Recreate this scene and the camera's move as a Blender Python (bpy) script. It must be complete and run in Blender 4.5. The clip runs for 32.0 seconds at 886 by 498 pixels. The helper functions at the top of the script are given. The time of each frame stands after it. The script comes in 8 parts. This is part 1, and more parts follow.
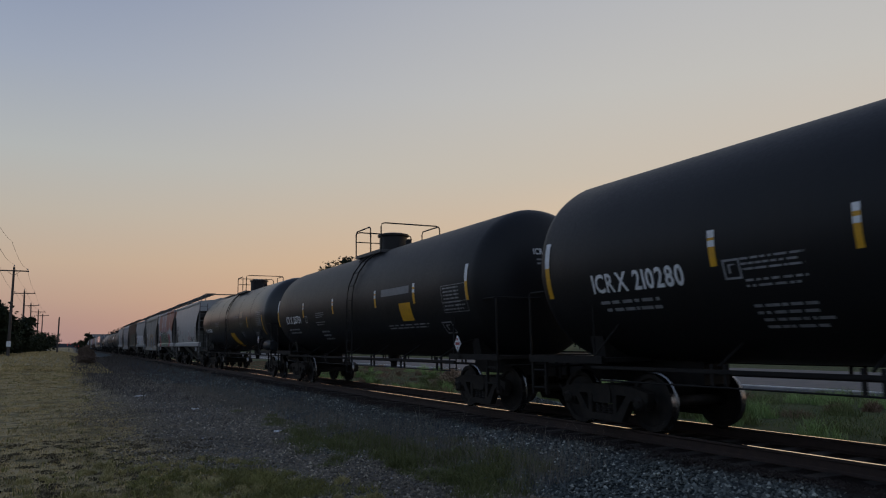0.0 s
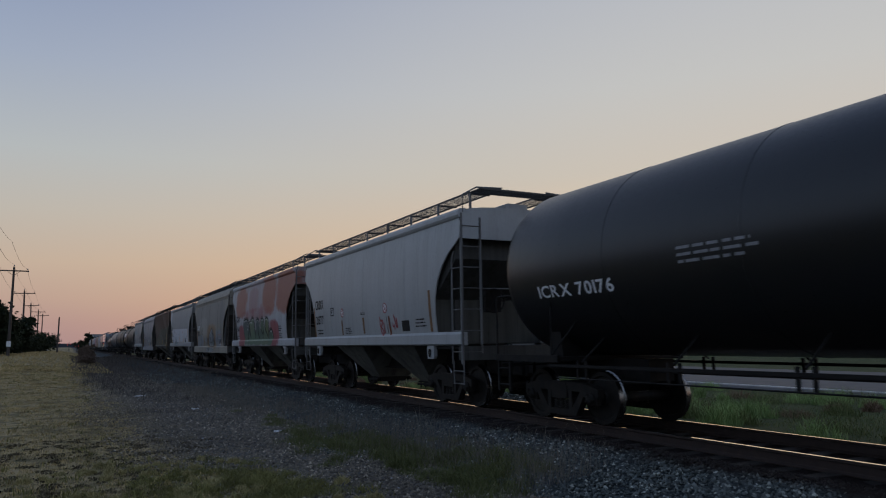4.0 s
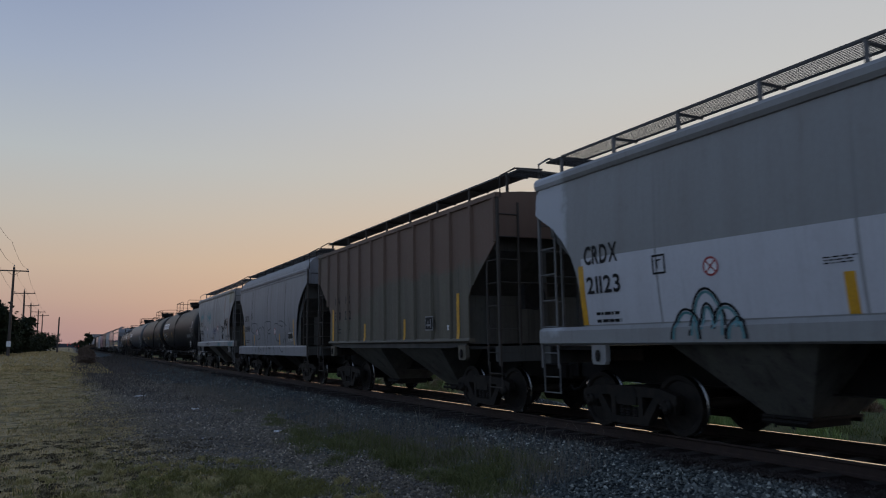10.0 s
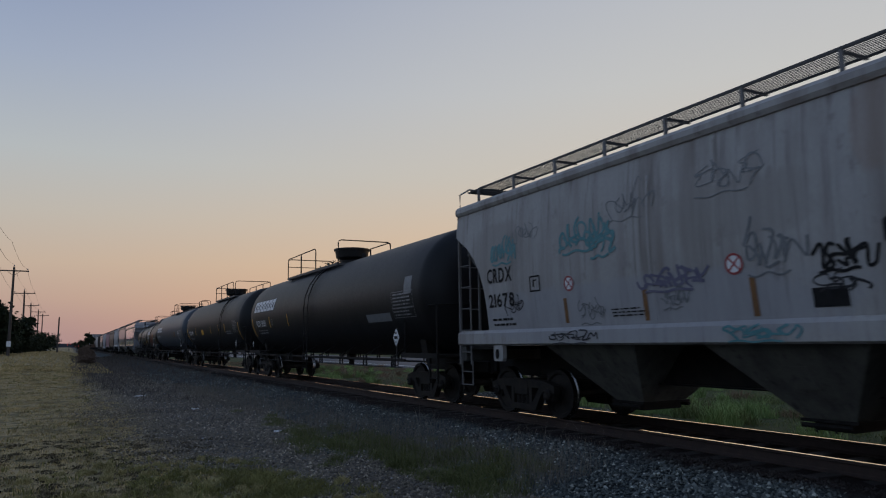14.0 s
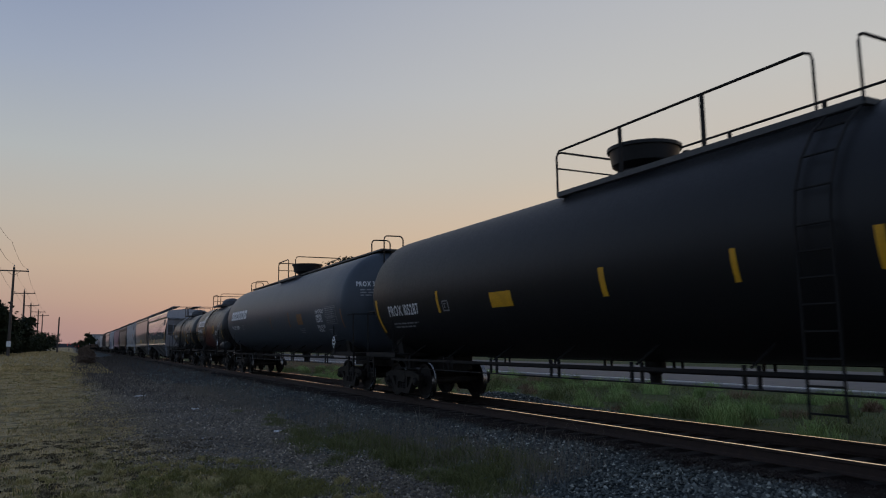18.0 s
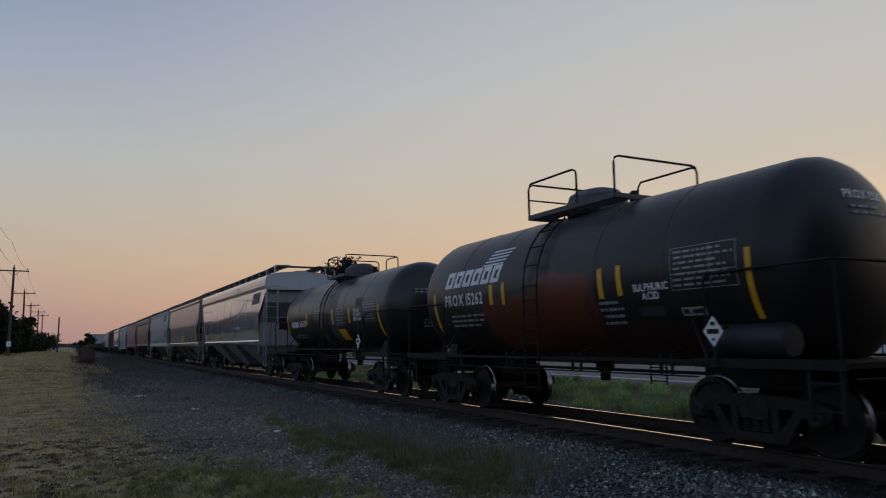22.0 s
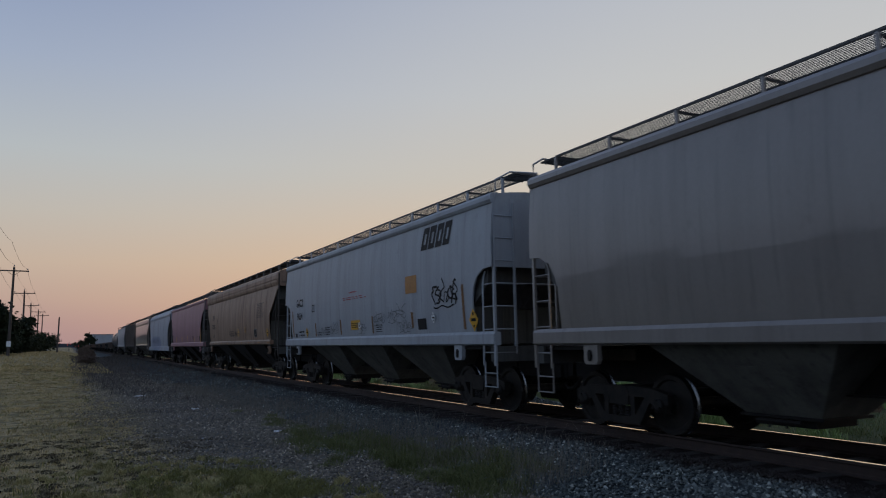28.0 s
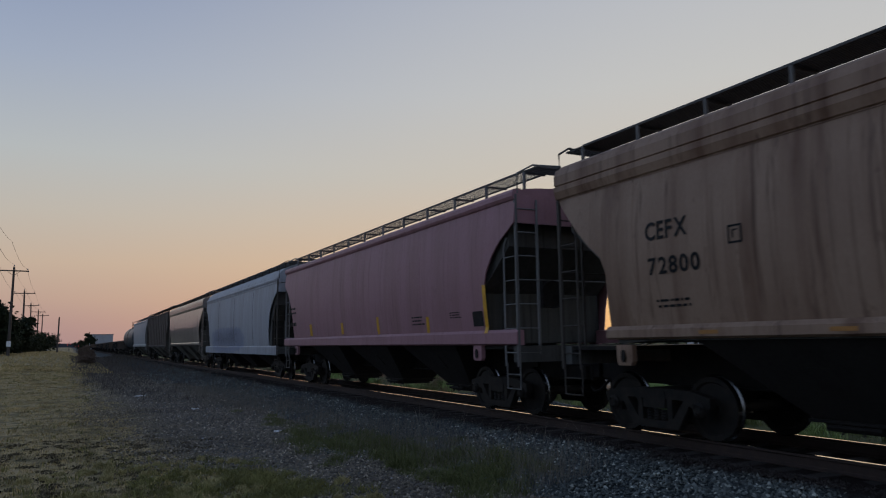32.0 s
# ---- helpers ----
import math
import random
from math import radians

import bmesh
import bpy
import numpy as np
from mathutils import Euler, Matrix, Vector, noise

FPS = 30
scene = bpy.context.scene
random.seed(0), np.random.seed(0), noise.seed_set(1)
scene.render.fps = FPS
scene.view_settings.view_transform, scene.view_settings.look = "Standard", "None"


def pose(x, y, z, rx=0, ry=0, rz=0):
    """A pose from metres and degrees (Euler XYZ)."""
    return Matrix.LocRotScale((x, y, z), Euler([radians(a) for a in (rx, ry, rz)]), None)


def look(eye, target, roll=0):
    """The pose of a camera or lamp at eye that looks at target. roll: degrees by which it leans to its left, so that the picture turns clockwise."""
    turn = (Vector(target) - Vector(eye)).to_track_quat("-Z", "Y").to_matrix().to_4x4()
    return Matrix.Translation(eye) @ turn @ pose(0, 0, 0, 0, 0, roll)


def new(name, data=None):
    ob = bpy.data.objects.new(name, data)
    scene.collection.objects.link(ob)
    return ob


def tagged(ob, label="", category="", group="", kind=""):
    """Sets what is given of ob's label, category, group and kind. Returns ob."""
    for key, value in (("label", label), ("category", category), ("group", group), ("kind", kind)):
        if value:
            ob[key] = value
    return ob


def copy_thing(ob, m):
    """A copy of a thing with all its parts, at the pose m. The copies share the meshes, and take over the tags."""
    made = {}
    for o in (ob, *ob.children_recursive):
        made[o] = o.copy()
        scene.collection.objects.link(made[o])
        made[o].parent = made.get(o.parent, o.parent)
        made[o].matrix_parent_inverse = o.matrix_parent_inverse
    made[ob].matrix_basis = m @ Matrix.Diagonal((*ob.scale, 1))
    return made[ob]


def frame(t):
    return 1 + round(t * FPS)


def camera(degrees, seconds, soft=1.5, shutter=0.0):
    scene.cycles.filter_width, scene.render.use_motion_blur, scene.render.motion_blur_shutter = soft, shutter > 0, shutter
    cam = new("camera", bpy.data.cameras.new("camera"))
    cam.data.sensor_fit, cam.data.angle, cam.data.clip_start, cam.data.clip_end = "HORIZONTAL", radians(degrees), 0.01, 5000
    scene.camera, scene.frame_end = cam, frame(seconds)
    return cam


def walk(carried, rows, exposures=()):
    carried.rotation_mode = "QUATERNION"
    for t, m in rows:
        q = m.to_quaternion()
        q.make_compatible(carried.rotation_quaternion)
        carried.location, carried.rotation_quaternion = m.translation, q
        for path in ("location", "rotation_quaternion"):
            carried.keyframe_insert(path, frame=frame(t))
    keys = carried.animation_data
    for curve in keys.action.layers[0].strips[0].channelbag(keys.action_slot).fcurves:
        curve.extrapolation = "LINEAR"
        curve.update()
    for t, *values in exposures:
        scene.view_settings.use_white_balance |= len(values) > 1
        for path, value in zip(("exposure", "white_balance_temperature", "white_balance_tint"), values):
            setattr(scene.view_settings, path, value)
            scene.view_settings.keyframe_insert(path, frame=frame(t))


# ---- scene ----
# Axes: x across the track (to the right), y along it (away), z up. Rail heads lie at z = RAIL, the track's axis at x = TRACK.
RAIL, TRACK = 0.55, 9.03

cam = camera(63.88, 32.0, soft=1.1, shutter=0.15)
EYE = Vector((0.0, 0.0, RAIL + 1.466))
AIM = EYE + Vector((math.sin(radians(27.542)) * math.cos(radians(7.431)), math.cos(radians(27.542)) * math.cos(radians(7.431)), math.sin(radians(7.431))))
# the picture darkens and warms a little while the black tanks fill it
walk(cam, [(0.0, look(EYE, AIM, -0.825)), (32.0, look(EYE, AIM, -0.825))],
     [(0.0, -0.06, 6620, 10), (2.5, -0.06, 6620, 10), (4.5, 0.03, 6370, 10), (13.5, 0.03, 6330, 10), (16.0, -0.06, 6500, 10), (19.0, -0.04, 6450, 10), (22.5, -0.02, 6530, 10), (25.0, 0.03, 6280, 10), (29.0, 0.04, 6280, 10), (32.0, 0.02, 6420, 10)])


def travel(t):
    """Metres that the train has come forward by t seconds."""
    a = (t - 16) / 16
    return 8.977 * t + 0.246 * a * a - 0.031 * a ** 3


# ---- world and light: after sunset, the glow behind the train ----
SKY_ANTI = [(0.0, (0.23, 0.25, 0.335)), (0.06, (0.305, 0.335, 0.425)), (0.15, (0.355, 0.42, 0.535)), (0.3, (0.34, 0.44, 0.615)), (0.5, (0.26, 0.35, 0.53)), (0.75, (0.18, 0.25, 0.4)), (1.0, (0.12, 0.18, 0.31))]
SKY_COOL = [(0.0, (0.359, 0.235, 0.247)), (0.03, (0.417, 0.275, 0.257)), (0.06, (0.485, 0.34, 0.278)), (0.105, (0.533, 0.412, 0.318)), (0.167, (0.501, 0.457, 0.396)), (0.242, (0.446, 0.471, 0.475)), (0.348, (0.338, 0.389, 0.49)), (0.45, (0.248, 0.306, 0.445)), (1.0, (0.127, 0.185, 0.333))]
SKY_WARM = [(0.0, (0.718, 0.37, 0.2)), (0.03, (0.728, 0.41, 0.226)), (0.11, (0.679, 0.472, 0.305)), (0.225, (0.58, 0.518, 0.435)), (0.334, (0.54, 0.532, 0.508)), (0.44, (0.492, 0.50, 0.515)), (0.7, (0.254, 0.309, 0.433)), (1.0, (0.127, 0.185, 0.333))]
SKY_GLOW = [(0.0, (0.93, 0.50, 0.17)), (0.06, (0.93, 0.57, 0.24)), (0.12, (0.80, 0.58, 0.36)), (0.225, (0.585, 0.52, 0.44)), (0.334, (0.54, 0.532, 0.508)), (0.44, (0.492, 0.50, 0.515)), (0.7, (0.254, 0.309, 0.433)), (1.0, (0.127, 0.185, 0.333))]
SUNSET = 62.0  # degrees from the track's line towards the right
world = bpy.data.worlds.new("dusk")
scene.world = world
world.use_nodes = True
wn, wl = world.node_tree.nodes, world.node_tree.links
wn.clear()
w_out, w_bg = wn.new("ShaderNodeOutputWorld"), wn.new("ShaderNodeBackground")
w_sky = wn.new("ShaderNodeTexSky")
w_sky.sky_type, w_sky.sun_disc = "NISHITA", False
w_sky.sun_elevation, w_sky.sun_rotation = radians(0.5), radians(SUNSET)
w_sky.air_density, w_sky.dust_density, w_sky.ozone_density = 1.0, 2.0, 1.5
w_geo, w_sep, w_ramp = wn.new("ShaderNodeTexCoord"), wn.new("ShaderNodeSeparateXYZ"), wn.new("ShaderNodeValToRGB")
wl.new(w_geo.outputs["Generated"], w_sep.inputs[0])
wl.new(w_sep.outputs["Z"], w_ramp.inputs[0])


def ramp_stops(ramp, stops):
    e = ramp.color_ramp.elements
    while len(e) < len(stops):
        e.new(0.5)
    for el, (p, c) in zip(e, stops):
        el.position, el.color = p, (*c, 1)


ramp_stops(w_ramp, SKY_COOL)
w_ramp2 = wn.new("ShaderNodeValToRGB")
wl.new(w_sep.outputs["Z"], w_ramp2.inputs[0])
ramp_stops(w_ramp2, SKY_WARM)
# how far a direction points to the afterglow
w_dot = wn.new("ShaderNodeVectorMath")
w_dot.operation = "DOT_PRODUCT"
w_dot.inputs[1].default_value = (math.sin(radians(SUNSET)), math.cos(radians(SUNSET)), 0)
wl.new(w_geo.outputs["Generated"], w_dot.inputs[0])
w_map = wn.new("ShaderNodeMapRange")
w_map.interpolation_type = "SMOOTHSTEP"
w_map.inputs["From Min"].default_value, w_map.inputs["From Max"].default_value = 0.3, 1.0
wl.new(w_dot.outputs["Value"], w_map.inputs["Value"])
w_mix = wn.new("ShaderNodeMix")
w_mix.data_type = "RGBA"
wl.new(w_map.outputs["Result"], w_mix.inputs["Factor"])
w_ramp3, w_map3, w_mix3 = wn.new("ShaderNodeValToRGB"), wn.new("ShaderNodeMapRange"), wn.new("ShaderNodeMix")
ramp_stops(w_ramp3, SKY_ANTI)
wl.new(w_sep.outputs["Z"], w_ramp3.inputs[0])
w_map3.interpolation_type = "SMOOTHSTEP"
w_map3.inputs["From Min"].default_value, w_map3.inputs["From Max"].default_value = -0.10, 0.42
wl.new(w_dot.outputs["Value"], w_map3.inputs["Value"])
w_mix3.data_type = "RGBA"
wl.new(w_map3.outputs["Result"], w_mix3.inputs["Factor"])
wl.new(w_ramp3.outputs[0], w_mix3.inputs["A"])
wl.new(w_ramp.outputs[0], w_mix3.inputs["B"])
wl.new(w_mix3.outputs["Result"], w_mix.inputs["A"])
wl.new(w_ramp2.outputs[0], w_mix.inputs["B"])
w_dim = wn.new("ShaderNodeVectorMath")
w_dim.operation = "SCALE"
w_dim.inputs["Scale"].default_value = 0.01
wl.new(w_sky.outputs[0], w_dim.inputs[0])
w_add = wn.new("ShaderNodeMix")
w_add.data_type, w_add.blend_type = "RGBA", "ADD"
w_add.inputs["Factor"].default_value = 1.0
wl.new(w_dim.outputs[0], w_add.inputs["B"])
# the brightest part of the afterglow, low behind the train
w_ramp4, w_map4, w_mix4 = wn.new("ShaderNodeValToRGB"), wn.new("ShaderNodeMapRange"), wn.new("ShaderNodeMix")
ramp_stops(w_ramp4, SKY_GLOW)
wl.new(w_sep.outputs["Z"], w_ramp4.inputs[0])
w_map4.interpolation_type = "SMOOTHSTEP"
w_map4.inputs["From Min"].default_value, w_map4.inputs["From Max"].default_value = 0.82, 0.99
wl.new(w_dot.outputs["Value"], w_map4.inputs["Value"])
w_mix4.data_type = "RGBA"
wl.new(w_map4.outputs["Result"], w_mix4.inputs["Factor"])
wl.new(w_mix.outputs["Result"], w_mix4.inputs["A"])
wl.new(w_ramp4.outputs[0], w_mix4.inputs["B"])
wl.new(w_mix4.outputs["Result"], w_add.inputs["A"])
wl.new(w_add.outputs["Result"], w_bg.inputs["Color"])
w_bg.inputs["Strength"].default_value = 1.0
wl.new(w_bg.outputs[0], w_out.inputs[0])


# ---- materials ----
def tree_of(name):
    m = bpy.data.materials.new(name)
    m.use_nodes = True
    return m, m.node_tree.nodes, m.node_tree.links, m.node_tree.nodes["Principled BSDF"]


def noise_node(n, l, scale, stretch=(1, 1, 1), detail=4.0, shift=True, rough=0.55):
    tc, mp, nz = n.new("ShaderNodeTexCoord"), n.new("ShaderNodeMapping"), n.new("ShaderNodeTexNoise")
    mp.inputs["Scale"].default_value = stretch
    l.new(tc.outputs["Object"], mp.inputs["Vector"])
    if shift:
        oi, ml = n.new("ShaderNodeObjectInfo"), n.new("ShaderNodeMath")
        ml.operation = "MULTIPLY"
        ml.inputs[1].default_value = 37.0
        l.new(oi.outputs["Random"], ml.inputs[0])
        l.new(ml.outputs[0], mp.inputs["Location"])
    l.new(mp.outputs[0], nz.inputs["Vector"])
    nz.inputs["Scale"].default_value, nz.inputs["Detail"].default_value, nz.inputs["Roughness"].default_value = scale, detail, rough
    return nz.outputs["Fac"]


def band(n, l, value, lo, hi):
    mr = n.new("ShaderNodeMapRange")
    mr.inputs["From Min"].default_value, mr.inputs["From Max"].default_value = lo, hi
    l.new(value, mr.inputs["Value"])
    return mr.outputs["Result"]


def blend(n, l, fac, a, b, mode="MIX"):
    mx = n.new("ShaderNodeMix")
    mx.data_type, mx.blend_type = "RGBA", mode
    for key, v in (("Factor", fac), ("A", a), ("B", b)):
        if hasattr(v, "default_value"):
            l.new(v, mx.inputs[key])
        else:
            mx.inputs[key].default_value = v if key == "Factor" else (*v, 1)
    return mx.outputs["Result"]


def times(n, l, a, b):
    m = n.new("ShaderNodeMath")
    m.operation = "MULTIPLY"
    for i, v in enumerate((a, b)):
        if hasattr(v, "default_value"):
            l.new(v, m.inputs[i])
        else:
            m.inputs[i].default_value = v
    return m.outputs[0]


def relief(n, l, bsdf, height, strength, dist=0.01):
    b = n.new("ShaderNodeBump")
    b.inputs["Strength"].default_value, b.inputs["Distance"].default_value = strength, dist
    l.new(height, b.inputs["Height"])
    l.new(b.outputs[0], bsdf.inputs["Normal"])


def car_paint(name, col, rough=0.45, grime=0.5, dirt=(0.07, 0.055, 0.045), metal=0.0, dents=0.25, spec=0.34, coat=0.0, vary=0.22):
    """Weathered enamel: run-down streaks, blotches of road dust, faint dents in the sheet."""
    m, n, l, b = tree_of(name)
    streak = band(n, l, noise_node(n, l, 2.4, (1, 1.0, 0.07), 5), 0.45, 0.75)
    blot = band(n, l, noise_node(n, l, 0.7, (1, 1, 1.3), 5), 0.42, 0.72)
    fine = noise_node(n, l, 26.0, (1, 1, 0.6), 5)
    c = blend(n, l, times(n, l, streak, grime), col, dirt)
    runs = band(n, l, noise_node(n, l, 9.0, (1, 1.0, 0.035), 4), 0.56, 0.74)
    spots = band(n, l, noise_node(n, l, 3.1, (1, 1.0, 0.7), 7, rough=0.7), 0.60, 0.72)
    c = blend(n, l, times(n, l, runs, grime * 0.8), c, tuple(0.6 * d for d in dirt))
    c = blend(n, l, times(n, l, spots, grime * 0.7), c, tuple(0.8 * d for d in dirt))
    c = blend(n, l, times(n, l, blot, grime * 0.55), c, tuple(0.5 * a + 0.5 * d for a, d in zip(col, dirt)))
    c = blend(n, l, times(n, l, band(n, l, fine, 0.35, 0.7), 0.12), c, dirt)
    l.new(c, b.inputs["Base Color"])
    b.inputs["Metallic"].default_value = metal
    b.inputs["Specular IOR Level"].default_value, b.inputs["Coat Weight"].default_value, b.inputs["Coat Roughness"].default_value = spec, coat, 0.04
    b.inputs["Coat IOR"].default_value = 1.75
    mr = n.new("ShaderNodeMapRange")
    mr.inputs["To Min"].default_value, mr.inputs["To Max"].default_value = rough - 0.36 * vary, rough + vary
    l.new(fine, mr.inputs["Value"])
    l.new(mr.outputs["Result"], b.inputs["Roughness"])
    relief(n, l, b, noise_node(n, l, 0.9, (1, 1, 0.5), 3), dents, 0.05)
    return m


def plain(name, a, c, scale=8.0, rough=0.6, metal=0.0, bump=0.2, dist=0.004, stretch=(1, 1, 1), lo=0.35, hi=0.7, shift=True):
    """Two colours broken up by noise at two scales, with fine relief."""
    m, n, l, b = tree_of(name)
    f1, f2 = noise_node(n, l, scale, stretch, 5, shift), noise_node(n, l, scale * 7, stretch, 4, shift)
    k = blend(n, l, band(n, l, f1, lo, hi), a, c)
    k = blend(n, l, times(n, l, band(n, l, f2, 0.35, 0.75), 0.4), k, tuple(0.55 * v for v in c))
    l.new(k, b.inputs["Base Color"])
    b.inputs["Roughness"].default_value, b.inputs["Metallic"].default_value = rough, metal
    relief(n, l, b, f2, bump, dist)
    return m


M = {
    "black": car_paint("black_tank_paint", (0.0112, 0.0112, 0.0122), 0.40, 0.4, (0.019, 0.016, 0.0145), spec=0.24),
    "black2": car_paint("worn_black_paint", (0.0105, 0.0107, 0.0115), 0.38, 0.4, (0.018, 0.015, 0.014), spec=0.28),
    "gloss_black": car_paint("glossy_black_paint", (0.0115, 0.0118, 0.0128), 0.27, 0.45, (0.022, 0.018, 0.016), dents=0.12, spec=0.5),
    # paler than the shell: the sky's sheen is put into this colour
    "jacket": car_paint("sky_sheen_jacket_paint", (0.055, 0.057, 0.060), 0.4, 0.4, (0.03, 0.026, 0.024), spec=0.4),
    "slate": car_paint("blue_grey_tank_paint", (0.054, 0.066, 0.082), 0.36, 0.3, (0.035, 0.036, 0.04)),
    "white": car_paint("chalky_white_paint", (0.395, 0.40, 0.395), 0.36, 0.28, (0.2, 0.18, 0.165)),
    "grey": car_paint("light_grey_paint", (0.25, 0.252, 0.265), 0.45, 0.45, (0.13, 0.11, 0.10)),
    "dull": car_paint("dull_grey_paint", (0.27, 0.265, 0.26), 0.55, 0.5, (0.10, 0.085, 0.075)),
    "brown": car_paint("dark_brown_paint", (0.085, 0.062, 0.050), 0.6, 0.5, (0.04, 0.032, 0.027)),
    "silver": car_paint("glossy_light_grey_paint", (0.265, 0.29, 0.33), 0.2, 0.2, (0.16, 0.15, 0.145), 0.0, 0.05, 0.5, 1.0, 0.05),
    "beige": car_paint("beige_paint", (0.225, 0.198, 0.178), 0.3, 0.4, (0.12, 0.095, 0.08), 0.0, 0.15, 0.5, 0.4),
    "tan": car_paint("rust_stained_tan_paint", (0.318, 0.21, 0.145), 0.45, 1.0, (0.12, 0.055, 0.03)),
    "pink": car_paint("faded_pink_paint", (0.36, 0.185, 0.21), 0.45, 0.5, (0.2, 0.10, 0.095)),
    "pale": car_paint("pale_blue_grey_paint", (0.36, 0.38, 0.40), 0.42, 0.4, (0.2, 0.18, 0.18)),
    "steel": plain("grimy_underframe_steel", (0.0095, 0.009, 0.009), (0.020, 0.0165, 0.014), 5.0, 0.7, 0.0, 0.4),
    "iron": plain("cast_iron_truck", (0.011, 0.0100, 0.0095), (0.030, 0.0240, 0.0190), 6.0, 0.65, 0.0, 0.4),
    "tread": plain("polished_wheel_tread", (0.30, 0.295, 0.29), (0.20, 0.195, 0.19), 9.0, 0.26, 1.0, 0.05),
    "railtop": plain("polished_rail_head", (0.80, 0.79, 0.77), (0.70, 0.69, 0.67), 9.0, 0.13, 1.0, 0.03, shift=False),
    "rust": plain("rusty_rail_steel", (0.028, 0.016, 0.012), (0.048, 0.027, 0.019), 7.0, 0.8, 0.0, 0.4, shift=False),
    "yellow": plain("yellow_reflector_stripe", (0.76, 0.39, 0.014), (0.60, 0.30, 0.014), 5.0, 0.45, 0.0, 0.1),
    "letter_white": plain("white_stencil_paint", (0.85, 0.85, 0.85), (0.70, 0.70, 0.70), 6.0, 0.55, 0.0, 0.1),
    "letter_dark": plain("black_stencil_paint", (0.008, 0.008, 0.009), (0.022, 0.022, 0.023), 6.0, 0.55, 0.0, 0.1),
    "faint_white": plain("worn_white_stencil", (0.34, 0.34, 0.35), (0.20, 0.20, 0.205), 6.0, 0.55, 0.0, 0.1),
    "red": plain("red_stencil_paint", (0.42, 0.05, 0.05), (0.30, 0.05, 0.05), 6.0, 0.55, 0.0, 0.1),
    "sleeper": plain("creosoted_timber", (0.018, 0.013, 0.011), (0.040, 0.030, 0.025), 3.0, 0.85, 0.0, 0.6, 0.01, (1, 8, 8)),
    "pole": plain("weathered_pole_timber", (0.05, 0.04, 0.034), (0.085, 0.07, 0.06), 3.0, 0.85, 0.0, 0.5, 0.01, (6, 6, 0.4)),
    "wire": plain("dull_wire", (0.02, 0.02, 0.02), (0.03, 0.03, 0.03), 3.0, 0.6),
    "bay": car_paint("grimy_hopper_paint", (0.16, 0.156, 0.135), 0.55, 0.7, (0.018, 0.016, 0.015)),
    "vessel": car_paint("dark_teal_enamel", (0.020, 0.026, 0.030), 0.4, 0.4, (0.012, 0.011, 0.010)),
    # dark bays, holds and end walls: underside and recess shade put into the colour
    "dark_bay": car_paint("shaded_hopper_paint", (0.03, 0.026, 0.024), 0.6, 0.6, (0.012, 0.01, 0.009)),
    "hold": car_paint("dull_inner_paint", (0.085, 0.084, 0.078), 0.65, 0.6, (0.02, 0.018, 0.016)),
    "end_wall": car_paint("grimy_shaded_end_wall_paint", (0.105, 0.103, 0.090), 0.7, 0.7, (0.03, 0.026, 0.021), spec=0.2),
    "shade_wall": car_paint("shaded_end_wall_paint", (0.030, 0.028, 0.024), 0.75, 0.6, (0.014, 0.012, 0.010), spec=0.15),
    "rung": car_paint("scuffed_ladder_paint", (0.20, 0.198, 0.195), 0.6, 0.8, (0.06, 0.048, 0.040), spec=0.25),
    "dark_rung": car_paint("rusty_ladder_paint", (0.075, 0.066, 0.058), 0.65, 0.8, (0.035, 0.024, 0.018), spec=0.2),
    "tarp": plain("slack_dark_tarpaulin", (0.035, 0.037, 0.042), (0.06, 0.062, 0.07), 2.0, 0.6, 0.0, 0.5, 0.03),
    "grate": plain("galvanised_grating", (0.06, 0.058, 0.058), (0.09, 0.085, 0.08), 6.0, 0.55, 0.3, 0.2),
}


for k in ("steel", "iron"):
    M[k].node_tree.nodes["Principled BSDF"].inputs["Specular IOR Level"].default_value = 0.22


# ---- mesh helpers ----
def part(name, bm, material, parent=None, label="", smooth=False, at=None):
    me = bpy.data.meshes.new(name)
    bm.to_mesh(me)
    bm.free()
    return part_mesh(name, me, material, parent, label, smooth, at)


def part_mesh(name, me, material, parent=None, label="", smooth=False, at=None):
    if material is not None:
        me.materials.clear()
        me.materials.append(material)
    if smooth:
        me.polygons.foreach_set("use_smooth", [True] * len(me.polygons))
        me.set_sharp_from_angle(angle=radians(40))
    ob = new(name, me)
    if parent is not None:
        ob.parent = parent
    if at is not None:
        ob.matrix_basis = at
    if label:
        ob["label"] = label
    return ob


def empty(name, at=None):
    ob = new(name)
    ob.empty_display_size = 0.3
    if at is not None:
        ob.matrix_basis = at
    return ob


def box(bm, x0, x1, y0, y1, z0, z1):
    v = [bm.verts.new((x, y, z)) for x in (x0, x1) for y in (y0, y1) for z in (z0, z1)]
    for f in ((0, 1, 3, 2), (4, 6, 7, 5), (0, 4, 5, 1), (2, 3, 7, 6), (0, 2, 6, 4), (1, 5, 7, 3)):
        bm.faces.new([v[i] for i in f])


def prism(bm, outline, lo, hi, axis="x"):
    """A closed outline drawn out between lo and hi along an axis: (y, z) for x, (x, z) for y, (x, y) for z."""
    def at(p, k):
        return {"x": (k, p[0], p[1]), "y": (p[0], k, p[1]), "z": (p[0], p[1], k)}[axis]
    a, b = [bm.verts.new(at(p, lo)) for p in outline], [bm.verts.new(at(p, hi)) for p in outline]
    k = len(outline)
    f1, f2 = bm.faces.new(a), bm.faces.new(b[::-1])
    for i in range(k):
        bm.faces.new((a[i], b[i], b[(i + 1) % k], a[(i + 1) % k]))
    return f1, f2


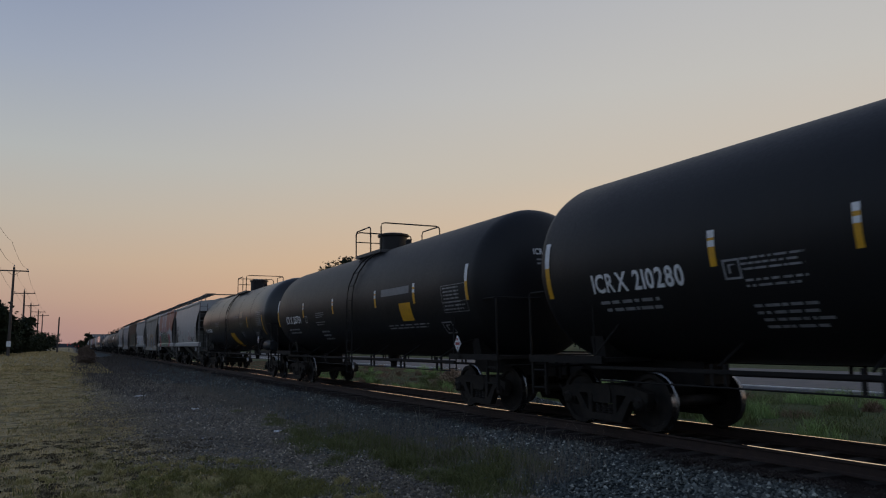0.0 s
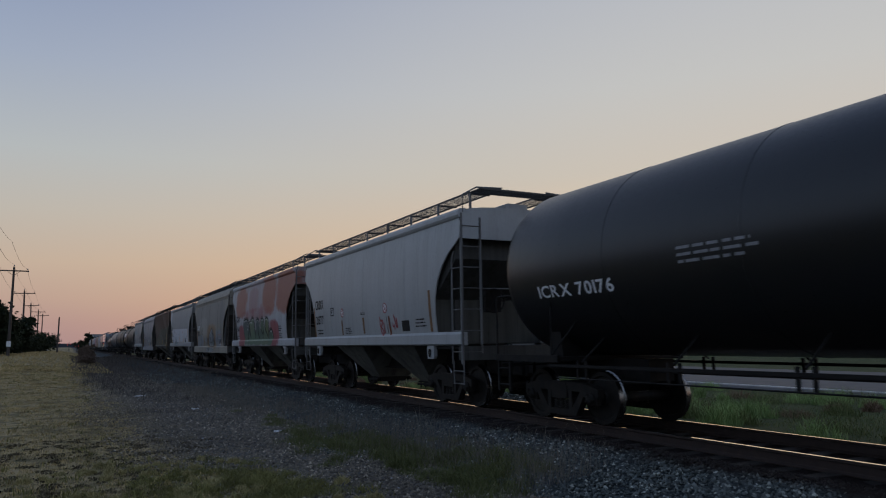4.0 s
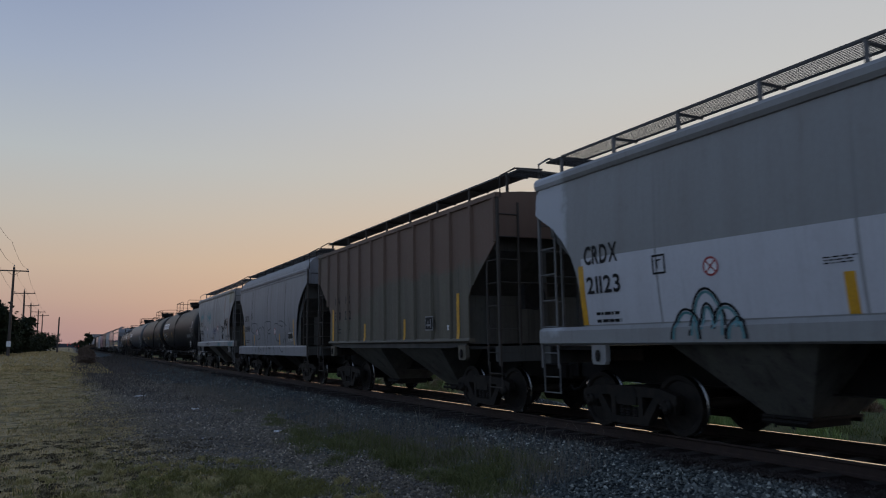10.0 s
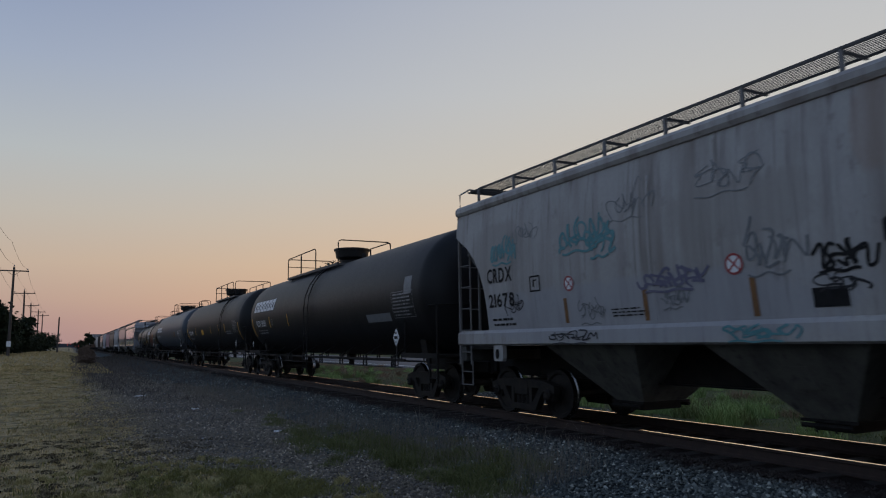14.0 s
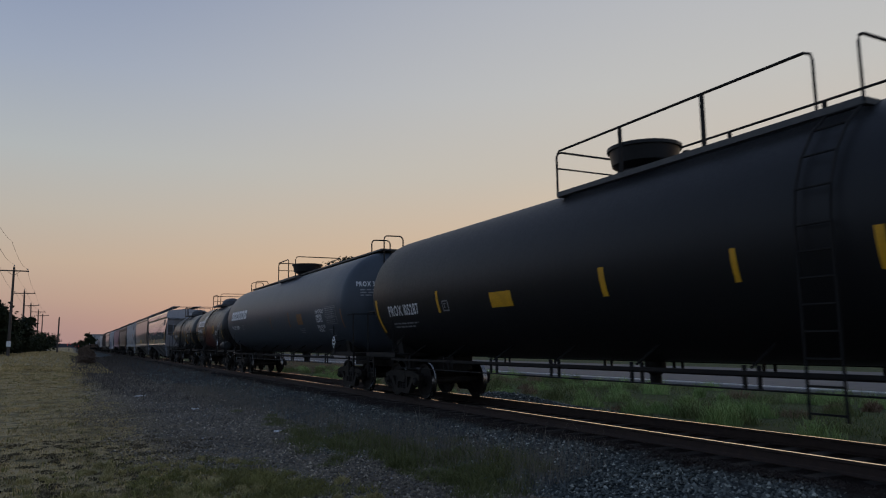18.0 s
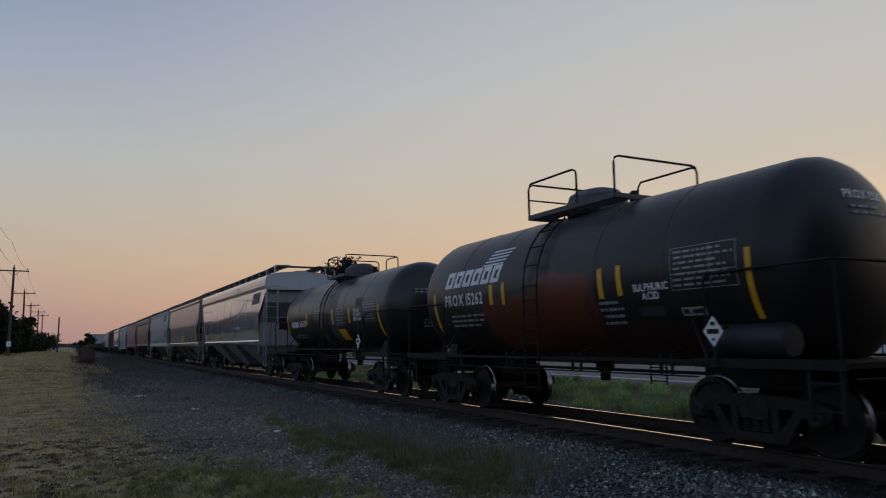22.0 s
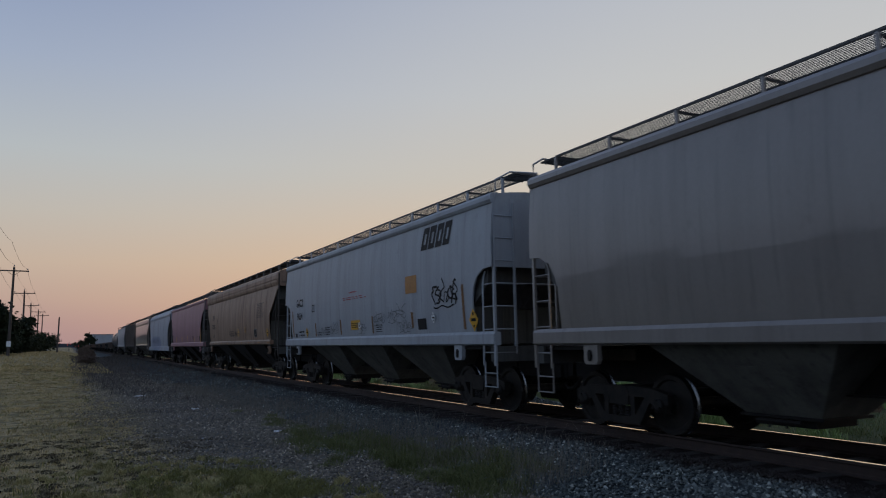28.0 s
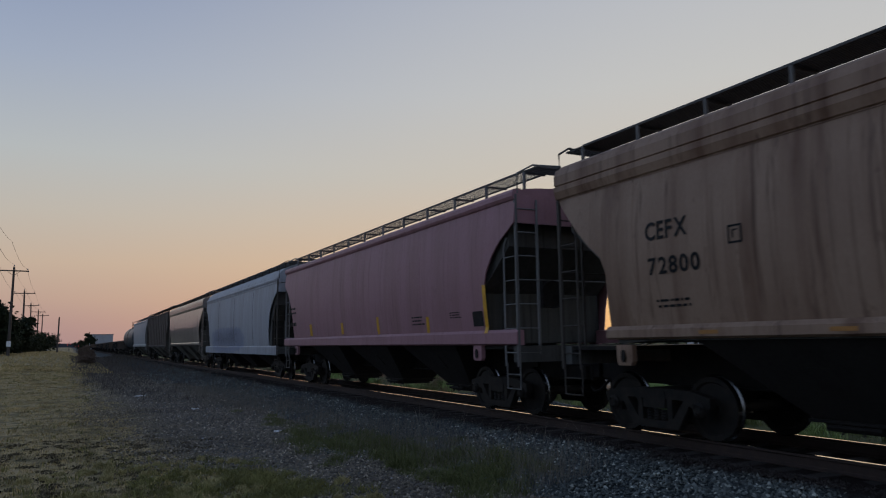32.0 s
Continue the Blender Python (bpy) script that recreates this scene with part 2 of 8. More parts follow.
def tube(bm, pts, r, seg=6):
    """A round bar along a line of points."""
    pts = [Vector(p) for p in pts]
    rings = []
    for i, p in enumerate(pts):
        d = (pts[min(i + 1, len(pts) - 1)] - pts[max(i - 1, 0)]).normalized()
        a = d.cross(Vector((0, 0, 1)))
        a = (a if a.length > 0.05 else d.cross(Vector((1, 0, 0)))).normalized()
        b = d.cross(a).normalized()
        rings.append([bm.verts.new(p + r * (math.cos(2 * math.pi * k / seg) * a + math.sin(2 * math.pi * k / seg) * b)) for k in range(seg)])
    for q, s in zip(rings, rings[1:]):
        for k in range(seg):
            bm.faces.new((q[k], q[(k + 1) % seg], s[(k + 1) % seg], s[k]))
    bm.faces.new(rings[0][::-1])
    bm.faces.new(rings[-1])


def lathe(bm, profile, axis="y", seg=32, centre=(0, 0, 0)):
    """(radius, along) pairs turned round an axis; radius 0 closes an end."""
    c = Vector(centre)
    rings = []
    for r, k in profile:
        ring = []
        for i in range(1 if r < 1e-6 else seg):
            u, v = r * math.cos(2 * math.pi * i / seg), r * math.sin(2 * math.pi * i / seg)
            ring.append(bm.verts.new(c + Vector({"x": (k, u, v), "y": (u, k, v), "z": (u, v, k)}[axis])))
        rings.append(ring)
    for q, s in zip(rings, rings[1:]):
        for i in range(seg):
            a, b = q[i % len(q)], q[(i + 1) % len(q)]
            d, e = s[i % len(s)], s[(i + 1) % len(s)]
            vs = []
            for x in (a, b, e, d):
                if x not in vs:
                    vs.append(x)
            if len(vs) > 2:
                bm.faces.new(vs)
    bmesh.ops.recalc_face_normals(bm, faces=bm.faces[:])


def arc(cx, cy, r, a0, a1, k):
    return [(cx + r * math.cos(radians(a0 + (a1 - a0) * i / k)), cy + r * math.sin(radians(a0 + (a1 - a0) * i / k))) for i in range(k + 1)]


# ---- ground, track ----
def swell(x, y):
    """Height of the ground: level by the track, rising a little into the field on the near side."""
    a = min(1.0, max(0.0, (y - 25) / 85)) * min(1.0, max(0.0, (2.0 - x) / 5.0))
    b = -0.12 * min(1.0, max(0.0, (x - 13.0) / 4.0))
    r = 0.03 * noise.noise((x * 0.5, y * 0.5, 0.3)) + 0.05 * noise.noise((x * 0.13, y * 0.13, 4.0))
    return 0.95 * a + b + r


def graded(lo, hi, fine_lo, fine_hi, step, growth=1.28):
    out, k, s = [], fine_lo, step
    while k <= fine_hi:
        out.append(k)
        k += step
    s, k = step, fine_hi
    while k < hi:
        s *= growth
        k = min(hi, k + s)
        out.append(k)
    s, k = step, fine_lo
    while k > lo:
        s *= growth
        k = max(lo, k - s)
        out.insert(0, k)
    return out


def ground_material():
    m, n, l, b = tree_of("dry_ground")
    tc, sp = n.new("ShaderNodeTexCoord"), n.new("ShaderNodeSeparateXYZ")
    l.new(tc.outputs["Object"], sp.inputs[0])
    big, mid, fine = (noise_node(n, l, s, (1, 1, 1), 6, False) for s in (0.16, 1.1, 14.0))
    grit = noise_node(n, l, 45.0, (1, 1, 1), 3, False)
    grass = blend(n, l, band(n, l, mid, 0.35, 0.68), (0.54, 0.40, 0.21), (0.38, 0.30, 0.145))
    grass = blend(n, l, times(n, l, band(n, l, fine, 0.4, 0.7), 0.6), grass, (0.085, 0.075, 0.04))
    grass = blend(n, l, band(n, l, big, 0.5, 0.66), grass, (0.38, 0.29, 0.16))
    mat = noise_node(n, l, 3.6, (1, 1, 1), 6, False)
    grass = blend(n, l, times(n, l, band(n, l, mat, 0.48, 0.62), 0.72), grass, (0.075, 0.075, 0.032))
    grass = blend(n, l, times(n, l, band(n, l, mat, 0.44, 0.32), 0.7), grass, (0.38, 0.29, 0.17))
    blotch = band(n, l, noise_node(n, l, 1.05, (1, 1, 1), 6, False, 0.62), 0.50, 0.585)
    grass = blend(n, l, times(n, l, blotch, 0.6), grass, (0.10, 0.088, 0.04))
    stone = blend(n, l, band(n, l, grit, 0.35, 0.65), (0.046, 0.043, 0.041), (0.20, 0.188, 0.176))
    stone = blend(n, l, times(n, l, band(n, l, mid, 0.42, 0.7), 0.6), stone, (0.165, 0.155, 0.145))
    litter = band(n, l, noise_node(n, l, 0.55, (1, 1, 1), 6, False, 0.65), 0.52, 0.62)
    stone = blend(n, l, times(n, l, litter, 0.75), stone, (0.125, 0.092, 0.058))
    # gravel strip beside the track: x from about 1.6 to 13, its edge ragged
    def edge(lo, hi):
        wob = n.new("ShaderNodeMath")
        wob.operation = "MULTIPLY_ADD"
        wob.inputs[1].default_value = 3.2
        l.new(mid, wob.inputs[0])
        l.new(sp.outputs["X"], wob.inputs[2])
        mr = n.new("ShaderNodeMapRange")
        mr.inputs["From Min"].default_value, mr.inputs["From Max"].default_value = lo + 1.6, hi + 1.6
        l.new(wob.outputs[0], mr.inputs["Value"])
        return mr.outputs["Result"]
    left, right = edge(1.3, 2.5), edge(12.6, 13.6)
    inv = n.new("ShaderNodeMath")
    inv.operation = "SUBTRACT"
    inv.inputs[0].default_value = 1.0
    l.new(right, inv.inputs[1])
    green = blend(n, l, band(n, l, mid, 0.35, 0.65), (0.045, 0.062, 0.022), (0.075, 0.085, 0.035))
    c = blend(n, l, right, grass, green)
    c = blend(n, l, times(n, l, left, inv.outputs[0]), c, stone)
    # further on the strip is overgrown with dead weeds
    far = n.new("ShaderNodeMapRange")
    far.inputs["From Min"].default_value, far.inputs["From Max"].default_value = 15.0, 42.0
    l.new(sp.outputs["Y"], far.inputs["Value"])
    dead = blend(n, l, band(n, l, mid, 0.35, 0.65), (0.085, 0.075, 0.064), (0.13, 0.11, 0.088))
    c = blend(n, l, times(n, l, times(n, l, times(n, l, left, inv.outputs[0]), far.outputs["Result"]), 0.9), c, dead)
    l.new(c, b.inputs["Base Color"])
    b.inputs["Roughness"].default_value = 0.95
    b.inputs["Specular IOR Level"].default_value = 0.2
    relief(n, l, b, grit, 0.7, 0.03)
    return m


def build_ground():
    xs, ys = graded(-2600, 2600, -14, 34, 0.5), graded(-900, 3800, 2, 70, 0.6)
    verts = [(x, y, swell(x, y)) for y in ys for x in xs]
    k = len(xs)
    faces = [(j * k + i, j * k + i + 1, (j + 1) * k + i + 1, (j + 1) * k + i) for j in range(len(ys) - 1) for i in range(k - 1)]
    me = bpy.data.meshes.new("ground")
    me.from_pydata(verts, [], faces)
    ob = part_mesh("ground", me, ground_material(), None, "dry grass and gravel ground beside a railway line", True)
    tagged(ob, kind="structure", category="ground")


build_ground()

ROUGH_STONE = plain("crushed_ballast", (0.024, 0.028, 0.030), (0.105, 0.122, 0.126), 22.0, 0.9, 0.0, 0.9, 0.03, shift=False)

ROUGH_STONE.node_tree.nodes["Principled BSDF"].inputs["Specular IOR Level"].default_value = 0.1


def darken_bed(m, dark):
    """A ragged dark red-brown band along the rails, over the bed's own colour."""
    n, l = m.node_tree.nodes, m.node_tree.links
    b = n["Principled BSDF"]
    under = b.inputs["Base Color"].links[0].from_socket
    tc, sp, off, reach = n.new("ShaderNodeTexCoord"), n.new("ShaderNodeSeparateXYZ"), n.new("ShaderNodeMath"), n.new("ShaderNodeMath")
    l.new(tc.outputs["Object"], sp.inputs[0])
    off.operation, off.inputs[1].default_value = "SUBTRACT", TRACK
    l.new(sp.outputs["X"], off.inputs[0])
    reach.operation = "ABSOLUTE"
    l.new(off.outputs[0], reach.inputs[0])
    wob = n.new("ShaderNodeMath")
    wob.operation, wob.inputs[1].default_value = "MULTIPLY_ADD", 0.9
    l.new(noise_node(n, l, 1.3, (1, 1, 1), 5, False), wob.inputs[0])
    l.new(reach.outputs[0], wob.inputs[2])
    l.new(blend(n, l, times(n, l, band(n, l, wob.outputs[0], 2.35, 2.0), 0.93), under, dark), b.inputs["Base Color"])


darken_bed(ROUGH_STONE, (0.022, 0.014, 0.012))


def build_ballast():
    ys = graded(-700, 2600, 3, 80, 0.5)
    prof = [(-4.3, -0.12), (-3.6, 0.02), (-2.75, 0.14), (-2.0, 0.27), (-1.6, 0.355), (-0.9, 0.362), (0, 0.345), (0.9, 0.362), (1.6, 0.355), (2.3, 0.2), (3.2, 0.0), (4.2, -0.35)]
    verts, faces = [], []
    for y in ys:
        for x, z in prof:
            amp = 0.05 if abs(x) > 1.5 else 0.012
            verts.append((TRACK + x + 0.12 * noise.noise((x, y * 0.35, 7)) * (abs(x) > 1.6), y, z + amp * noise.noise((x * 2.1, y * 1.7, 2))))
    k = len(prof)
    for j in range(len(ys) - 1):
        for i in range(k - 1):
            faces.append((j * k + i, j * k + i + 1, (j + 1) * k + i + 1, (j + 1) * k + i))
    me = bpy.data.meshes.new("ballast")
    me.from_pydata(verts, [], faces)
    ob = part_mesh("ballast_bed", me, ROUGH_STONE, None, "bank of crushed grey ballast stone under the track", True)
    tagged(ob, kind="structure", category="ballast")


build_ballast()


def build_track():
    track = empty("railway_track", pose(TRACK, 0, 0))
    tagged(track, "single railway track with polished rails on dark timber sleepers", "railway track", kind="structure")
    for side in (-1, 1):
        bm = bmesh.new()
        c = side * 0.752
        z = RAIL
        half = [(0.036, z - 0.006), (0.036, z - 0.035), (0.012, z - 0.05), (0.009, z - 0.14), (0.03, z - 0.158), (0.07, z - 0.165), (0.07, z - 0.178)]
        out = [(c + a, b) for a, b in half] + [(c - a, b) for a, b in half[::-1]]
        prism(bm, out, -650, 2400, "y")
        rail = part("rail", bm, M["rust"], track, "rusty steel rail")
        bm = bmesh.new()
        prism(bm, [(c - 0.034, z - 0.0058), (c + 0.034, z - 0.0058), (c + 0.028, z), (c - 0.028, z)], -650, 2400, "y")
        part("rail_head", bm, M["railtop"], rail, "polished running surface")
    rnd = random.Random(3)
    base = bmesh.new()
    box(base, -1.3, 1.3, -0.115, 0.115, RAIL - 0.36, RAIL - 0.18)
    bmesh.ops.bevel(base, geom=base.edges[:], offset=0.012, segments=1, affect="EDGES")
    proto = bpy.data.meshes.new("sleeper")
    base.to_mesh(proto)
    base.free()
    proto.materials.append(M["sleeper"])
    y = -6.0
    far = bmesh.new()
    while y < 420:
        if y < 130:
            o = new("sleeper", proto)
            o.parent = track
            o.matrix_basis = pose(rnd.uniform(-0.06, 0.06), y, rnd.uniform(-0.012, 0.012), 0, 0, rnd.uniform(-1.2, 1.2))
        else:
            box(far, -1.3, 1.3, y - 0.115, y + 0.115, RAIL - 0.36, RAIL - 0.18)
        y += 0.53
    ob = part("far_sleepers", far, M["sleeper"], track)
    tagged(ob, kind="stuff")


build_track()


# ---- rolling stock: shared running gear ----
def make_truck_mesh():
    """Cast side frames with openings, spring nests and a bolster; wheels are apart."""
    bm = bmesh.new()
    for s in (-1, 1):
        a, b = s * 0.93, s * 1.07
        lo, hi = min(a, b), max(a, b)
        prism(bm, [(-1.08, 0.62), (-1.08, 0.47), (-0.72, 0.47), (-0.66, 0.56), (0.66, 0.56), (0.72, 0.47), (1.08, 0.47), (1.08, 0.62), (0.75, 0.70), (0.40, 0.72), (-0.40, 0.72), (-0.75, 0.70)], lo, hi)
        prism(bm, [(-0.74, 0.56), (-0.60, 0.57), (-0.34, 0.24), (0.34, 0.24), (0.60, 0.57), (0.74, 0.56), (0.46, 0.13), (-0.46, 0.13)], lo, hi)
        for y in (-0.36, 0.26):
            prism(bm, [(y, 0.22), (y + 0.10, 0.22), (y + 0.10, 0.58), (y, 0.58)], lo, hi)
        for y in (-0.98, 0.98 - 0.20 + 0.02):
            prism(bm, [(y - 0.04, 0.34), (y + 0.20, 0.34), (y + 0.22, 0.52), (y - 0.06, 0.52)], s * 1.0 - 0.05, s * 1.0 + 0.05)
        for i in (-1, 0, 1):
            zs = [0.24 + 0.02 * k for k in range(9)]
            lathe(bm, [(0, zs[0])] + [(0.065 if k % 2 else 0.05, z) for k, z in enumerate(zs)] + [(0, zs[-1])], "z", 8, (s * 1.0, i * 0.15, 0))
        prism(bm, arc(0, 0.50, 0.10, 0, 360, 8)[:-1], s * 1.07 if s < 0 else 1.05, s * 1.05 if s < 0 else 1.09)
    prism(bm, [(-0.22, 0.42), (0.22, 0.42), (0.24, 0.62), (0.18, 0.72), (-0.18, 0.72), (-0.24, 0.62)], -1.08, 1.08)
    for y in (-0.42, 0.42):
        box(bm, -0.85, 0.85, y - 0.05, y + 0.05, 0.36, 0.48)
    lathe(bm, [(0, 0.7), (0.2, 0.7), (0.2, 0.86), (0, 0.86)], "z", 14)
    bmesh.ops.recalc_face_normals(bm, faces=bm.faces[:])
    me = bpy.data.meshes.new("truck")
    bm.to_mesh(me)
    bm.free()
    me.materials.append(M["iron"])
    return me


def make_wheelset_mesh():
    """Axle, two dished wheels with flanges and bright treads, bearing caps."""
    bm = bmesh.new()
    for s in (-1, 1):
        prof = [(0.0, 0.70), (0.13, 0.70), (0.14, 0.74), (0.36, 0.765), (0.385, 0.70), (0.47, 0.685), (0.484, 0.695), (0.48, 0.715), (0.457, 0.73), (0.452, 0.82), (0.385, 0.82), (0.36, 0.785), (0.15, 0.80), (0.13, 0.83), (0.08, 0.83), (0.0, 0.83)]
        lathe(bm, [(r, s * k) for r, k in prof], "x", 40)
        lathe(bm, [(0, s * 0.90), (0.11, s * 0.90), (0.11, s * 1.10), (0.07, s * 1.13), (0, s * 1.13)], "x", 12)
        for i in range(3):
            a = 2 * math.pi * i / 3
            box(bm, s * 1.12 - 0.03, s * 1.12 + 0.03, 0.07 * math.cos(a) - 0.018, 0.07 * math.cos(a) + 0.018, 0.07 * math.sin(a) - 0.018, 0.07 * math.sin(a) + 0.018)
    lathe(bm, [(0, -0.95), (0.085, -0.95), (0.085, 0.95), (0, 0.95)], "x", 12)
    bmesh.ops.recalc_face_normals(bm, faces=bm.faces[:])
    me = bpy.data.meshes.new("wheelset")
    bm.to_mesh(me)
    bm.free()
    me.materials.append(M["iron"])
    me.materials.append(M["tread"])
    for p in me.polygons:
        rr = [math.hypot(me.vertices[i].co.y, me.vertices[i].co.z) for i in p.vertices]
        xx = [abs(me.vertices[i].co.x) for i in p.vertices]
        if min(rr) > 0.44 and max(xx) < 0.83 and min(xx) > 0.66:
            p.material_index = 1
    me.polygons.foreach_set("use_smooth", [True] * len(me.polygons))
    me.set_sharp_from_angle(angle=radians(35))
    return me


TRUCK, WHEELSET = make_truck_mesh(), make_wheelset_mesh()
WHEELS, CARS = {-1: [], 1: []}, []


def make_coupler_mesh():
    bm = bmesh.new()
    box(bm, -0.09, 0.09, -0.30, 0.55, 0.80, 0.98)
    prism(bm, [(-0.17, -0.30), (-0.17, -0.02), (-0.08, 0.08), (0.02, 0.0), (0.06, -0.10), (0.17, -0.06), (0.19, -0.30)], 0.76, 1.02, "z")
    prism(bm, [(-0.2, 0.25), (0.2, 0.25), (0.2, 0.34), (-0.2, 0.34)], 0.7, 1.08, "z")
    tube(bm, [(0.25, 0.35, 0.75), (0.27, 0.1, 0.55), (0.25, -0.1, 0.50), (0.2, -0.25, 0.58)], 0.03, 6)
    tube(bm, [(-0.9, 0.3, 1.0), (-0.3, 0.22, 0.98), (-0.12, 0.15, 1.02)], 0.014, 5)
    bmesh.ops.recalc_face_normals(bm, faces=bm.faces[:])
    me = bpy.data.meshes.new("coupler")
    bm.to_mesh(me)
    bm.free()
    me.materials.append(M["steel"])
    return me


COUPLER = make_coupler_mesh()


def running_gear(car, half_truck, half_len):
    for e in (-1, 1):
        t = new("truck", TRUCK)
        t.parent, t.matrix_basis = car, pose(0, e * half_truck, 0)
        for a in (-1, 1):
            w = new("wheelset", WHEELSET)
            w.parent, w.matrix_basis = t, pose(0, a * 0.889, 0.457)
            WHEELS[a].append(w)
        c = new("coupler", COUPLER)
        c.parent, c.matrix_basis = car, pose(0, e * (half_len + 0.02), 0, 0, 0, 0 if e < 0 else 180)


def start_car(name, s0, s1, label, category, group="freight cars of the train"):
    car = empty(name, pose(TRACK, (s0 + s1) / 2, RAIL))
    tagged(car, label, category, group)
    CARS.append((car, (s0 + s1) / 2))
    return car


def ladder(bm, p0, p1, width, rungs, r=0.019, side="y"):
    """Two stringers from p0 up to p1 with rungs; the ladder is `width` wide along y or x."""
    p0, p1 = Vector(p0), Vector(p1)
    w = Vector((0, width, 0)) if side == "y" else Vector((width, 0, 0))
    for o in (Vector(), w):
        a, b = p0 + o, p1 + o
        box(bm, min(a.x, b.x) - 0.025, max(a.x, b.x) + 0.025, min(a.y, b.y) - 0.025, max(a.y, b.y) + 0.025, a.z, b.z)
    for i in range(rungs):
        q = p0.lerp(p1, (i + 0.4) / rungs)
        tube(bm, [q, q + w], r, 5)


# ---- covered hopper ----
def swollen(z, lo, hi, amount):
    """How far a barrelled side stands out at height z."""
    t = (2 * z - lo - hi) / (hi - lo)
    return amount * max(0.0, 1 - t * t)


def hopper(name, s0, s1, paint, label, style="smooth", bays=2, roof_paint=None, sill_paint=None, bay_paint=None, hold_paint=None):
    """style: smooth (arched cut-outs, slim sill), deep (deep side sill), ribbed (outside posts), long (three bays, roof fascia)."""
    car = start_car(name, s0, s1, label, "freight car")
    half = (s1 - s0) / 2
    L, W = half - 0.68, 1.53 if style in ("smooth", "deep") else 1.55
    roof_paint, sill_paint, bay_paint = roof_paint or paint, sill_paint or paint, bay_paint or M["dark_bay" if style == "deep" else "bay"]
    # end walls carry the recess's shade in their paint, deepest on deep-sill cars
    wall_paint = hold_paint or M["shade_wall" if style == "deep" else "end_wall"]
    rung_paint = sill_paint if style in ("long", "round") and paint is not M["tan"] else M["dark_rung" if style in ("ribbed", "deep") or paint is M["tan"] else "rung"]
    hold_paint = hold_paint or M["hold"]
    post_paint = M["rung"] if paint is M["tan"] else rung_paint
    running_gear(car, L - 1.59, half)
    bulge = {"smooth": 0.095, "long": 0.085, "round": 0.085, "deep": 0.07}.get(style, 0.0)
    eave = {"smooth": 4.30, "deep": 4.16, "ribbed": 4.36, "long": 4.40, "round": 4.38}[style]
    zs = {"smooth": 1.66, "deep": 1.38, "ribbed": 1.52, "long": 1.64, "round": 1.64}[style]
    crown = 3.88 if style == "long" else eave  # where the barrelled part of the side ends
    SIDE[car.name] = ("flat", W + 0.016, zs, crown, bulge, (1.41, 1.33, 0.036) if style == "deep" else (zs + 0.025, zs - 0.045, 0.056))
    cut = {
        "smooth": [(0.0, 3.72), (0.22, 3.58), (0.50, 3.42), (0.80, 3.15), (1.02, 2.85), (1.16, 2.5), (1.22, 2.1), (1.22, zs)],
        "deep": [(0.0, 3.62), (0.41, 3.39), (0.79, 3.06), (1.02, 2.81), (1.19, 2.42), (1.30, 2.0), (1.35, 1.7), (1.36, zs)],
        "ribbed": [(0.0, 3.55), (1.12, 2.60), (1.26, 2.4), (1.26, zs)],
        "long": [(0.06, 3.84), (0.10, 3.78), (0.58, 3.25), (0.90, 2.95), (1.16, 2.75), (1.27, 2.5), (1.27, zs)],
        "round": [(0.0, 2.95), (0.30, 2.93), (0.58, 2.80), (0.74, 2.55), (0.80, 2.3), (0.80, zs)],
    }[style]
    # side sheets
    for s in (-1, 1):
        bm = bmesh.new()
        top_z = {"long": 3.87, "deep": 4.0}.get(style, eave)
        out = [(-(L - a), z) for a, z in cut[::-1]] + [(-L, top_z), (L, top_z)] + [(L - a, z) for a, z in cut]
        prism(bm, out, s * W - 0.015, s * W + 0.015)
        bmesh.ops.recalc_face_normals(bm, faces=bm.faces[:])
        if bulge:
            for k in range(1, 10):
                cutz = zs + (crown - zs) * k / 9
                bmesh.ops.bisect_plane(bm, geom=bm.verts[:] + bm.edges[:] + bm.faces[:], plane_co=(0, 0, cutz), plane_no=(0, 0, 1))
            for q in bm.verts:
                q.co.x += s * swollen(q.co.z, zs, crown, bulge)
        sheet = part("side_sheet", bm, paint, car, smooth=bulge > 0)
        if style == "ribbed":
            n = 13
            for i in range(n):
                y = -L + 0.12 + (2 * L - 0.24) * i / (n - 1)
                inset = L - abs(y)
                low = zs if inset > 1.3 else (2.6 + (1.12 - inset) * 0.85 if inset < 1.12 else zs + 0.9)
                bm = bmesh.new()
                prism(bm, [(s * W + s * 0.015, y - 0.06), (s * W + s * 0.075, y - 0.035), (s * W + s * 0.075, y + 0.035), (s * W + s * 0.015, y + 0.06)], low, eave, "z")
                bmesh.ops.recalc_face_normals(bm, faces=bm.faces[:])
                part("side_post", bm, paint, sheet)
        elif style != "round":
            # vertical seams where the sheets meet
            n = {"deep": 4, "long": 9, "smooth": 4}[style]
            for i in range(1, n):
                y = -L + 2 * L * i / n
                bm = bmesh.new()
                for k in range(6):
                    za, zb2 = zs + (3.86 - zs) * k / 6, zs + (3.86 - zs) * (k + 1) / 6
                    xa, xb = (W + 0.021 + swollen(q, zs, crown, bulge) for q in (za, zb2))
                    v = [bm.verts.new((s * x, y + o, z)) for x, z in ((xa, za), (xb, zb2)) for o in (-0.016, 0.016)]
                    w = [bm.verts.new((s * (x - 0.02), y + o, z)) for x, z in ((xa, za), (xb, zb2)) for o in (-0.03, 0.03)]
                    bm.faces.new((v[0], v[1], v[3], v[2]))
                    bm.faces.new((v[0], v[2], w[2], w[0]))
                    bm.faces.new((v[1], w[1], w[3], v[3]))
                bmesh.ops.recalc_face_normals(bm, faces=bm.faces[:])
                part("sheet_seam", bm, M["seam"] if style == "deep" else paint, sheet)
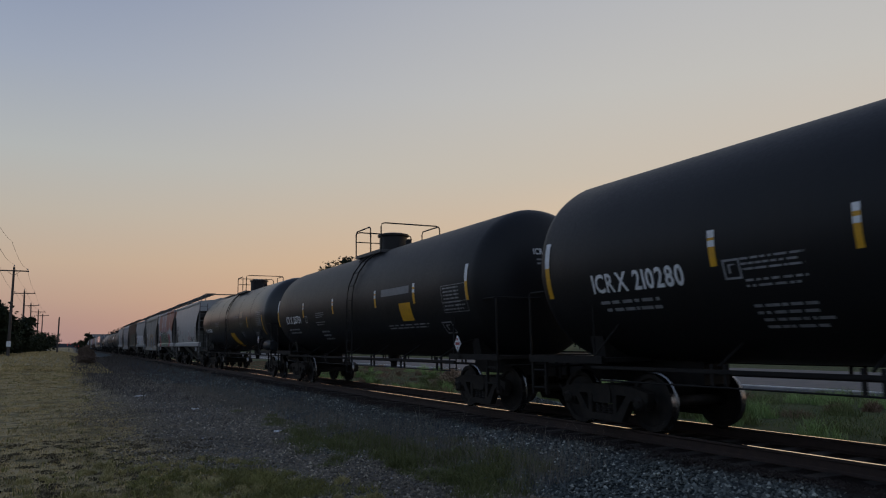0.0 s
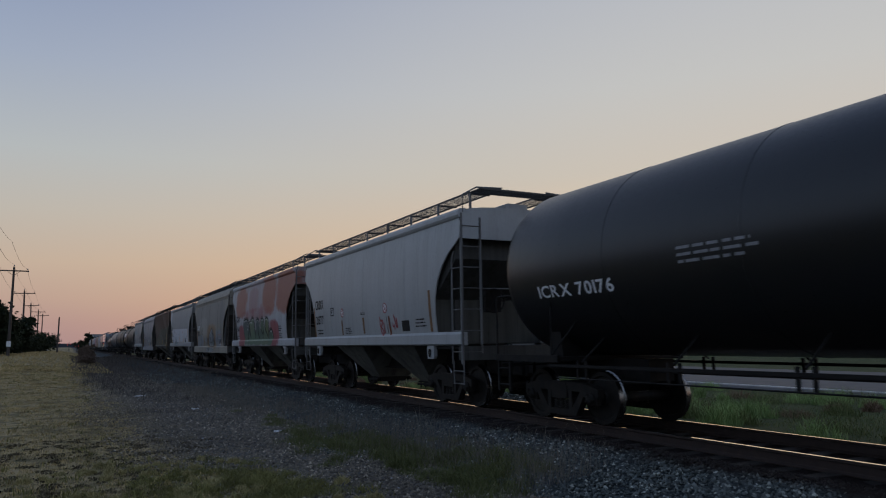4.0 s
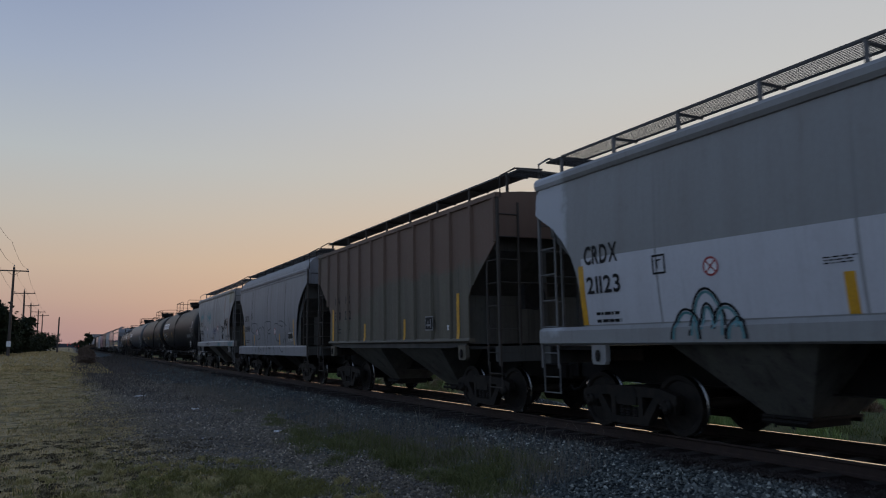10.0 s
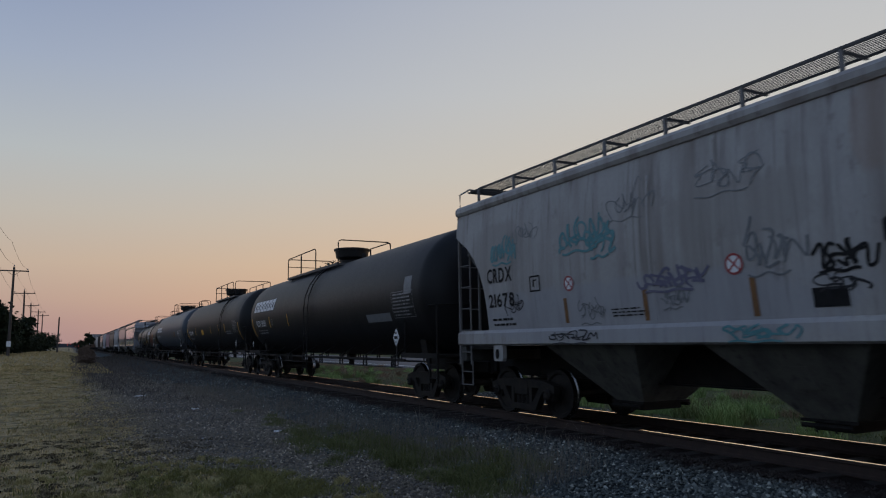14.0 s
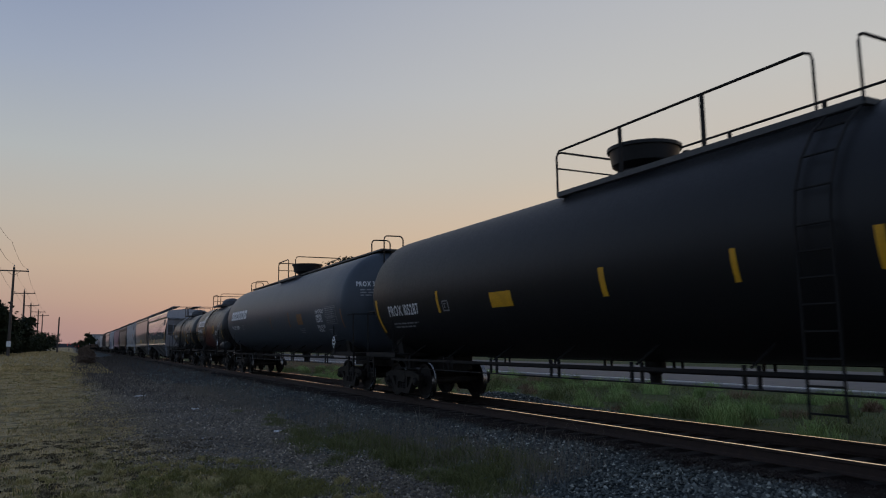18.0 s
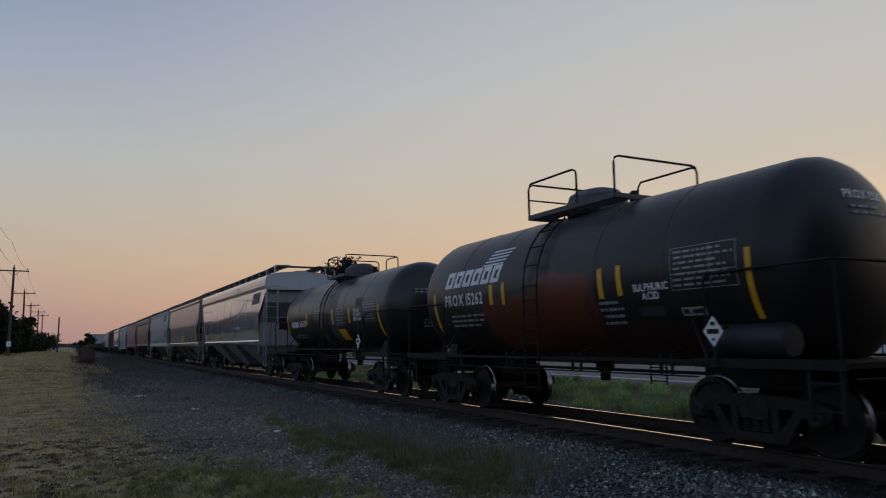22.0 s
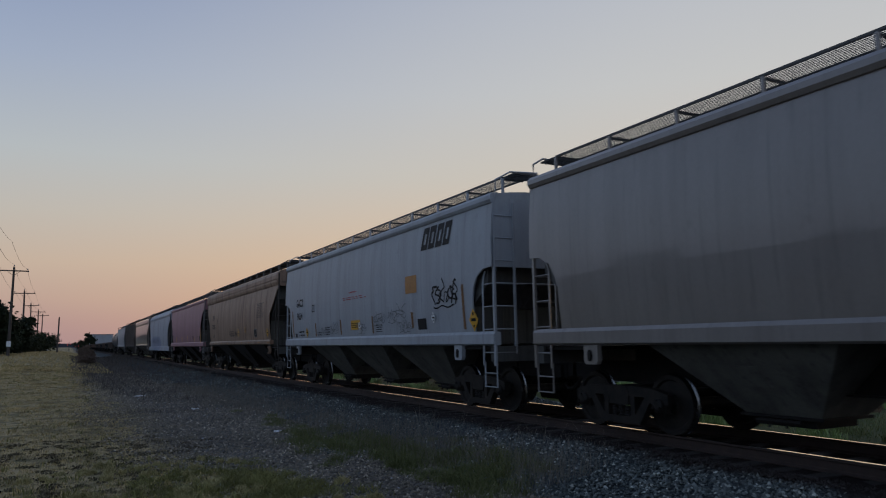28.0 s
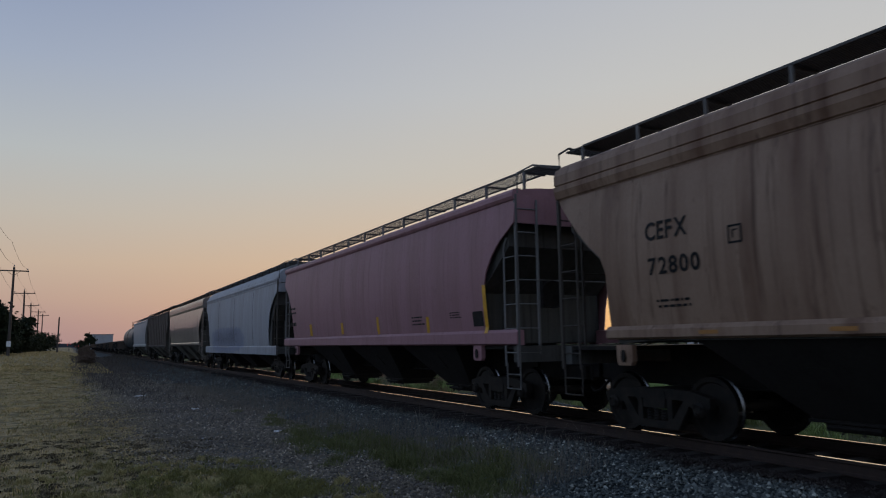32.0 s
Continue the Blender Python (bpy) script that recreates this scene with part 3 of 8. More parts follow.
        # eave moulding
        bm = bmesh.new()
        if style == "smooth" or style == "round":
            prism(bm, [(s * (W - 0.02), eave - 0.13), (s * (W + 0.06), eave - 0.12), (s * (W + 0.095), eave - 0.06), (s * (W + 0.09), eave + 0.02), (s * (W + 0.04), eave + 0.08), (s * (W - 0.12), eave + 0.10)], -L, L, "y")
        elif style == "ribbed":
            box(bm, s * W - 0.06, s * W + 0.08, -L, L, eave - 0.02, eave + 0.08)
        elif style == "long":
            # roof fascia: a band leaning in, an upright band and a thin groove under the roof edge
            prism(bm, [(s * a, k) for a, k in ((W - 0.1, 3.86), (W + 0.028, 3.872), (W + 0.028, 3.885), (W + 0.055, 3.90), (W + 0.088, 4.01), (W + 0.092, 4.02), (W + 0.092, 4.10), (W + 0.06, 4.112), (W + 0.06, 4.122), (W + 0.082, 4.135), (W + 0.08, 4.3), (W + 0.03, 4.42), (W - 0.1, 4.46))], -L, L, "y")
        else:
            prism(bm, [(s * a, k) for a, k in ((W - 0.1, 3.965), (W + 0.03, 3.97), (W + 0.052, 3.985), (W + 0.052, 4.052), (W + 0.03, 4.058), (W + 0.03, 4.072), (W + 0.075, 4.082), (W + 0.08, 4.16), (W + 0.03, 4.21), (W - 0.1, 4.23))], -L, L, "y")
        bmesh.ops.recalc_face_normals(bm, faces=bm.faces[:])
        part("eave_moulding", bm, roof_paint, car)
        # sill
        bm = bmesh.new()
        if style == "deep":
            prism(bm, [(s * (W - 0.02), 1.02), (s * (W + 0.05), 1.02), (s * (W + 0.05), 1.34), (s * (W + 0.02), 1.40), (s * (W - 0.02), 1.40)], -L, L, "y")
        else:
            z0 = {"ribbed": 1.44, "long": 1.46}.get(style, 1.38)
            e = L if style == "smooth" or style == "round" else L - 1.2
            prism(bm, [(s * (W - 0.10), z0), (s * (W + 0.02), z0), (s * (W + 0.07), z0 + 0.03), (s * (W + 0.07), zs - 0.04), (s * (W + 0.02), zs + 0.02), (s * (W - 0.10), zs)], -e, e, "y")
        bmesh.ops.recalc_face_normals(bm, faces=bm.faces[:])
        sill = part("side_sill", bm, sill_paint, car)
        if style != "deep":
            for e in (-1, 1):
                bm = bmesh.new()
                y = e * (L - 1.55)
                o = [(y - 0.17, 1.38), (y - 0.17, 1.13), (y - 0.13, 1.07), (y + 0.13, 1.07), (y + 0.17, 1.13), (y + 0.17, 1.38)]
                prism(bm, o, s * W - 0.03, s * W + 0.06)
                bmesh.ops.recalc_face_normals(bm, faces=bm.faces[:])
                pad = part("jacking_pad", bm, sill_paint, sill)
                bm = bmesh.new()
                prism(bm, [(y + 0.75 * (a - y), 1.21 + 1.55 * (k - 1.21)) for a, k in arc(y, 1.21, 0.06, 0, 360, 12)[:-1]], s * W + s * 0.04, s * W + s * 0.067)
                bmesh.ops.recalc_face_normals(bm, faces=bm.faces[:])
                part("jacking_hole", bm, M["steel"], car)
    # hold with sloped ends
    bm = bmesh.new()
    zt = {"round": 2.62, "deep": 3.1}.get(style, 3.3)
    wall = {"round": 0.95, "deep": 0.95}.get(style, 1.40)
    zw = {"round": 2.2}.get(style, 2.45)
    out = [(-(L - 0.32), eave - 0.01), (-(L - 0.32), zt), (-(L - wall), zw), (-(L - wall), 1.40), (-(L - 2.15), zs - 0.2), (L - 2.15, zs - 0.2), (L - wall, 1.40), (L - wall, zw), (L - 0.32, zt), (L - 0.32, eave - 0.01)]
    for e in (-1, 1):
        # upright bulkhead under the slope sheet, with a stiffening post
        panel = bmesh.new()
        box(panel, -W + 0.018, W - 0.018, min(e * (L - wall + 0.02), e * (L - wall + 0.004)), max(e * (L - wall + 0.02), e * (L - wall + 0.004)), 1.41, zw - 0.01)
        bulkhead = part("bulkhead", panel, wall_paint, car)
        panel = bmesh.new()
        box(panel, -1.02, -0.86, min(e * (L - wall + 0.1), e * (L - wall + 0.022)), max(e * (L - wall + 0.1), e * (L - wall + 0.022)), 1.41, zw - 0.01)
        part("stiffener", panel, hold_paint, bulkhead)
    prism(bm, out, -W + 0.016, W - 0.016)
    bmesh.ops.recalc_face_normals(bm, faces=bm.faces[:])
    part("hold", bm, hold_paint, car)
    # roof
    bm = bmesh.new()
    ridge = {"long": 0.24, "deep": 0.70}.get(style, 0.16)
    top = [(W * math.cos(a), eave + 0.02 + ridge * math.sin(a)) for a in [math.pi * i / 14 for i in range(15)]]
    prism(bm, top + [(-W, eave - 0.02), (W, eave - 0.02)], -(L - 0.04), L - 0.04, "y")
    bmesh.ops.recalc_face_normals(bm, faces=bm.faces[:])
    part("roof", bm, roof_paint, car, smooth=True)
    bm = bmesh.new()
    for k in range(3 if style != "long" else 5):
        y = -L + 2 * L * (k + 0.5) / (3 if style != "long" else 5)
        d = 2 * L / (3 if style != "long" else 5) / 2 - 0.12
        zh = eave + max(0.0, ridge - 0.24)
        prism(bm, [(-0.30, zh + 0.14), (0.30, zh + 0.14), (0.30, zh + 0.28), (0.24, zh + 0.31), (-0.24, zh + 0.31), (-0.30, zh + 0.28)], y - d, y + d, "y")
    bmesh.ops.recalc_face_normals(bm, faces=bm.faces[:])
    part("hatch_cover", bm, roof_paint, car)
    # running boards
    zb = {"smooth": 4.84, "deep": 4.87, "ribbed": 4.92, "long": 4.88, "round": 4.88}[style]
    for s in (-1, 1):
        bm = bmesh.new()
        x0, x1 = s * 0.62, s * 1.16
        ye = L - 0.25
        dense = style in ("long", "ribbed")
        bars, bw, bh, gap = (12, 0.014, 0.035, 0.075) if dense else (12, 0.0065, 0.010, 0.06) if style == "deep" else (12, 0.0055, 0.007, 0.062)
        for j in range(bars):
            x = x0 + (x1 - x0) * j / (bars - 1)
            rim = 0.012 if j in (0, bars - 1) else bw
            box(bm, x - rim, x + rim, -ye, ye, zb - (0.035 if rim > bw else bh), zb)
        y = -ye
        while y <= ye:
            box(bm, min(x0, x1), max(x0, x1), y - bw * 0.8, y + bw * 0.8, zb - bh * 0.8, zb - 0.002)
            y += gap
        board = part("running_board", bm, M["grate"], car, "open steel grating")
        k = max(8, int(2 * L / 1.3))
        for i in range(k):
            y = -ye + 2 * ye * i / (k - 1)
            bm = bmesh.new()
            box(bm, x1 - 0.024, x1 + 0.024, y - 0.022, y + 0.022, eave + 0.04, zb - 0.036)
            part("support_post", bm, post_paint, board)
            bm = bmesh.new()
            box(bm, min(x0, x1) - 0.02, max(x0, x1) - 0.026, y - 0.02, y + 0.02, zb - 0.075, zb - 0.036)
            part("support_bracket", bm, M["grate"], board)
    for e in (-1, 1):
        # crosswise grating and end rails on the roof
        bm = bmesh.new()
        y0, y1 = sorted((e * (L - 0.25), e * (L + 0.22)))
        for j in range(5):
            y = y0 + (y1 - y0) * j / 4
            box(bm, -1.16, 1.16, y - 0.014, y + 0.014, zb - 0.04, zb - 0.006)
        for j in range(30):
            x = -1.15 + 2.3 * j / 29
            box(bm, x - 0.008, x + 0.008, y0, y1, zb - 0.03, zb - 0.01)
        part("end_grating", bm, M["grate"], car, "open steel grating")
        for s in (-1, 1):
            bm = bmesh.new()
            tube(bm, [(s * 1.5, e * L, eave), (s * 1.5, e * L, zb - 0.15), (s * 1.2, e * (L + 0.1), zb + 0.02), (s * 0.6, e * (L + 0.22), zb + 0.02)], 0.02, 6)
            part("roof_handrail", bm, rung_paint, car)
        # panel closing the top of the end, above the sloped opening
        bm = bmesh.new()
        box(bm, -W + 0.016, W - 0.016, min(e * (L - 0.02), e * (L - 0.05)), max(e * (L - 0.02), e * (L - 0.05)), cut[0][1], eave - 0.012)
        part("end_sheet", bm, paint, car)
        # corner ladders: a full-height corner post shared by the side rungs and the end rungs
        for s in (-1, 1):
            xs, yp, yi, xi = s * (W + 0.015), e * (L - 0.02), e * (L - 0.47), s * (W - 0.47)
            edge = np.interp(0.47, [a for a, _ in cut], [k for _, k in cut])
            bm = bmesh.new()
            box(bm, xs - 0.024, xs + 0.024, yp - 0.03, yp + 0.03, 0.98, eave - 0.02)
            tube(bm, [(xs, yi, 0.98), (xs, yi, edge - 0.22), (xs, yi + e * 0.03, edge - 0.08), (xs, yi + e * 0.10, edge + 0.03)], 0.02, 6)
            for k in range(5):
                z = 1.24 + 0.46 * k
                if z < edge + 0.25:
                    tube(bm, [(xs, yp, z), (xs, yi if z < edge else yi + e * 0.14, z)], 0.0125, 5)
            corner = part("ladder", bm, rung_paint, car)
            bm = bmesh.new()
            tube(bm, [(s * (W - 0.01), yp, 1.05), (s * (W - 0.01), yp, 0.56), (s * (W - 0.01), yi, 0.56), (s * (W - 0.01), yi, 1.05)], 0.018, 6)
            tube(bm, [(s * (W - 0.01), yp, 0.83), (s * (W - 0.01), yi, 0.83)], 0.0125, 5)
            part("stirrup", bm, rung_paint, corner)
            bm = bmesh.new()
            box(bm, xi - 0.022, xi + 0.022, yp - 0.02, yp + 0.02, 1.2, eave - 0.1)
            for k in range(7):
                z = 1.24 + 0.46 * k
                if z < eave - 0.15:
                    tube(bm, [(xs, yp + e * 0.01, z), (xi, yp + e * 0.01, z)], 0.0125, 5)
            part("end_ladder", bm, rung_paint, corner)
            if style == "ribbed":
                bm = bmesh.new()
                prism(bm, [(e * (L - 0.03), 1.38), (e * (L - 0.03), 3.35), (e * (L - 0.10), 3.35), (e * (L - 0.10), 1.38)], s * 0.45 - 0.05, s * 0.45 + 0.05)
                bmesh.ops.recalc_face_normals(bm, faces=bm.faces[:])
                part("end_post", bm, hold_paint, car)
        bm = bmesh.new()
        box(bm, -W, W, min(e * L, e * (L - 0.22)), max(e * L, e * (L - 0.22)), 1.06, 1.36)
        part("end_sill", bm, M["hold"], car)
        bm = bmesh.new()
        box(bm, -W + 0.05, W - 0.05, min(e * (L - 0.2), e * (L - 1.6)), max(e * (L - 0.2), e * (L - 1.6)), 1.30, 1.36)
        part("end_platform", bm, M["steel"], car)
        bm = bmesh.new()
        box(bm, -0.26, 0.26, min(e * (half - 0.35), e * (L - 2.3)), max(e * (half - 0.35), e * (L - 2.3)), 0.72, 1.08)
        part("draft_sill", bm, M["steel"], car)
        bm = bmesh.new()
        tube(bm, [(-W + 0.45, e * (L - 0.01), 2.62), (W - 0.45, e * (L - 0.01), 2.62)], 0.014, 6)
        part("grab_rail", bm, rung_paint, car)
    # brake gear at the front end
    bm = bmesh.new()
    lathe(bm, [(0, 0.0), (0.19, 0.0), (0.19, 0.5), (0, 0.55)], "x", 14, (-0.75, L - 0.9, 1.75))
    part("air_reservoir", bm, M["steel"], car, smooth=True)
    bm = bmesh.new()
    ring = [(-0.75 + 0.26 * math.cos(a), -(L + 0.02), 2.35 + 0.26 * math.sin(a)) for a in [2 * math.pi * i / 20 for i in range(21)]]
    tube(bm, ring, 0.016, 5)
    for a in range(3):
        tube(bm, [(-0.75, -(L + 0.02), 2.35), (-0.75 + 0.26 * math.cos(2.1 * a), -(L + 0.02), 2.35 + 0.26 * math.sin(2.1 * a))], 0.012, 5)
    part("brake_wheel", bm, M["steel"], car)
    bm = bmesh.new()
    box(bm, -0.95, -0.55, -(L - 0.02), -(L - 0.22), 2.1, 2.6)
    part("brake_box", bm, M["steel"], car)
    # centre sill running through between the trucks
    bm = bmesh.new()
    box(bm, -0.30, 0.30, -(L - 1.2), L - 1.2, 0.74, 1.30)
    box(bm, -0.40, 0.40, -(L - 1.2), L - 1.2, 0.715, 0.74)
    part("centre_sill", bm, M["steel"], car)
    # discharge hoppers
    span = 2 * (L - 2.35)
    for b in range(bays):
        y = span * ((b + 0.5) / bays - 0.5) * (1.04 if bays == 2 else 1.0)
        t, d = (1.22, 0.34) if bays == 2 else (min(1.55, span / bays / 2 - 0.12), 0.58)
        bm = bmesh.new()
        zb0, zb1 = 0.42, zs - 0.2 if style != "deep" else 1.3
        up = [(-1.46, y - t), (1.46, y - t), (1.46, y + t), (-1.46, y + t)]
        dn = [(-0.48, y - d), (0.48, y - d), (0.48, y + d), (-0.48, y + d)]
        va, vb = [bm.verts.new((*p, zb1)) for p in up], [bm.verts.new((*p, zb0)) for p in dn]
        for i in range(4):
            bm.faces.new((va[i], va[(i + 1) % 4], vb[(i + 1) % 4], vb[i]))
        bm.faces.new(vb[::-1])
        bm.faces.new(va)
        bmesh.ops.recalc_face_normals(bm, faces=bm.faces[:])
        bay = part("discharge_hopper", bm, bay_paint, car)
        bm = bmesh.new()
        box(bm, -0.53, 0.53, y - d - 0.05, y + d + 0.05, 0.38, 0.42)
        box(bm, -0.42, 0.42, y - d * 0.8, y + d * 0.8, 0.27, 0.38)
        part("outlet_gate", bm, M["steel"], bay)
        for s in (-1, 1):
            bm = bmesh.new()
            face = [(-1.46 + 0.98 * k, zb1 + (zb0 - zb1) * k) for k in (0.34, 0.62)]
            (xa, za), (xb, zc) = face
            v = [bm.verts.new((s * (x - 0.03), y + o, z)) for x, z in ((xa, za), (xb, zc)) for o in (-0.17, 0.17)]
            w = [bm.verts.new((s * (x + 0.01), y + o, z)) for x, z in ((xa, za), (xb, zc)) for o in (-0.2, 0.2)]
            bm.faces.new((v[0], v[1], v[3], v[2]))
            for i, j in ((0, 1), (1, 3), (3, 2), (2, 0)):
                bm.faces.new((v[i], v[j], w[j], w[i]))
            bmesh.ops.recalc_face_normals(bm, faces=bm.faces[:])
            part("vibrator_bracket", bm, bay_paint, bay)
            bm = bmesh.new()
            tube(bm, [(s * 0.56, y - 0.34, 0.34), (s * 0.56, y + 0.34, 0.34)], 0.035, 6)
            tube(bm, [(s * 0.56, y - 0.12, 0.26), (s * 0.56, y - 0.12, 0.40)], 0.02, 5)
            tube(bm, [(s * 0.56, y + 0.15, 0.26), (s * 0.56, y + 0.15, 0.40)], 0.02, 5)
            part("gate_lever", bm, M["steel"], bay)
    return car, L, W


# ---- tank car ----
def tank_car(name, s0, s1, paint, label, r=1.64, zc=2.72, hand=0.87, half_truck=None, platform=(-1.35, 0.75), reservoir=False, inset=0.62, dome_style="manway", end_loops=False, head=0.72, ladder_y=-0.69, dome_y=0.0, hoop=0.60, seams=False, shift=0.0):
    car = start_car(name, s0, s1, label, "tank car")
    half = (s1 - s0) / 2
    half_truck = half_truck or half - 2.05
    tip = half - inset
    running_gear(car, half_truck, half)
    flat = tip - head
    bm = bmesh.new()
    prof = [(0.0, -tip)]
    for i in range(1, 9):
        a = math.pi / 2 * i / 8
        prof.append((r * math.sin(a), -flat - head * math.cos(a)))
    n = max(6, int(2 * flat / 1.5))
    prof += [(r, -flat + 2 * flat * i / n) for i in range(1, n)]
    prof += [(a, -b) for a, b in prof[8:0:-1]] + [(0.0, tip)]
    lathe(bm, prof, "y", 64, (0, shift, zc))
    shell = part("tank", bm, paint, car, smooth=True)
    SIDE[car.name] = ("round", r, zc, flat - shift, head)
    # weld seams round the older shells
    for k in range(1, 6) if seams else ():
        y = -flat + 2 * flat * k / 6
        bm = bmesh.new()
        lathe(bm, [(r - 0.01, y - 0.03), (r + 0.006, y - 0.015), (r + 0.006, y + 0.015), (r - 0.01, y + 0.03)], "y", 64, (0, shift, zc))
        part("shell_seam", bm, paint, shell, smooth=True)
    zt = zc + r
    for e in (-1, 1):
        yt = e * half_truck
        bm = bmesh.new()
        a, b = sorted((e * (half - 0.30), e * (half_truck - 1.5)))
        box(bm, -0.28, 0.28, a, b, 0.74, 1.12)
        part("stub_sill", bm, M["steel"], car)
        bm = bmesh.new()
        sad = [(-1.05, 1.05), (1.05, 1.05)] + [(r * math.sin(t), zc - r * math.cos(t) - 0.005) for t in [0.76 - 1.52 * i / 12 for i in range(13)]]
        prism(bm, sad, yt - 0.16, yt + 0.16, "y")
        bmesh.ops.recalc_face_normals(bm, faces=bm.faces[:])
        part("saddle", bm, M["steel"], car)
        bm = bmesh.new()
        a, b = sorted((e * (half - 0.55), e * (half_truck - 0.55)))
        box(bm, -1.48, 1.48, a, b, 1.10, 1.17)
        box(bm, -1.5, -1.44, a, b, 1.08, 1.20)
        box(bm, 1.44, 1.5, a, b, 1.08, 1.20)
        part("end_platform", bm, M["steel"], car)
        for s in (-1, 1):
            bm = bmesh.new()
            yo, yi = e * (half - 0.60), e * (half_truck - 0.35)
            tube(bm, [(s * 1.47, yi, 1.2), (s * 1.47, yi, 2.22), (s * 1.47, yi + e * 0.08, 2.32), (s * 1.47, yo - e * 0.05, 2.34), (s * 1.40, yo, 2.34), (s * 0.4, yo, 2.34)], 0.02, 6)
            tube(bm, [(s * 1.47, yo, 1.2), (s * 1.47, yo, 2.32)], 0.02, 6)
            tube(bm, [(s * 1.47, yi, 1.2), (s * 1.2, e * (half_truck - 0.9), 1.9)], 0.018, 6)
            part("end_handrail", bm, M["steel"], car)
            bm = bmesh.new()
            ladder(bm, (s * 1.45, e * (half - 0.62), 0.50), (s * 1.45, e * (half - 0.62), 1.12), -e * 0.40, 2)
            part("stirrup", bm, M["steel"], car)
        bm = bmesh.new()
        tube(bm, [(-1.3, e * (half - 0.56), 0.98), (1.3, e * (half - 0.56), 0.98)], 0.016, 5)
        part("uncoupling_lever", bm, M["steel"], car)
    # side rails along the whole tank: a broad upper rail, a thin lower one, posts in pairs
    for s in (-1, 1):
        bm = bmesh.new()
        box(bm, s * 1.49 - 0.02, s * 1.49 + 0.02, -half_truck + 0.3, half_truck - 0.3, hand + 0.13, hand + 0.18)
        rail = part("side_handrail", bm, M["steel"], car)
        bm = bmesh.new()
        tube(bm, [(s * 1.49, -half_truck + 0.5, hand - 0.05), (s * 1.49, half_truck - 0.5, hand - 0.05)], 0.013, 6)
        part("lower_rail", bm, M["steel"], rail)
        y = -half_truck + 1.1
        while y < half_truck - 0.9:
            bm = bmesh.new()
            for o in (-0.11, 0.11):
                box(bm, s * 1.47 - 0.018, s * 1.47 + 0.018, y + o - 0.022, y + o + 0.022, hand - 0.06, hand + 0.25)
            tube(bm, [(s * 1.47, y, hand + 0.22), (s * 0.95, y, zc - math.sqrt(max(0.01, r * r - 0.9)) + 0.02)], 0.02, 5)
            part("rail_bracket", bm, M["steel"], rail)
            y += 2.05
    # outlet and brake pipe below the belly
    if reservoir:
        bm = bmesh.new()
        lathe(bm, [(0, -0.62), (0.2, -0.60), (0.24, -0.52), (0.24, 0.52), (0.2, 0.60), (0, 0.62)], "y", 18, (-1.12, -half_truck - 0.1, 1.42))
        part("air_reservoir", bm, M["vessel"], car, smooth=True)
    bm = bmesh.new()
    lathe(bm, [(0, 0.70), (0.10, 0.70), (0.10, 0.85), (0.18, 0.92), (0.18, zc - r + 0.05), (0, zc - r + 0.05)], "z", 14)
    part("bottom_outlet", bm, M["steel"], car, smooth=True)
    bm = bmesh.new()
    tube(bm, [(-0.25, -half_truck + 1.0, 0.92), (-0.25, half_truck - 1.0, 0.92)], 0.03, 6)
    part("brake_pipe", bm, M["steel"], car)
    # top platform with dome; rails on the near and far side and across both ends
    y0, y1 = platform
    px, h = 0.98, zt + 0.66
    zp = zt - (0.15 if dome_style != "sloped" else 0.0)
    def shell_z(x):
        return zc + math.sqrt(max(0.0, r * r - x * x)) - 0.02
    x0 = 0.46 if zp == zt else 0.72
    bm = bmesh.new()
    for s in (-1, 1):
        for j in range(5):
            x = s * (x0 + (px - x0) * j / 4)
            box(bm, x - 0.012, x + 0.012, y0, y1, zp - 0.03, zp + 0.005)
        y = y0
        while y <= y1 + 0.01:
            box(bm, min(s * x0, s * px), max(s * x0, s * px), y - 0.012, y + 0.012, zp - 0.03, zp)
            y += 0.11
        box(bm, s * px - 0.03, s * px + 0.03, y0, y1, zp - 0.07, zp + 0.02)
    for y in (y0, y1):
        box(bm, -px, px, y - 0.03, y + 0.03, zp - 0.07, zp + 0.01)
    plat = part("top_platform", bm, M["grate"], car, "open steel grating")
    span = y1 - y0
    near_hoop, far_hoop = (y1, y1 - hoop * span), (y0 + hoop * span, y0)
    for x, (a, b) in ((-px, near_hoop), (px, far_hoop)):
        bm = bmesh.new()
        tube(bm, [(x, a, zp), (x, a, h - 0.10), (x, a - 0.08, h), (x, b + 0.12, h), (x, b + 0.03, h - 0.04), (x, b, h - 0.13), (x, b, zp)], 0.021, 6)
        n = max(1, int((a - b) / 1.4))
        for k in range(1, n):
            y = a + (b - a) * k / n
            box(bm, x - 0.018, x + 0.018, y - 0.03, y + 0.03, zp, h)
        part("side_railing", bm, M["steel"], plat)
    for y in (y1, y0):
        bm = bmesh.new()
        tube(bm, [(-px, y, zp), (-px, y, h - 0.12), (-px + 0.03, y, h - 0.03), (-px + 0.12, y, h), (px - 0.12, y, h), (px - 0.03, y, h - 0.03), (px, y, h - 0.12), (px, y, zp)], 0.021, 6)
        tube(bm, [(-px, y, h - 0.32), (px, y, h - 0.32)], 0.016, 6) if y == y1 else None
        part("end_railing", bm, M["steel"], plat)
    bm = bmesh.new()
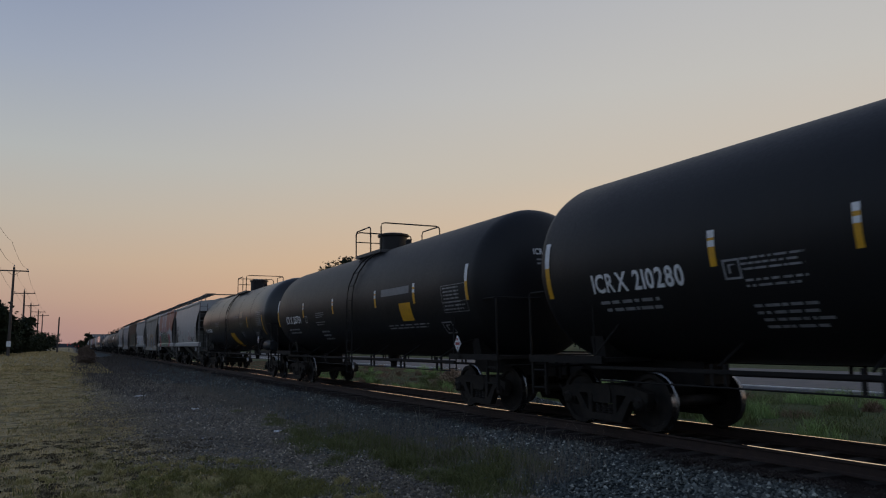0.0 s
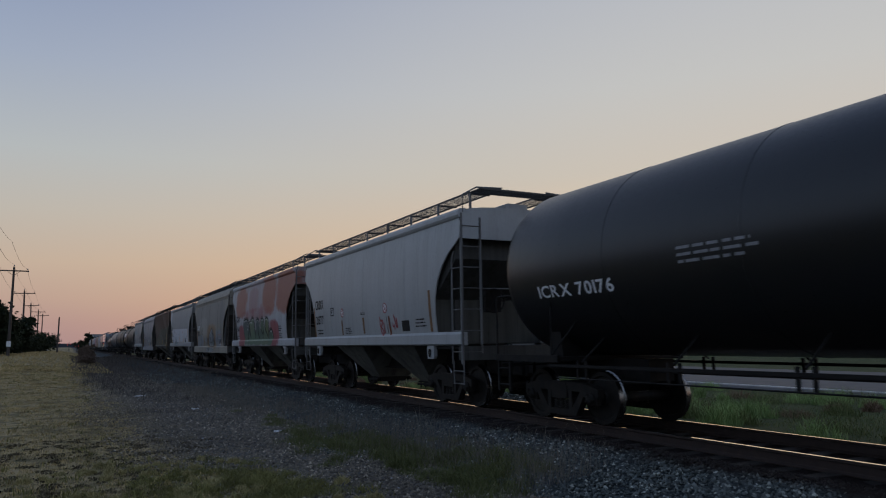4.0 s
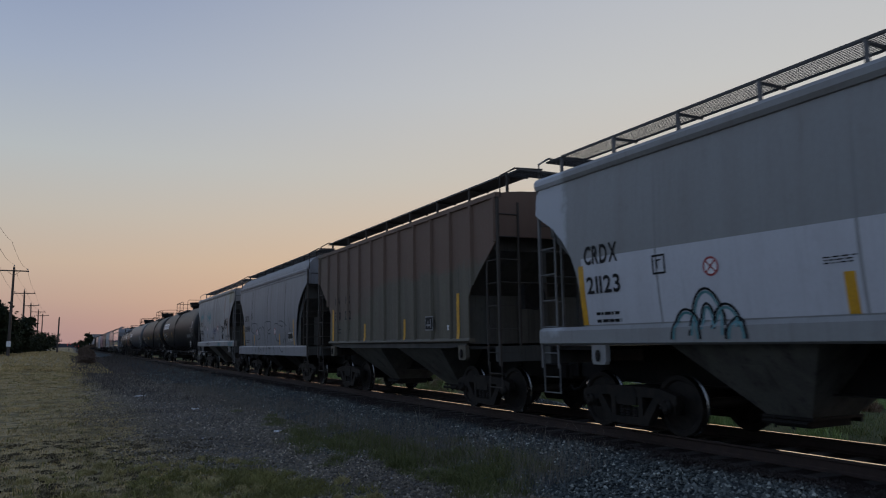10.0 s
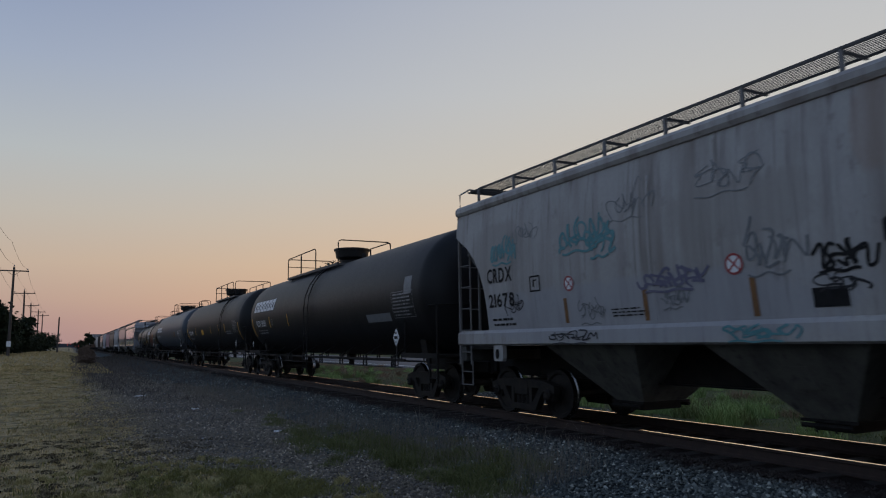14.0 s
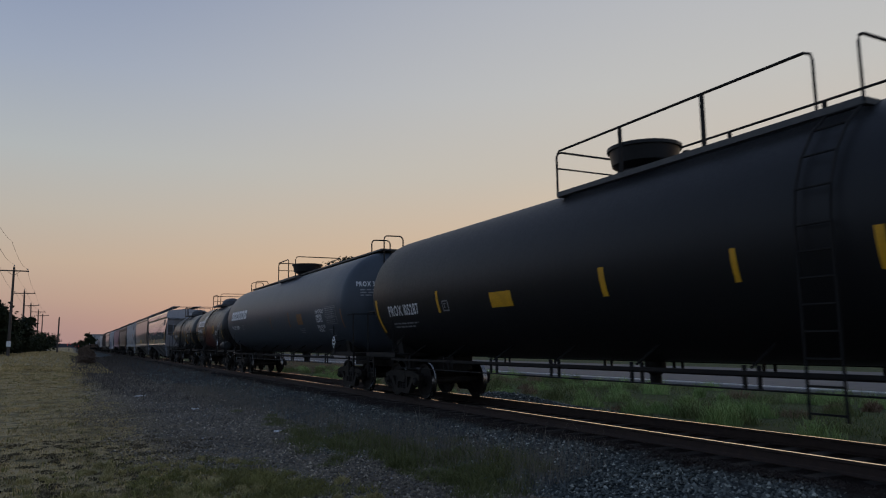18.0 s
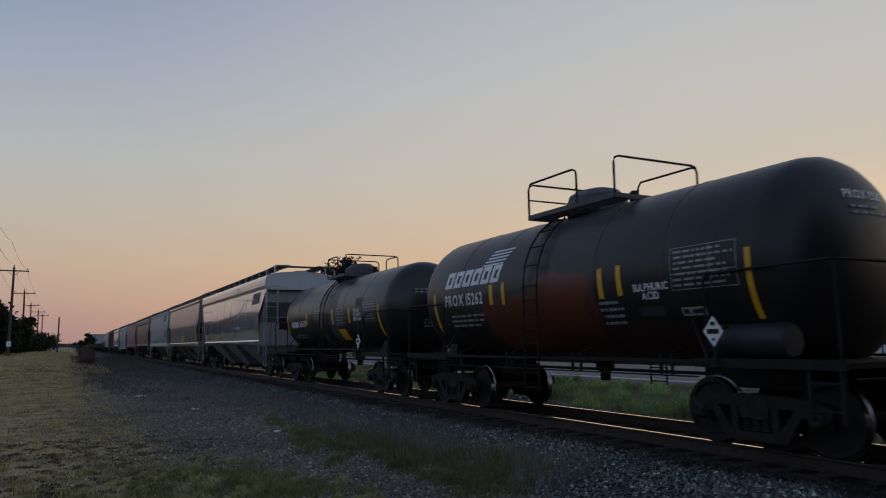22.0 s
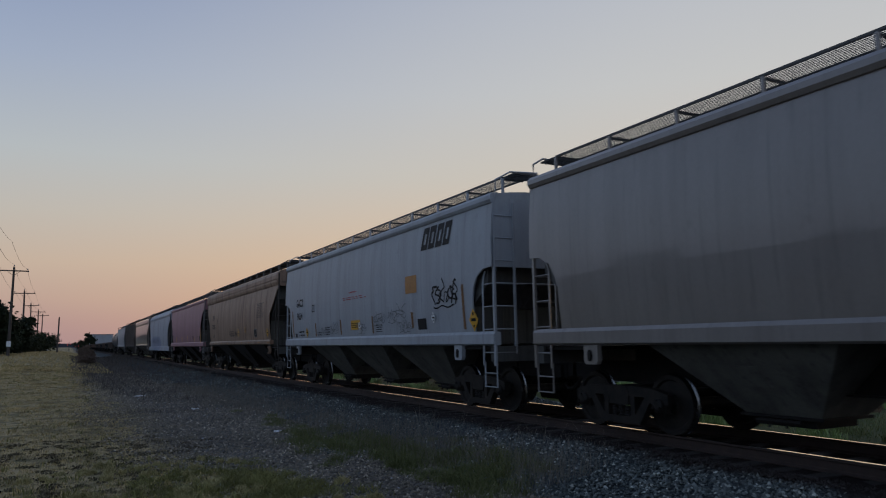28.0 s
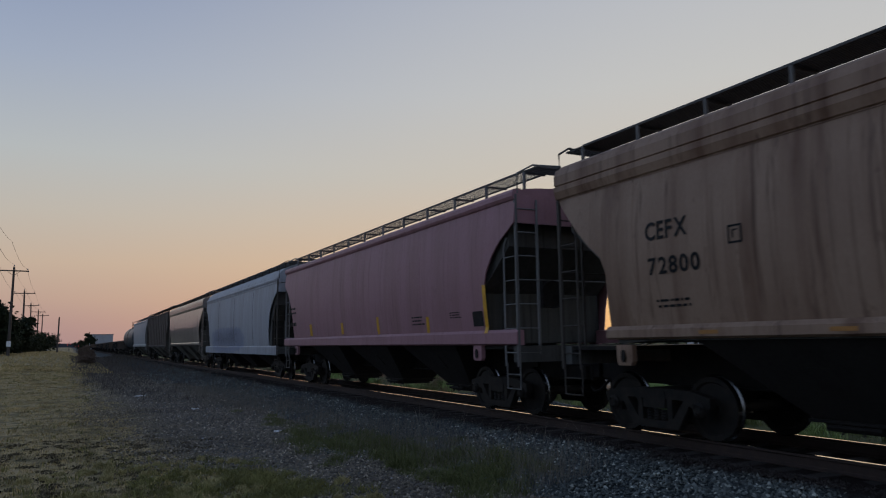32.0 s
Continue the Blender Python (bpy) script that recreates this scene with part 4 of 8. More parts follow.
    if dome_style == "manway":
        lathe(bm, [(0, zt - 0.1), (0.44, zt - 0.1), (0.44, zt + 0.46), (0.50, zt + 0.46), (0.50, zt + 0.52), (0.34, zt + 0.56), (0, zt + 0.58)], "z", 28, (0, dome_y, 0))
    elif dome_style == "pressure":
        lathe(bm, [(0, zt - 0.1), (0.40, zt - 0.1), (0.42, zt + 0.10), (0.58, zt + 0.20), (0.62, zt + 0.46), (0.66, zt + 0.46), (0.66, zt + 0.52), (0, zt + 0.52)], "z", 28, (0, dome_y, 0))
    else:
        # cover shrouded in a slack tarpaulin
        ringed = [(0, zt - 0.1), (0.62, zt - 0.1), (0.62, zt + 0.10), (0.55, zt + 0.30), (0.38, zt + 0.43), (0.16, zt + 0.48), (0, zt + 0.48)]
        lathe(bm, ringed, "z", 14, (0, dome_y, 0))
        for q in bm.verts:
            q.co += 0.05 * Vector(noise.noise_vector(q.co * 2.3))
    part("dome", bm, M["black2"] if dome_style != "sloped" else M["tarp"], car, smooth=dome_style != "sloped")
    for dy in (-0.85, 0.8):
        bm = bmesh.new()
        lathe(bm, [(0, zt - 0.05), (0.09, zt - 0.05), (0.09, zt + 0.24), (0.06, zt + 0.28), (0, zt + 0.28)], "z", 10, (0.15, dome_y + dy, 0))
        part("safety_valve", bm, M["steel"], car, smooth=True)
    # side ladder up to the platform
    for s in (-1, 1) if ladder_y is not None else ():
        bm = bmesh.new()
        for o in (-0.22, 0.22):
            line = [(s * (r + 0.09), ladder_y + o, 0.55), (s * (r + 0.09), ladder_y + o, zc)]
            line += [(s * (r + 0.09) * math.cos(a), ladder_y + o, zc + (r + 0.09) * math.sin(a)) for a in (0.25, 0.5, 0.75, 1.0)]
            tube(bm, line, 0.02, 5)
        for i in range(8):
            z = 0.62 + (zc - 0.62) * i / 7
            tube(bm, [(s * (r + 0.09), ladder_y - 0.22, z), (s * (r + 0.09), ladder_y + 0.22, z)], 0.014, 5)
        for a in (0.25, 0.5, 0.75, 0.95):
            p = (s * (r + 0.09) * math.cos(a), zc + (r + 0.09) * math.sin(a))
            tube(bm, [(p[0], ladder_y - 0.22, p[1]), (p[0], ladder_y + 0.22, p[1])], 0.014, 5)
        part("side_ladder", bm, M["steel"], car)
    if end_loops:
        bm = bmesh.new()
        box(bm, -0.35, 0.35, -flat - 0.3, flat + 0.3, zt + 0.03, zt + 0.08)
        part("top_walkway", bm, M["grate"], car)
        for e in (-1, 1):
            for y, foot in ((flat - 0.6, 0.1), (flat + 0.45, 0.45)):
                bm = bmesh.new()
                bend = [(0.33 * math.cos(a) if abs(math.cos(a)) > 0.99 else 0.20 * math.copysign(1, math.cos(a)) + 0.13 * math.cos(a), e * y, zt + 0.34 + 0.14 * math.sin(a)) for a in [math.pi * k / 10 for k in range(11)]]
                tube(bm, [(0.33, e * y, zt - foot)] + bend + [(-0.33, e * y, zt - foot)], 0.022, 6)
                part("grab_loop", bm, M["steel"], car)
    return car, r, zc, tip, flat


# ---- markings on the cars ----
SIDE = {}


def glyphs():
    """Outlines of the built-in font, one mesh a character."""
    out = {}
    cu = bpy.data.curves.new("glyph", "FONT")
    ob = new("glyph", cu)
    cu.resolution_u = 3
    cu.offset = 0.022
    for ch in "ABCDEFGHIJKLMNOPQRSTUVWXYZ0123456789":
        cu.body = ch
        bpy.context.view_layer.update()
        me = ob.to_mesh()
        v = np.array([(p.co.x, p.co.y) for p in me.vertices])
        f = [tuple(p.vertices) for p in me.polygons]
        v[:, 0] -= v[:, 0].min()
        out[ch] = (v, f, float(v[:, 0].max()), float(v[:, 1].max()))
        ob.to_mesh_clear()
    bpy.data.objects.remove(ob)
    return out


GLYPHS = glyphs()


def on_side(car, y, z, off):
    s = SIDE[car.name]
    if s[0] == "flat":
        hi, lo, proud = s[5]
        step = proud * min(1.0, max(0.0, (hi - z) / (hi - lo)))
        return (-(s[1] + swollen(z, s[2], s[3], s[4]) + step + off), y, z)
    return (-(math.sqrt(max(0.02, s[1] ** 2 - (z - s[2]) ** 2)) + off), y, z)


def flat_part(name, car, verts, faces, material, off=0.006, label=""):
    me = bpy.data.meshes.new(name)
    me.from_pydata([on_side(car, y, z, off) for y, z in verts], [], faces)
    return part_mesh(name, me, M[material], car, label)


def strip(verts, faces, y, w, z, h):
    """Adds a rectangle, cut into rows so that it can follow a tank's curve."""
    n = max(1, int(h / 0.12))
    base = len(verts)
    for i in range(n + 1):
        k = z + h * i / n
        verts += [(y, k), (y - w, k)]
    faces += [(base + 2 * i, base + 2 * i + 1, base + 2 * i + 3, base + 2 * i + 2) for i in range(n)]


def bar(car, y, w, z, h, material, off=0.006):
    v, f = [], []
    strip(v, f, y, w, z, h)
    name = "reflector_stripe" if material in ("yellow", "worn_yellow") and w < 0.25 else "panel"
    flat_part(name, car, v, f, material, off)


def words(car, body, y, w, z, h, material):
    if material == "bars":
        v, f = [], []
        for i in range(4):
            strip(v, f, y - w * i / 4, w * 0.19, z, h)
        return flat_part("reporting_mark", car, v, f, "letter_white", 0.009)
    v, f = letters(body, y, w, z, h)
    flat_part("lettering", car, v, f, material, 0.009)


def letters(body, y, w, z, h):
    total, pen = 0.0, []
    for ch in body:
        pen.append(total)
        total += 0.30 if ch == " " else GLYPHS[ch][2] + 0.10
    total -= 0.10
    top = max(GLYPHS[c][3] for c in body if c != " ")
    v, f = [], []
    for ch, x in zip(body, pen):
        if ch == " ":
            continue
        g = GLYPHS[ch]
        base = len(v)
        v += [(y - (x + a) * w / total, z + b * h / top) for a, b in g[0]]
        f += [tuple(base + i for i in p) for p in g[1]]
    return v, f


def head_words(car, body, x, w, z, h):
    """Lettering on a tank's front head."""
    _, r, zc, flat, head = SIDE[car.name]
    v, f = letters(body, -x, w, z, h)
    me = bpy.data.meshes.new("head_lettering")
    me.from_pydata([(-a, -(flat + head * math.sqrt(max(0.0, 1 - (a * a + (k - zc) ** 2) / r ** 2))) - 0.012, k) for a, k in v], [], f)
    part_mesh("head_lettering", me, M["letter_white"], car)


def small_print(car, y, w, z, h, rows, material):
    """Lines too fine to read: bars broken up like words."""
    material = "faint_white" if material == "letter_white" else material
    rnd = random.Random(int(1000 * (y + z + w) + 7))
    v, f = [], []
    pitch = h / rows
    for i in range(rows):
        a, end = y - rnd.uniform(0, 0.06) * w, y - w * rnd.uniform(0.75, 1.0)
        while a > end:
            k = min(a - end, rnd.uniform(0.04, 0.20) * max(0.6, w))
            strip(v, f, a, k, z + h - pitch * (i + 0.72), pitch * 0.42)
            a -= k + rnd.uniform(0.02, 0.05) * max(0.6, w)
    if rows >= 6 and material == "faint_white":
        # a ruled table: outline and two columns
        for a, k in ((y + 0.04, 0.012), (y - 0.62 * w, 0.009), (y - w - 0.03, 0.012)):
            strip(v, f, a, k, z - 0.02, h + 0.04)
        for k in (z - 0.03, z + 0.36 * h, z + h + 0.015):
            strip(v, f, y + 0.04, w + 0.08, k, 0.011)
    tagged(flat_part("small_print", car, v, f, material, 0.008), kind="stuff")


def frame_mark(car, y, w, z, h, material):
    material = "faint_white" if material == "letter_white" else material
    v, f = [], []
    t = 0.028
    for a, b, c, d in ((y, w, z, t), (y, w, z + h - t, t), (y, t, z, h), (y - w + t, t, z, h), (y - 0.3 * w, 0.12 * w, z + 0.3 * h, 0.45 * h), (y - 0.3 * w, 0.4 * w, z + 0.68 * h, 0.07 * h)):
        strip(v, f, a, b, c, d)
    flat_part("framed_mark", car, v, f, material, 0.008)


def ring(verts, faces, y, z, r0, r1, n=24):
    base = len(verts)
    for i in range(n):
        a = 2 * math.pi * i / n
        verts += [(y + r0 * math.cos(a), z + r0 * math.sin(a)), (y + r1 * math.cos(a), z + r1 * math.sin(a))]
    faces += [(base + 2 * i, base + 2 * i + 1, base + 2 * ((i + 1) % n) + 1, base + 2 * ((i + 1) % n)) for i in range(n)]


def no_entry(car, y, z, r):
    v, f = [], []
    ring(v, f, y, z, 0.01, r * 0.98)
    disc = flat_part("warning_disc", car, v, f, "letter_white", 0.007)
    v, f = [], []
    ring(v, f, y, z, r * 0.78, r)
    q = r * 0.7
    stroke(v, f, [(y + q, z + q), (y - q, z - q)], r * 0.16)
    stroke(v, f, [(y + q, z - q), (y - q, z + q)], r * 0.16)
    flat_part("warning_ring", car, v, f, "red", 0.010)


def hung_placard(car, y, z, r, material):
    """A hazard placard in its holder, hung upright from a strap beside a tank's belly."""
    x = -1.56
    bm = bmesh.new()
    prism(bm, [(y + r * 0.82, z), (y, z - r), (y - r * 0.82, z), (y, z + r)], x, x + 0.012)
    bmesh.ops.recalc_face_normals(bm, faces=bm.faces[:])
    holder = part("hazard_placard", bm, M["letter_white"], car, "white diamond hazard placard in a holder")
    v, f = [], []
    strip(v, f, y + 0.5 * r, r, z - 0.16 * r, 0.32 * r)
    strip(v, f, y + 0.2 * r, 0.4 * r, z + 0.38 * r, 0.26 * r)
    strip(v, f, y + 0.12 * r, 0.24 * r, z - 0.62 * r, 0.2 * r)
    me = bpy.data.meshes.new("placard_mark")
    me.from_pydata([(x - 0.004, a, k) for a, k in v], [], f)
    part_mesh("placard_mark", me, M["letter_dark" if material != "red" else "red"], holder)
    bm = bmesh.new()
    box(bm, x + 0.014, x + 0.03, y - 0.03, y + 0.03, 1.1, z + 0.3 * r)
    tube(bm, [(x + 0.02, y, z), (x + 0.62, y, z + 0.12)], 0.015, 5)
    part("placard_strap", bm, M["steel"], holder)


def placard(car, y, z, r, material):
    if SIDE[car.name][0] == "round":
        return hung_placard(car, y, z, r, material)
    v = [(y + r * 0.8, z), (y, z - r), (y - r * 0.8, z), (y, z + r)]
    flat_part("hazard_placard", car, v, [(0, 1, 2, 3)], "letter_white" if material == "red" else material, 0.03)
    v, f = [], []
    strip(v, f, y + 0.45 * r, 0.9 * r, z - 0.13 * r, 0.26 * r)
    strip(v, f, y + 0.12 * r, 0.24 * r, z + 0.35 * r, 0.3 * r)
    strip(v, f, y + 0.12 * r, 0.24 * r, z - 0.65 * r, 0.2 * r)
    flat_part("placard_mark", car, v, f, "letter_dark" if material != "red" else "red", 0.034)


def stroke(verts, faces, pts, width):
    base = len(verts)
    for i, p in enumerate(pts):
        a, b = pts[max(0, i - 1)], pts[min(len(pts) - 1, i + 1)]
        dx, dz = b[0] - a[0], b[1] - a[1]
        n = math.hypot(dx, dz) or 1.0
        verts += [(p[0] - dz / n * width / 2, p[1] + dx / n * width / 2), (p[0] + dz / n * width / 2, p[1] - dx / n * width / 2)]
    faces += [(base + 2 * i, base + 2 * i + 1, base + 2 * i + 3, base + 2 * i + 2) for i in range(len(pts) - 1)]


def sweep(verts, faces, pts, width):
    """A stroke with its corners rounded off."""
    for _ in range(2):
        pts = pts[:1] + [(m[0] * (1 - k) + n[0] * k, m[1] * (1 - k) + n[1] * k) for m, n in zip(pts, pts[1:]) for k in (0.25, 0.75)] + pts[-1:]
    stroke(verts, faces, pts, width)


def slanted_mark(car, y, w, z, h, count, material, lean=0.25):
    """A wordmark as a row of leaning blocks, each with a slot."""
    pitch = w / count
    for i in range(count):
        v, f = [], []
        for a0, a1, b0, b1 in ((0.0, 0.84, 0.0, 0.24), (0.0, 0.84, 0.72, 1.0), (0.0, 0.28, 0.0, 1.0), (0.56, 0.84, 0.0, 1.0)):
            base = len(v)
            for k in range(3):
                b = b0 + (b1 - b0) * k / 2
                v += [(y - pitch * (i + a0) - lean * h * b, z + h * b), (y - pitch * (i + a1) - lean * h * b, z + h * b)]
            f += [(base, base + 1, base + 3, base + 2), (base + 2, base + 3, base + 5, base + 4)]
        flat_part("wordmark_block", car, v, f, material, 0.008)


SCRAWL = (
    ((0.9, 0.85), (0.4, 1.0), (0.1, 0.75), (0.5, 0.52), (0.85, 0.3), (0.5, 0.0), (0.05, 0.15)),
    ((0.1, 0.0), (0.15, 0.6), (0.1, 0.95), (0.4, 1.0), (0.6, 0.7), (0.65, 0.35), (0.7, 0.0), (0.95, 0.1)),
    ((0.0, 0.9), (0.2, 0.1), (0.4, 0.7), (0.6, 0.1), (0.85, 1.0)),
    ((0.1, 0.45), (0.8, 0.55), (0.65, 0.9), (0.25, 0.9), (0.1, 0.4), (0.35, 0.0), (0.9, 0.15)),
    ((0.15, 1.0), (0.2, 0.0), (0.2, 0.45), (0.8, 0.95), (0.3, 0.5), (0.85, 0.0)),
    ((0.8, 0.7), (0.4, 0.8), (0.1, 0.4), (0.35, 0.05), (0.75, 0.3), (0.8, 0.75), (0.85, 0.1), (1.05, 0.05)),
    ((0.05, 0.9), (0.9, 1.0), (0.5, 0.5), (0.05, 0.05), (0.95, 0.0)),
    ((0.1, 1.0), (0.3, 0.5), (0.7, 0.55), (0.85, 1.0), (0.75, 0.3), (0.4, -0.25), (0.1, -0.1)),
)


def tag(car, y, w, z, h, material, seed, width=0.035, loops=9):
    """A sprayed scrawl: tangled hooks and loops in a row, with a flourish under it."""
    rnd = random.Random(seed)
    v, f = [], []
    for i in range(loops):
        s = rnd.choice(SCRAWL)
        cw, ch = w / loops * rnd.uniform(1.5, 2.3), h * rnd.uniform(0.6, 1.0)
        oy, oz, lean = y - w * i / loops, z + h * rnd.uniform(0.0, 0.22), rnd.uniform(0.0, 0.25)
        turn = rnd.uniform(0.6, 5.6)
        c, k = math.cos(turn), math.sin(turn)
        p = [(0.5 + c * (a - 0.5) - k * (b - 0.5) + 0.14 * rnd.uniform(-1, 1), 0.5 + k * (a - 0.5) + c * (b - 0.5) + 0.14 * rnd.uniform(-1, 1)) for a, b in s]
        for _ in range(2):
            p = p[:1] + [(m[0] * (1 - k) + n[0] * k, m[1] * (1 - k) + n[1] * k) for m, n in zip(p, p[1:]) for k in (0.25, 0.75)] + p[-1:]
        stroke(v, f, [(oy - cw * (a + lean * b), oz + ch * b) for a, b in p], width * rnd.uniform(0.7, 1.3))
    if loops > 4:
        stroke(v, f, [(y - w * (0.1 + 0.08 * k), z - 0.06 * h + 0.05 * h * math.sin(k * 1.1 + seed)) for k in range(11)], width * 0.8)
    tagged(flat_part("sprayed_tag", car, v, f, material, 0.008), kind="stuff")


def bubble(y, w, z, h, grow=0.0, seed=0, n=28):
    """A swollen letter outline."""
    rnd = random.Random(seed)
    k1, k2, p1, p2 = rnd.uniform(0.05, 0.12), rnd.uniform(0.03, 0.08), rnd.uniform(0, 6), rnd.uniform(0, 6)
    out = []
    for i in range(n):
        a = 2 * math.pi * i / n
        c, s = math.cos(a), math.sin(a)
        q = (abs(c) ** 3.2 + abs(s) ** 3.2) ** (-1 / 3.2) * (1 + k1 * math.sin(2 * a + p1) + k2 * math.sin(3 * a + p2))
        out.append((y - w / 2 + (w / 2 + grow) * c * q, z + h / 2 + (h / 2 + grow) * s * q))
    return out


def shape(name, car, outline, material, off):
    """A flat outline laid on a car's side, cut into rows so that it follows the sheet and the sill."""
    bm = bmesh.new()
    bm.faces.new([bm.verts.new((0, y, z)) for y, z in outline])
    bmesh.ops.triangulate(bm, faces=bm.faces[:])
    hi, lo, _ = SIDE[car.name][5]
    for k in [lo, hi] + [hi + 0.3 * i for i in range(1, 8)]:
        bmesh.ops.bisect_plane(bm, geom=bm.verts[:] + bm.edges[:] + bm.faces[:], plane_co=(0, 0, k), plane_no=(0, 0, 1))
    for q in bm.verts:
        q.co = on_side(car, q.co.y, q.co.z, off)
    return part(name, bm, M[material], car)


def graffiti_letter(car, outline, fill, shine, layer, counter=None):
    """One swollen letter: doubled black edge, filled body, dark counter, white shine along its crown."""
    off = 0.006 + 0.004 * layer
    # round the corners
    for _ in range(2):
        outline = [(a[0] * (1 - k) + b[0] * k, a[1] * (1 - k) + b[1] * k) for a, b in zip(outline, outline[1:] + outline[:1]) for k in (0.25, 0.75)]
    mid = sum(p[0] for p in outline) / len(outline)
    v, f = [], []
    loop, run = outline + outline[:1], []
    for p in loop:
        if p[1] > 1.70:
            run.append(p)
        elif len(run) > 1:
            stroke(v, f, run, 0.13)
            run = []
    if len(run) > 1:
        stroke(v, f, run, 0.13)
    top = max(p[1] for p in outline)
    arc_pts = [(p[0] + 0.05, p[1] + 0.10) for p in outline if p[1] > top - 0.16]
    if len(arc_pts) > 2:
        stroke(v, f, arc_pts, 0.03)
    flat_part("letter_edge", car, v, f, "letter_dark", off)
    body = shape("letter_fill", car, outline, fill, off + 0.002)
    v, f = [], []
    lead = [(p[0] + (0.035 if p[0] < mid else -0.035), p[1] - 0.035) for p in outline[: 4 * shine] if p[1] > 1.75]
    if len(lead) > 2:
        stroke(v, f, lead, 0.019)
        flat_part("letter_shine", car, v, f, "letter_white", off + 0.004)
    if counter:
        shape("letter_counter", car, counter, "letter_dark", off + 0.005)
    return body


def sprayed(name, col, patches, rough=0.5, grime=0.4, dirt=(0.16, 0.13, 0.11)):
    """Car paint with soft sprayed patches: (y, z, half width, half height, colour, strength)."""
    m = car_paint(name, col, rough, grime, dirt)
    n, l = m.node_tree.nodes, m.node_tree.links
    b = n["Principled BSDF"]
    c = b.inputs["Base Color"].links[0].from_socket
    tc, sp = n.new("ShaderNodeTexCoord"), n.new("ShaderNodeSeparateXYZ")
    l.new(tc.outputs["Object"], sp.inputs[0])
    wob = noise_node(n, l, 2.6, (1, 1, 0.8), 8, False, 0.68)

    def axis(out, mid, half):
        a, d = n.new("ShaderNodeMath"), n.new("ShaderNodeMath")
        a.operation, d.operation = "SUBTRACT", "DIVIDE"
        l.new(sp.outputs[out], a.inputs[0])
        a.inputs[1].default_value = mid
        l.new(a.outputs[0], d.inputs[0])
        d.inputs[1].default_value = half
        p = n.new("ShaderNodeMath")
        p.operation = "POWER"
        q = n.new("ShaderNodeMath")
        q.operation = "ABSOLUTE"
        l.new(d.outputs[0], q.inputs[0])
        l.new(q.outputs[0], p.inputs[0])
        p.inputs[1].default_value = 3.0
        return p.outputs[0]

    for y, z, hw, hh, k, amount in patches:
        s = n.new("ShaderNodeMath")
        s.operation = "ADD"
        l.new(axis("Y", y, hw), s.inputs[0])
        l.new(axis("Z", z, hh), s.inputs[1])
        t = n.new("ShaderNodeMath")
        t.operation = "MULTIPLY_ADD"
        l.new(wob, t.inputs[0])
        t.inputs[1].default_value = 2.4
        l.new(s.outputs[0], t.inputs[2])
        mask = n.new("ShaderNodeMapRange")
        mask.interpolation_type = "SMOOTHSTEP"
        mask.inputs["From Min"].default_value, mask.inputs["From Max"].default_value = 2.5, 1.7
        l.new(t.outputs[0], mask.inputs["Value"])
        c = blend(n, l, times(n, l, mask.outputs["Result"], amount), c, k)
    l.new(c, b.inputs["Base Color"])
    return m


M["panel"] = plain("grey_decal", (0.20, 0.21, 0.22), (0.15, 0.155, 0.16), 5.0, 0.5)


def faded_spray(name, a, b, low):
    """Sprayed letters that change hue towards their feet, as the painter shaded them."""
    m = plain(name, a, b, 1.6, 0.5)
    n, l = m.node_tree.nodes, m.node_tree.links
    s = n["Principled BSDF"].inputs["Base Color"]
    c = s.links[0].from_socket
    tc, sp = n.new("ShaderNodeTexCoord"), n.new("ShaderNodeSeparateXYZ")
    l.new(tc.outputs["Object"], sp.inputs[0])
    l.new(blend(n, l, band(n, l, sp.outputs["Z"], 2.25, 1.65), c, low), s)
    return m


M["seam"] = plain("dark_weathered_seam", (0.07, 0.066, 0.064), (0.11, 0.105, 0.10), 3.0, 0.6)
M["panel2"] = plain("dark_decal", (0.035, 0.036, 0.04), (0.05, 0.05, 0.055), 5.0, 0.5)
M["buff"] = plain("buff_decal", (0.42, 0.30, 0.19), (0.34, 0.24, 0.15), 5.0, 0.5)
M["orange"] = plain("orange_decal", (0.45, 0.20, 0.04), (0.36, 0.16, 0.04), 5.0, 0.5)
M["green"] = faded_spray("green_spray", (0.085, 0.15, 0.08), (0.055, 0.10, 0.065), (0.085, 0.15, 0.09))
M["teal"] = faded_spray("teal_spray", (0.034, 0.078, 0.08), (0.022, 0.052, 0.06), (0.075, 0.14, 0.088))
M["chalk"] = plain("pale_spray", (0.42, 0.45, 0.47), (0.22, 0.245, 0.27), 3.0, 0.55)
M["blue_ink"] = plain("faded_blue_ink", (0.12, 0.15, 0.22), (0.2, 0.22, 0.26), 3.0, 0.55)
M["teal_ink"] = plain("faded_teal_ink", (0.06, 0.22, 0.24), (0.12, 0.28, 0.30), 3.0, 0.55)
M["worn_yellow"] = plain("rust_worn_stripe", (0.25, 0.115, 0.035), (0.17, 0.085, 0.035), 4.0, 0.6)
M["rust_ink"] = plain("rust_orange_spray", (0.24, 0.07, 0.015), (0.16, 0.04, 0.02), 6.0, 0.55)
M["violet_ink"] = plain("faded_violet_ink", (0.10, 0.095, 0.17), (0.17, 0.16, 0.22), 3.0, 0.55)
M["navy"] = plain("navy_stencil_paint", (0.045, 0.055, 0.085), (0.06, 0.07, 0.1), 5.0, 0.5)

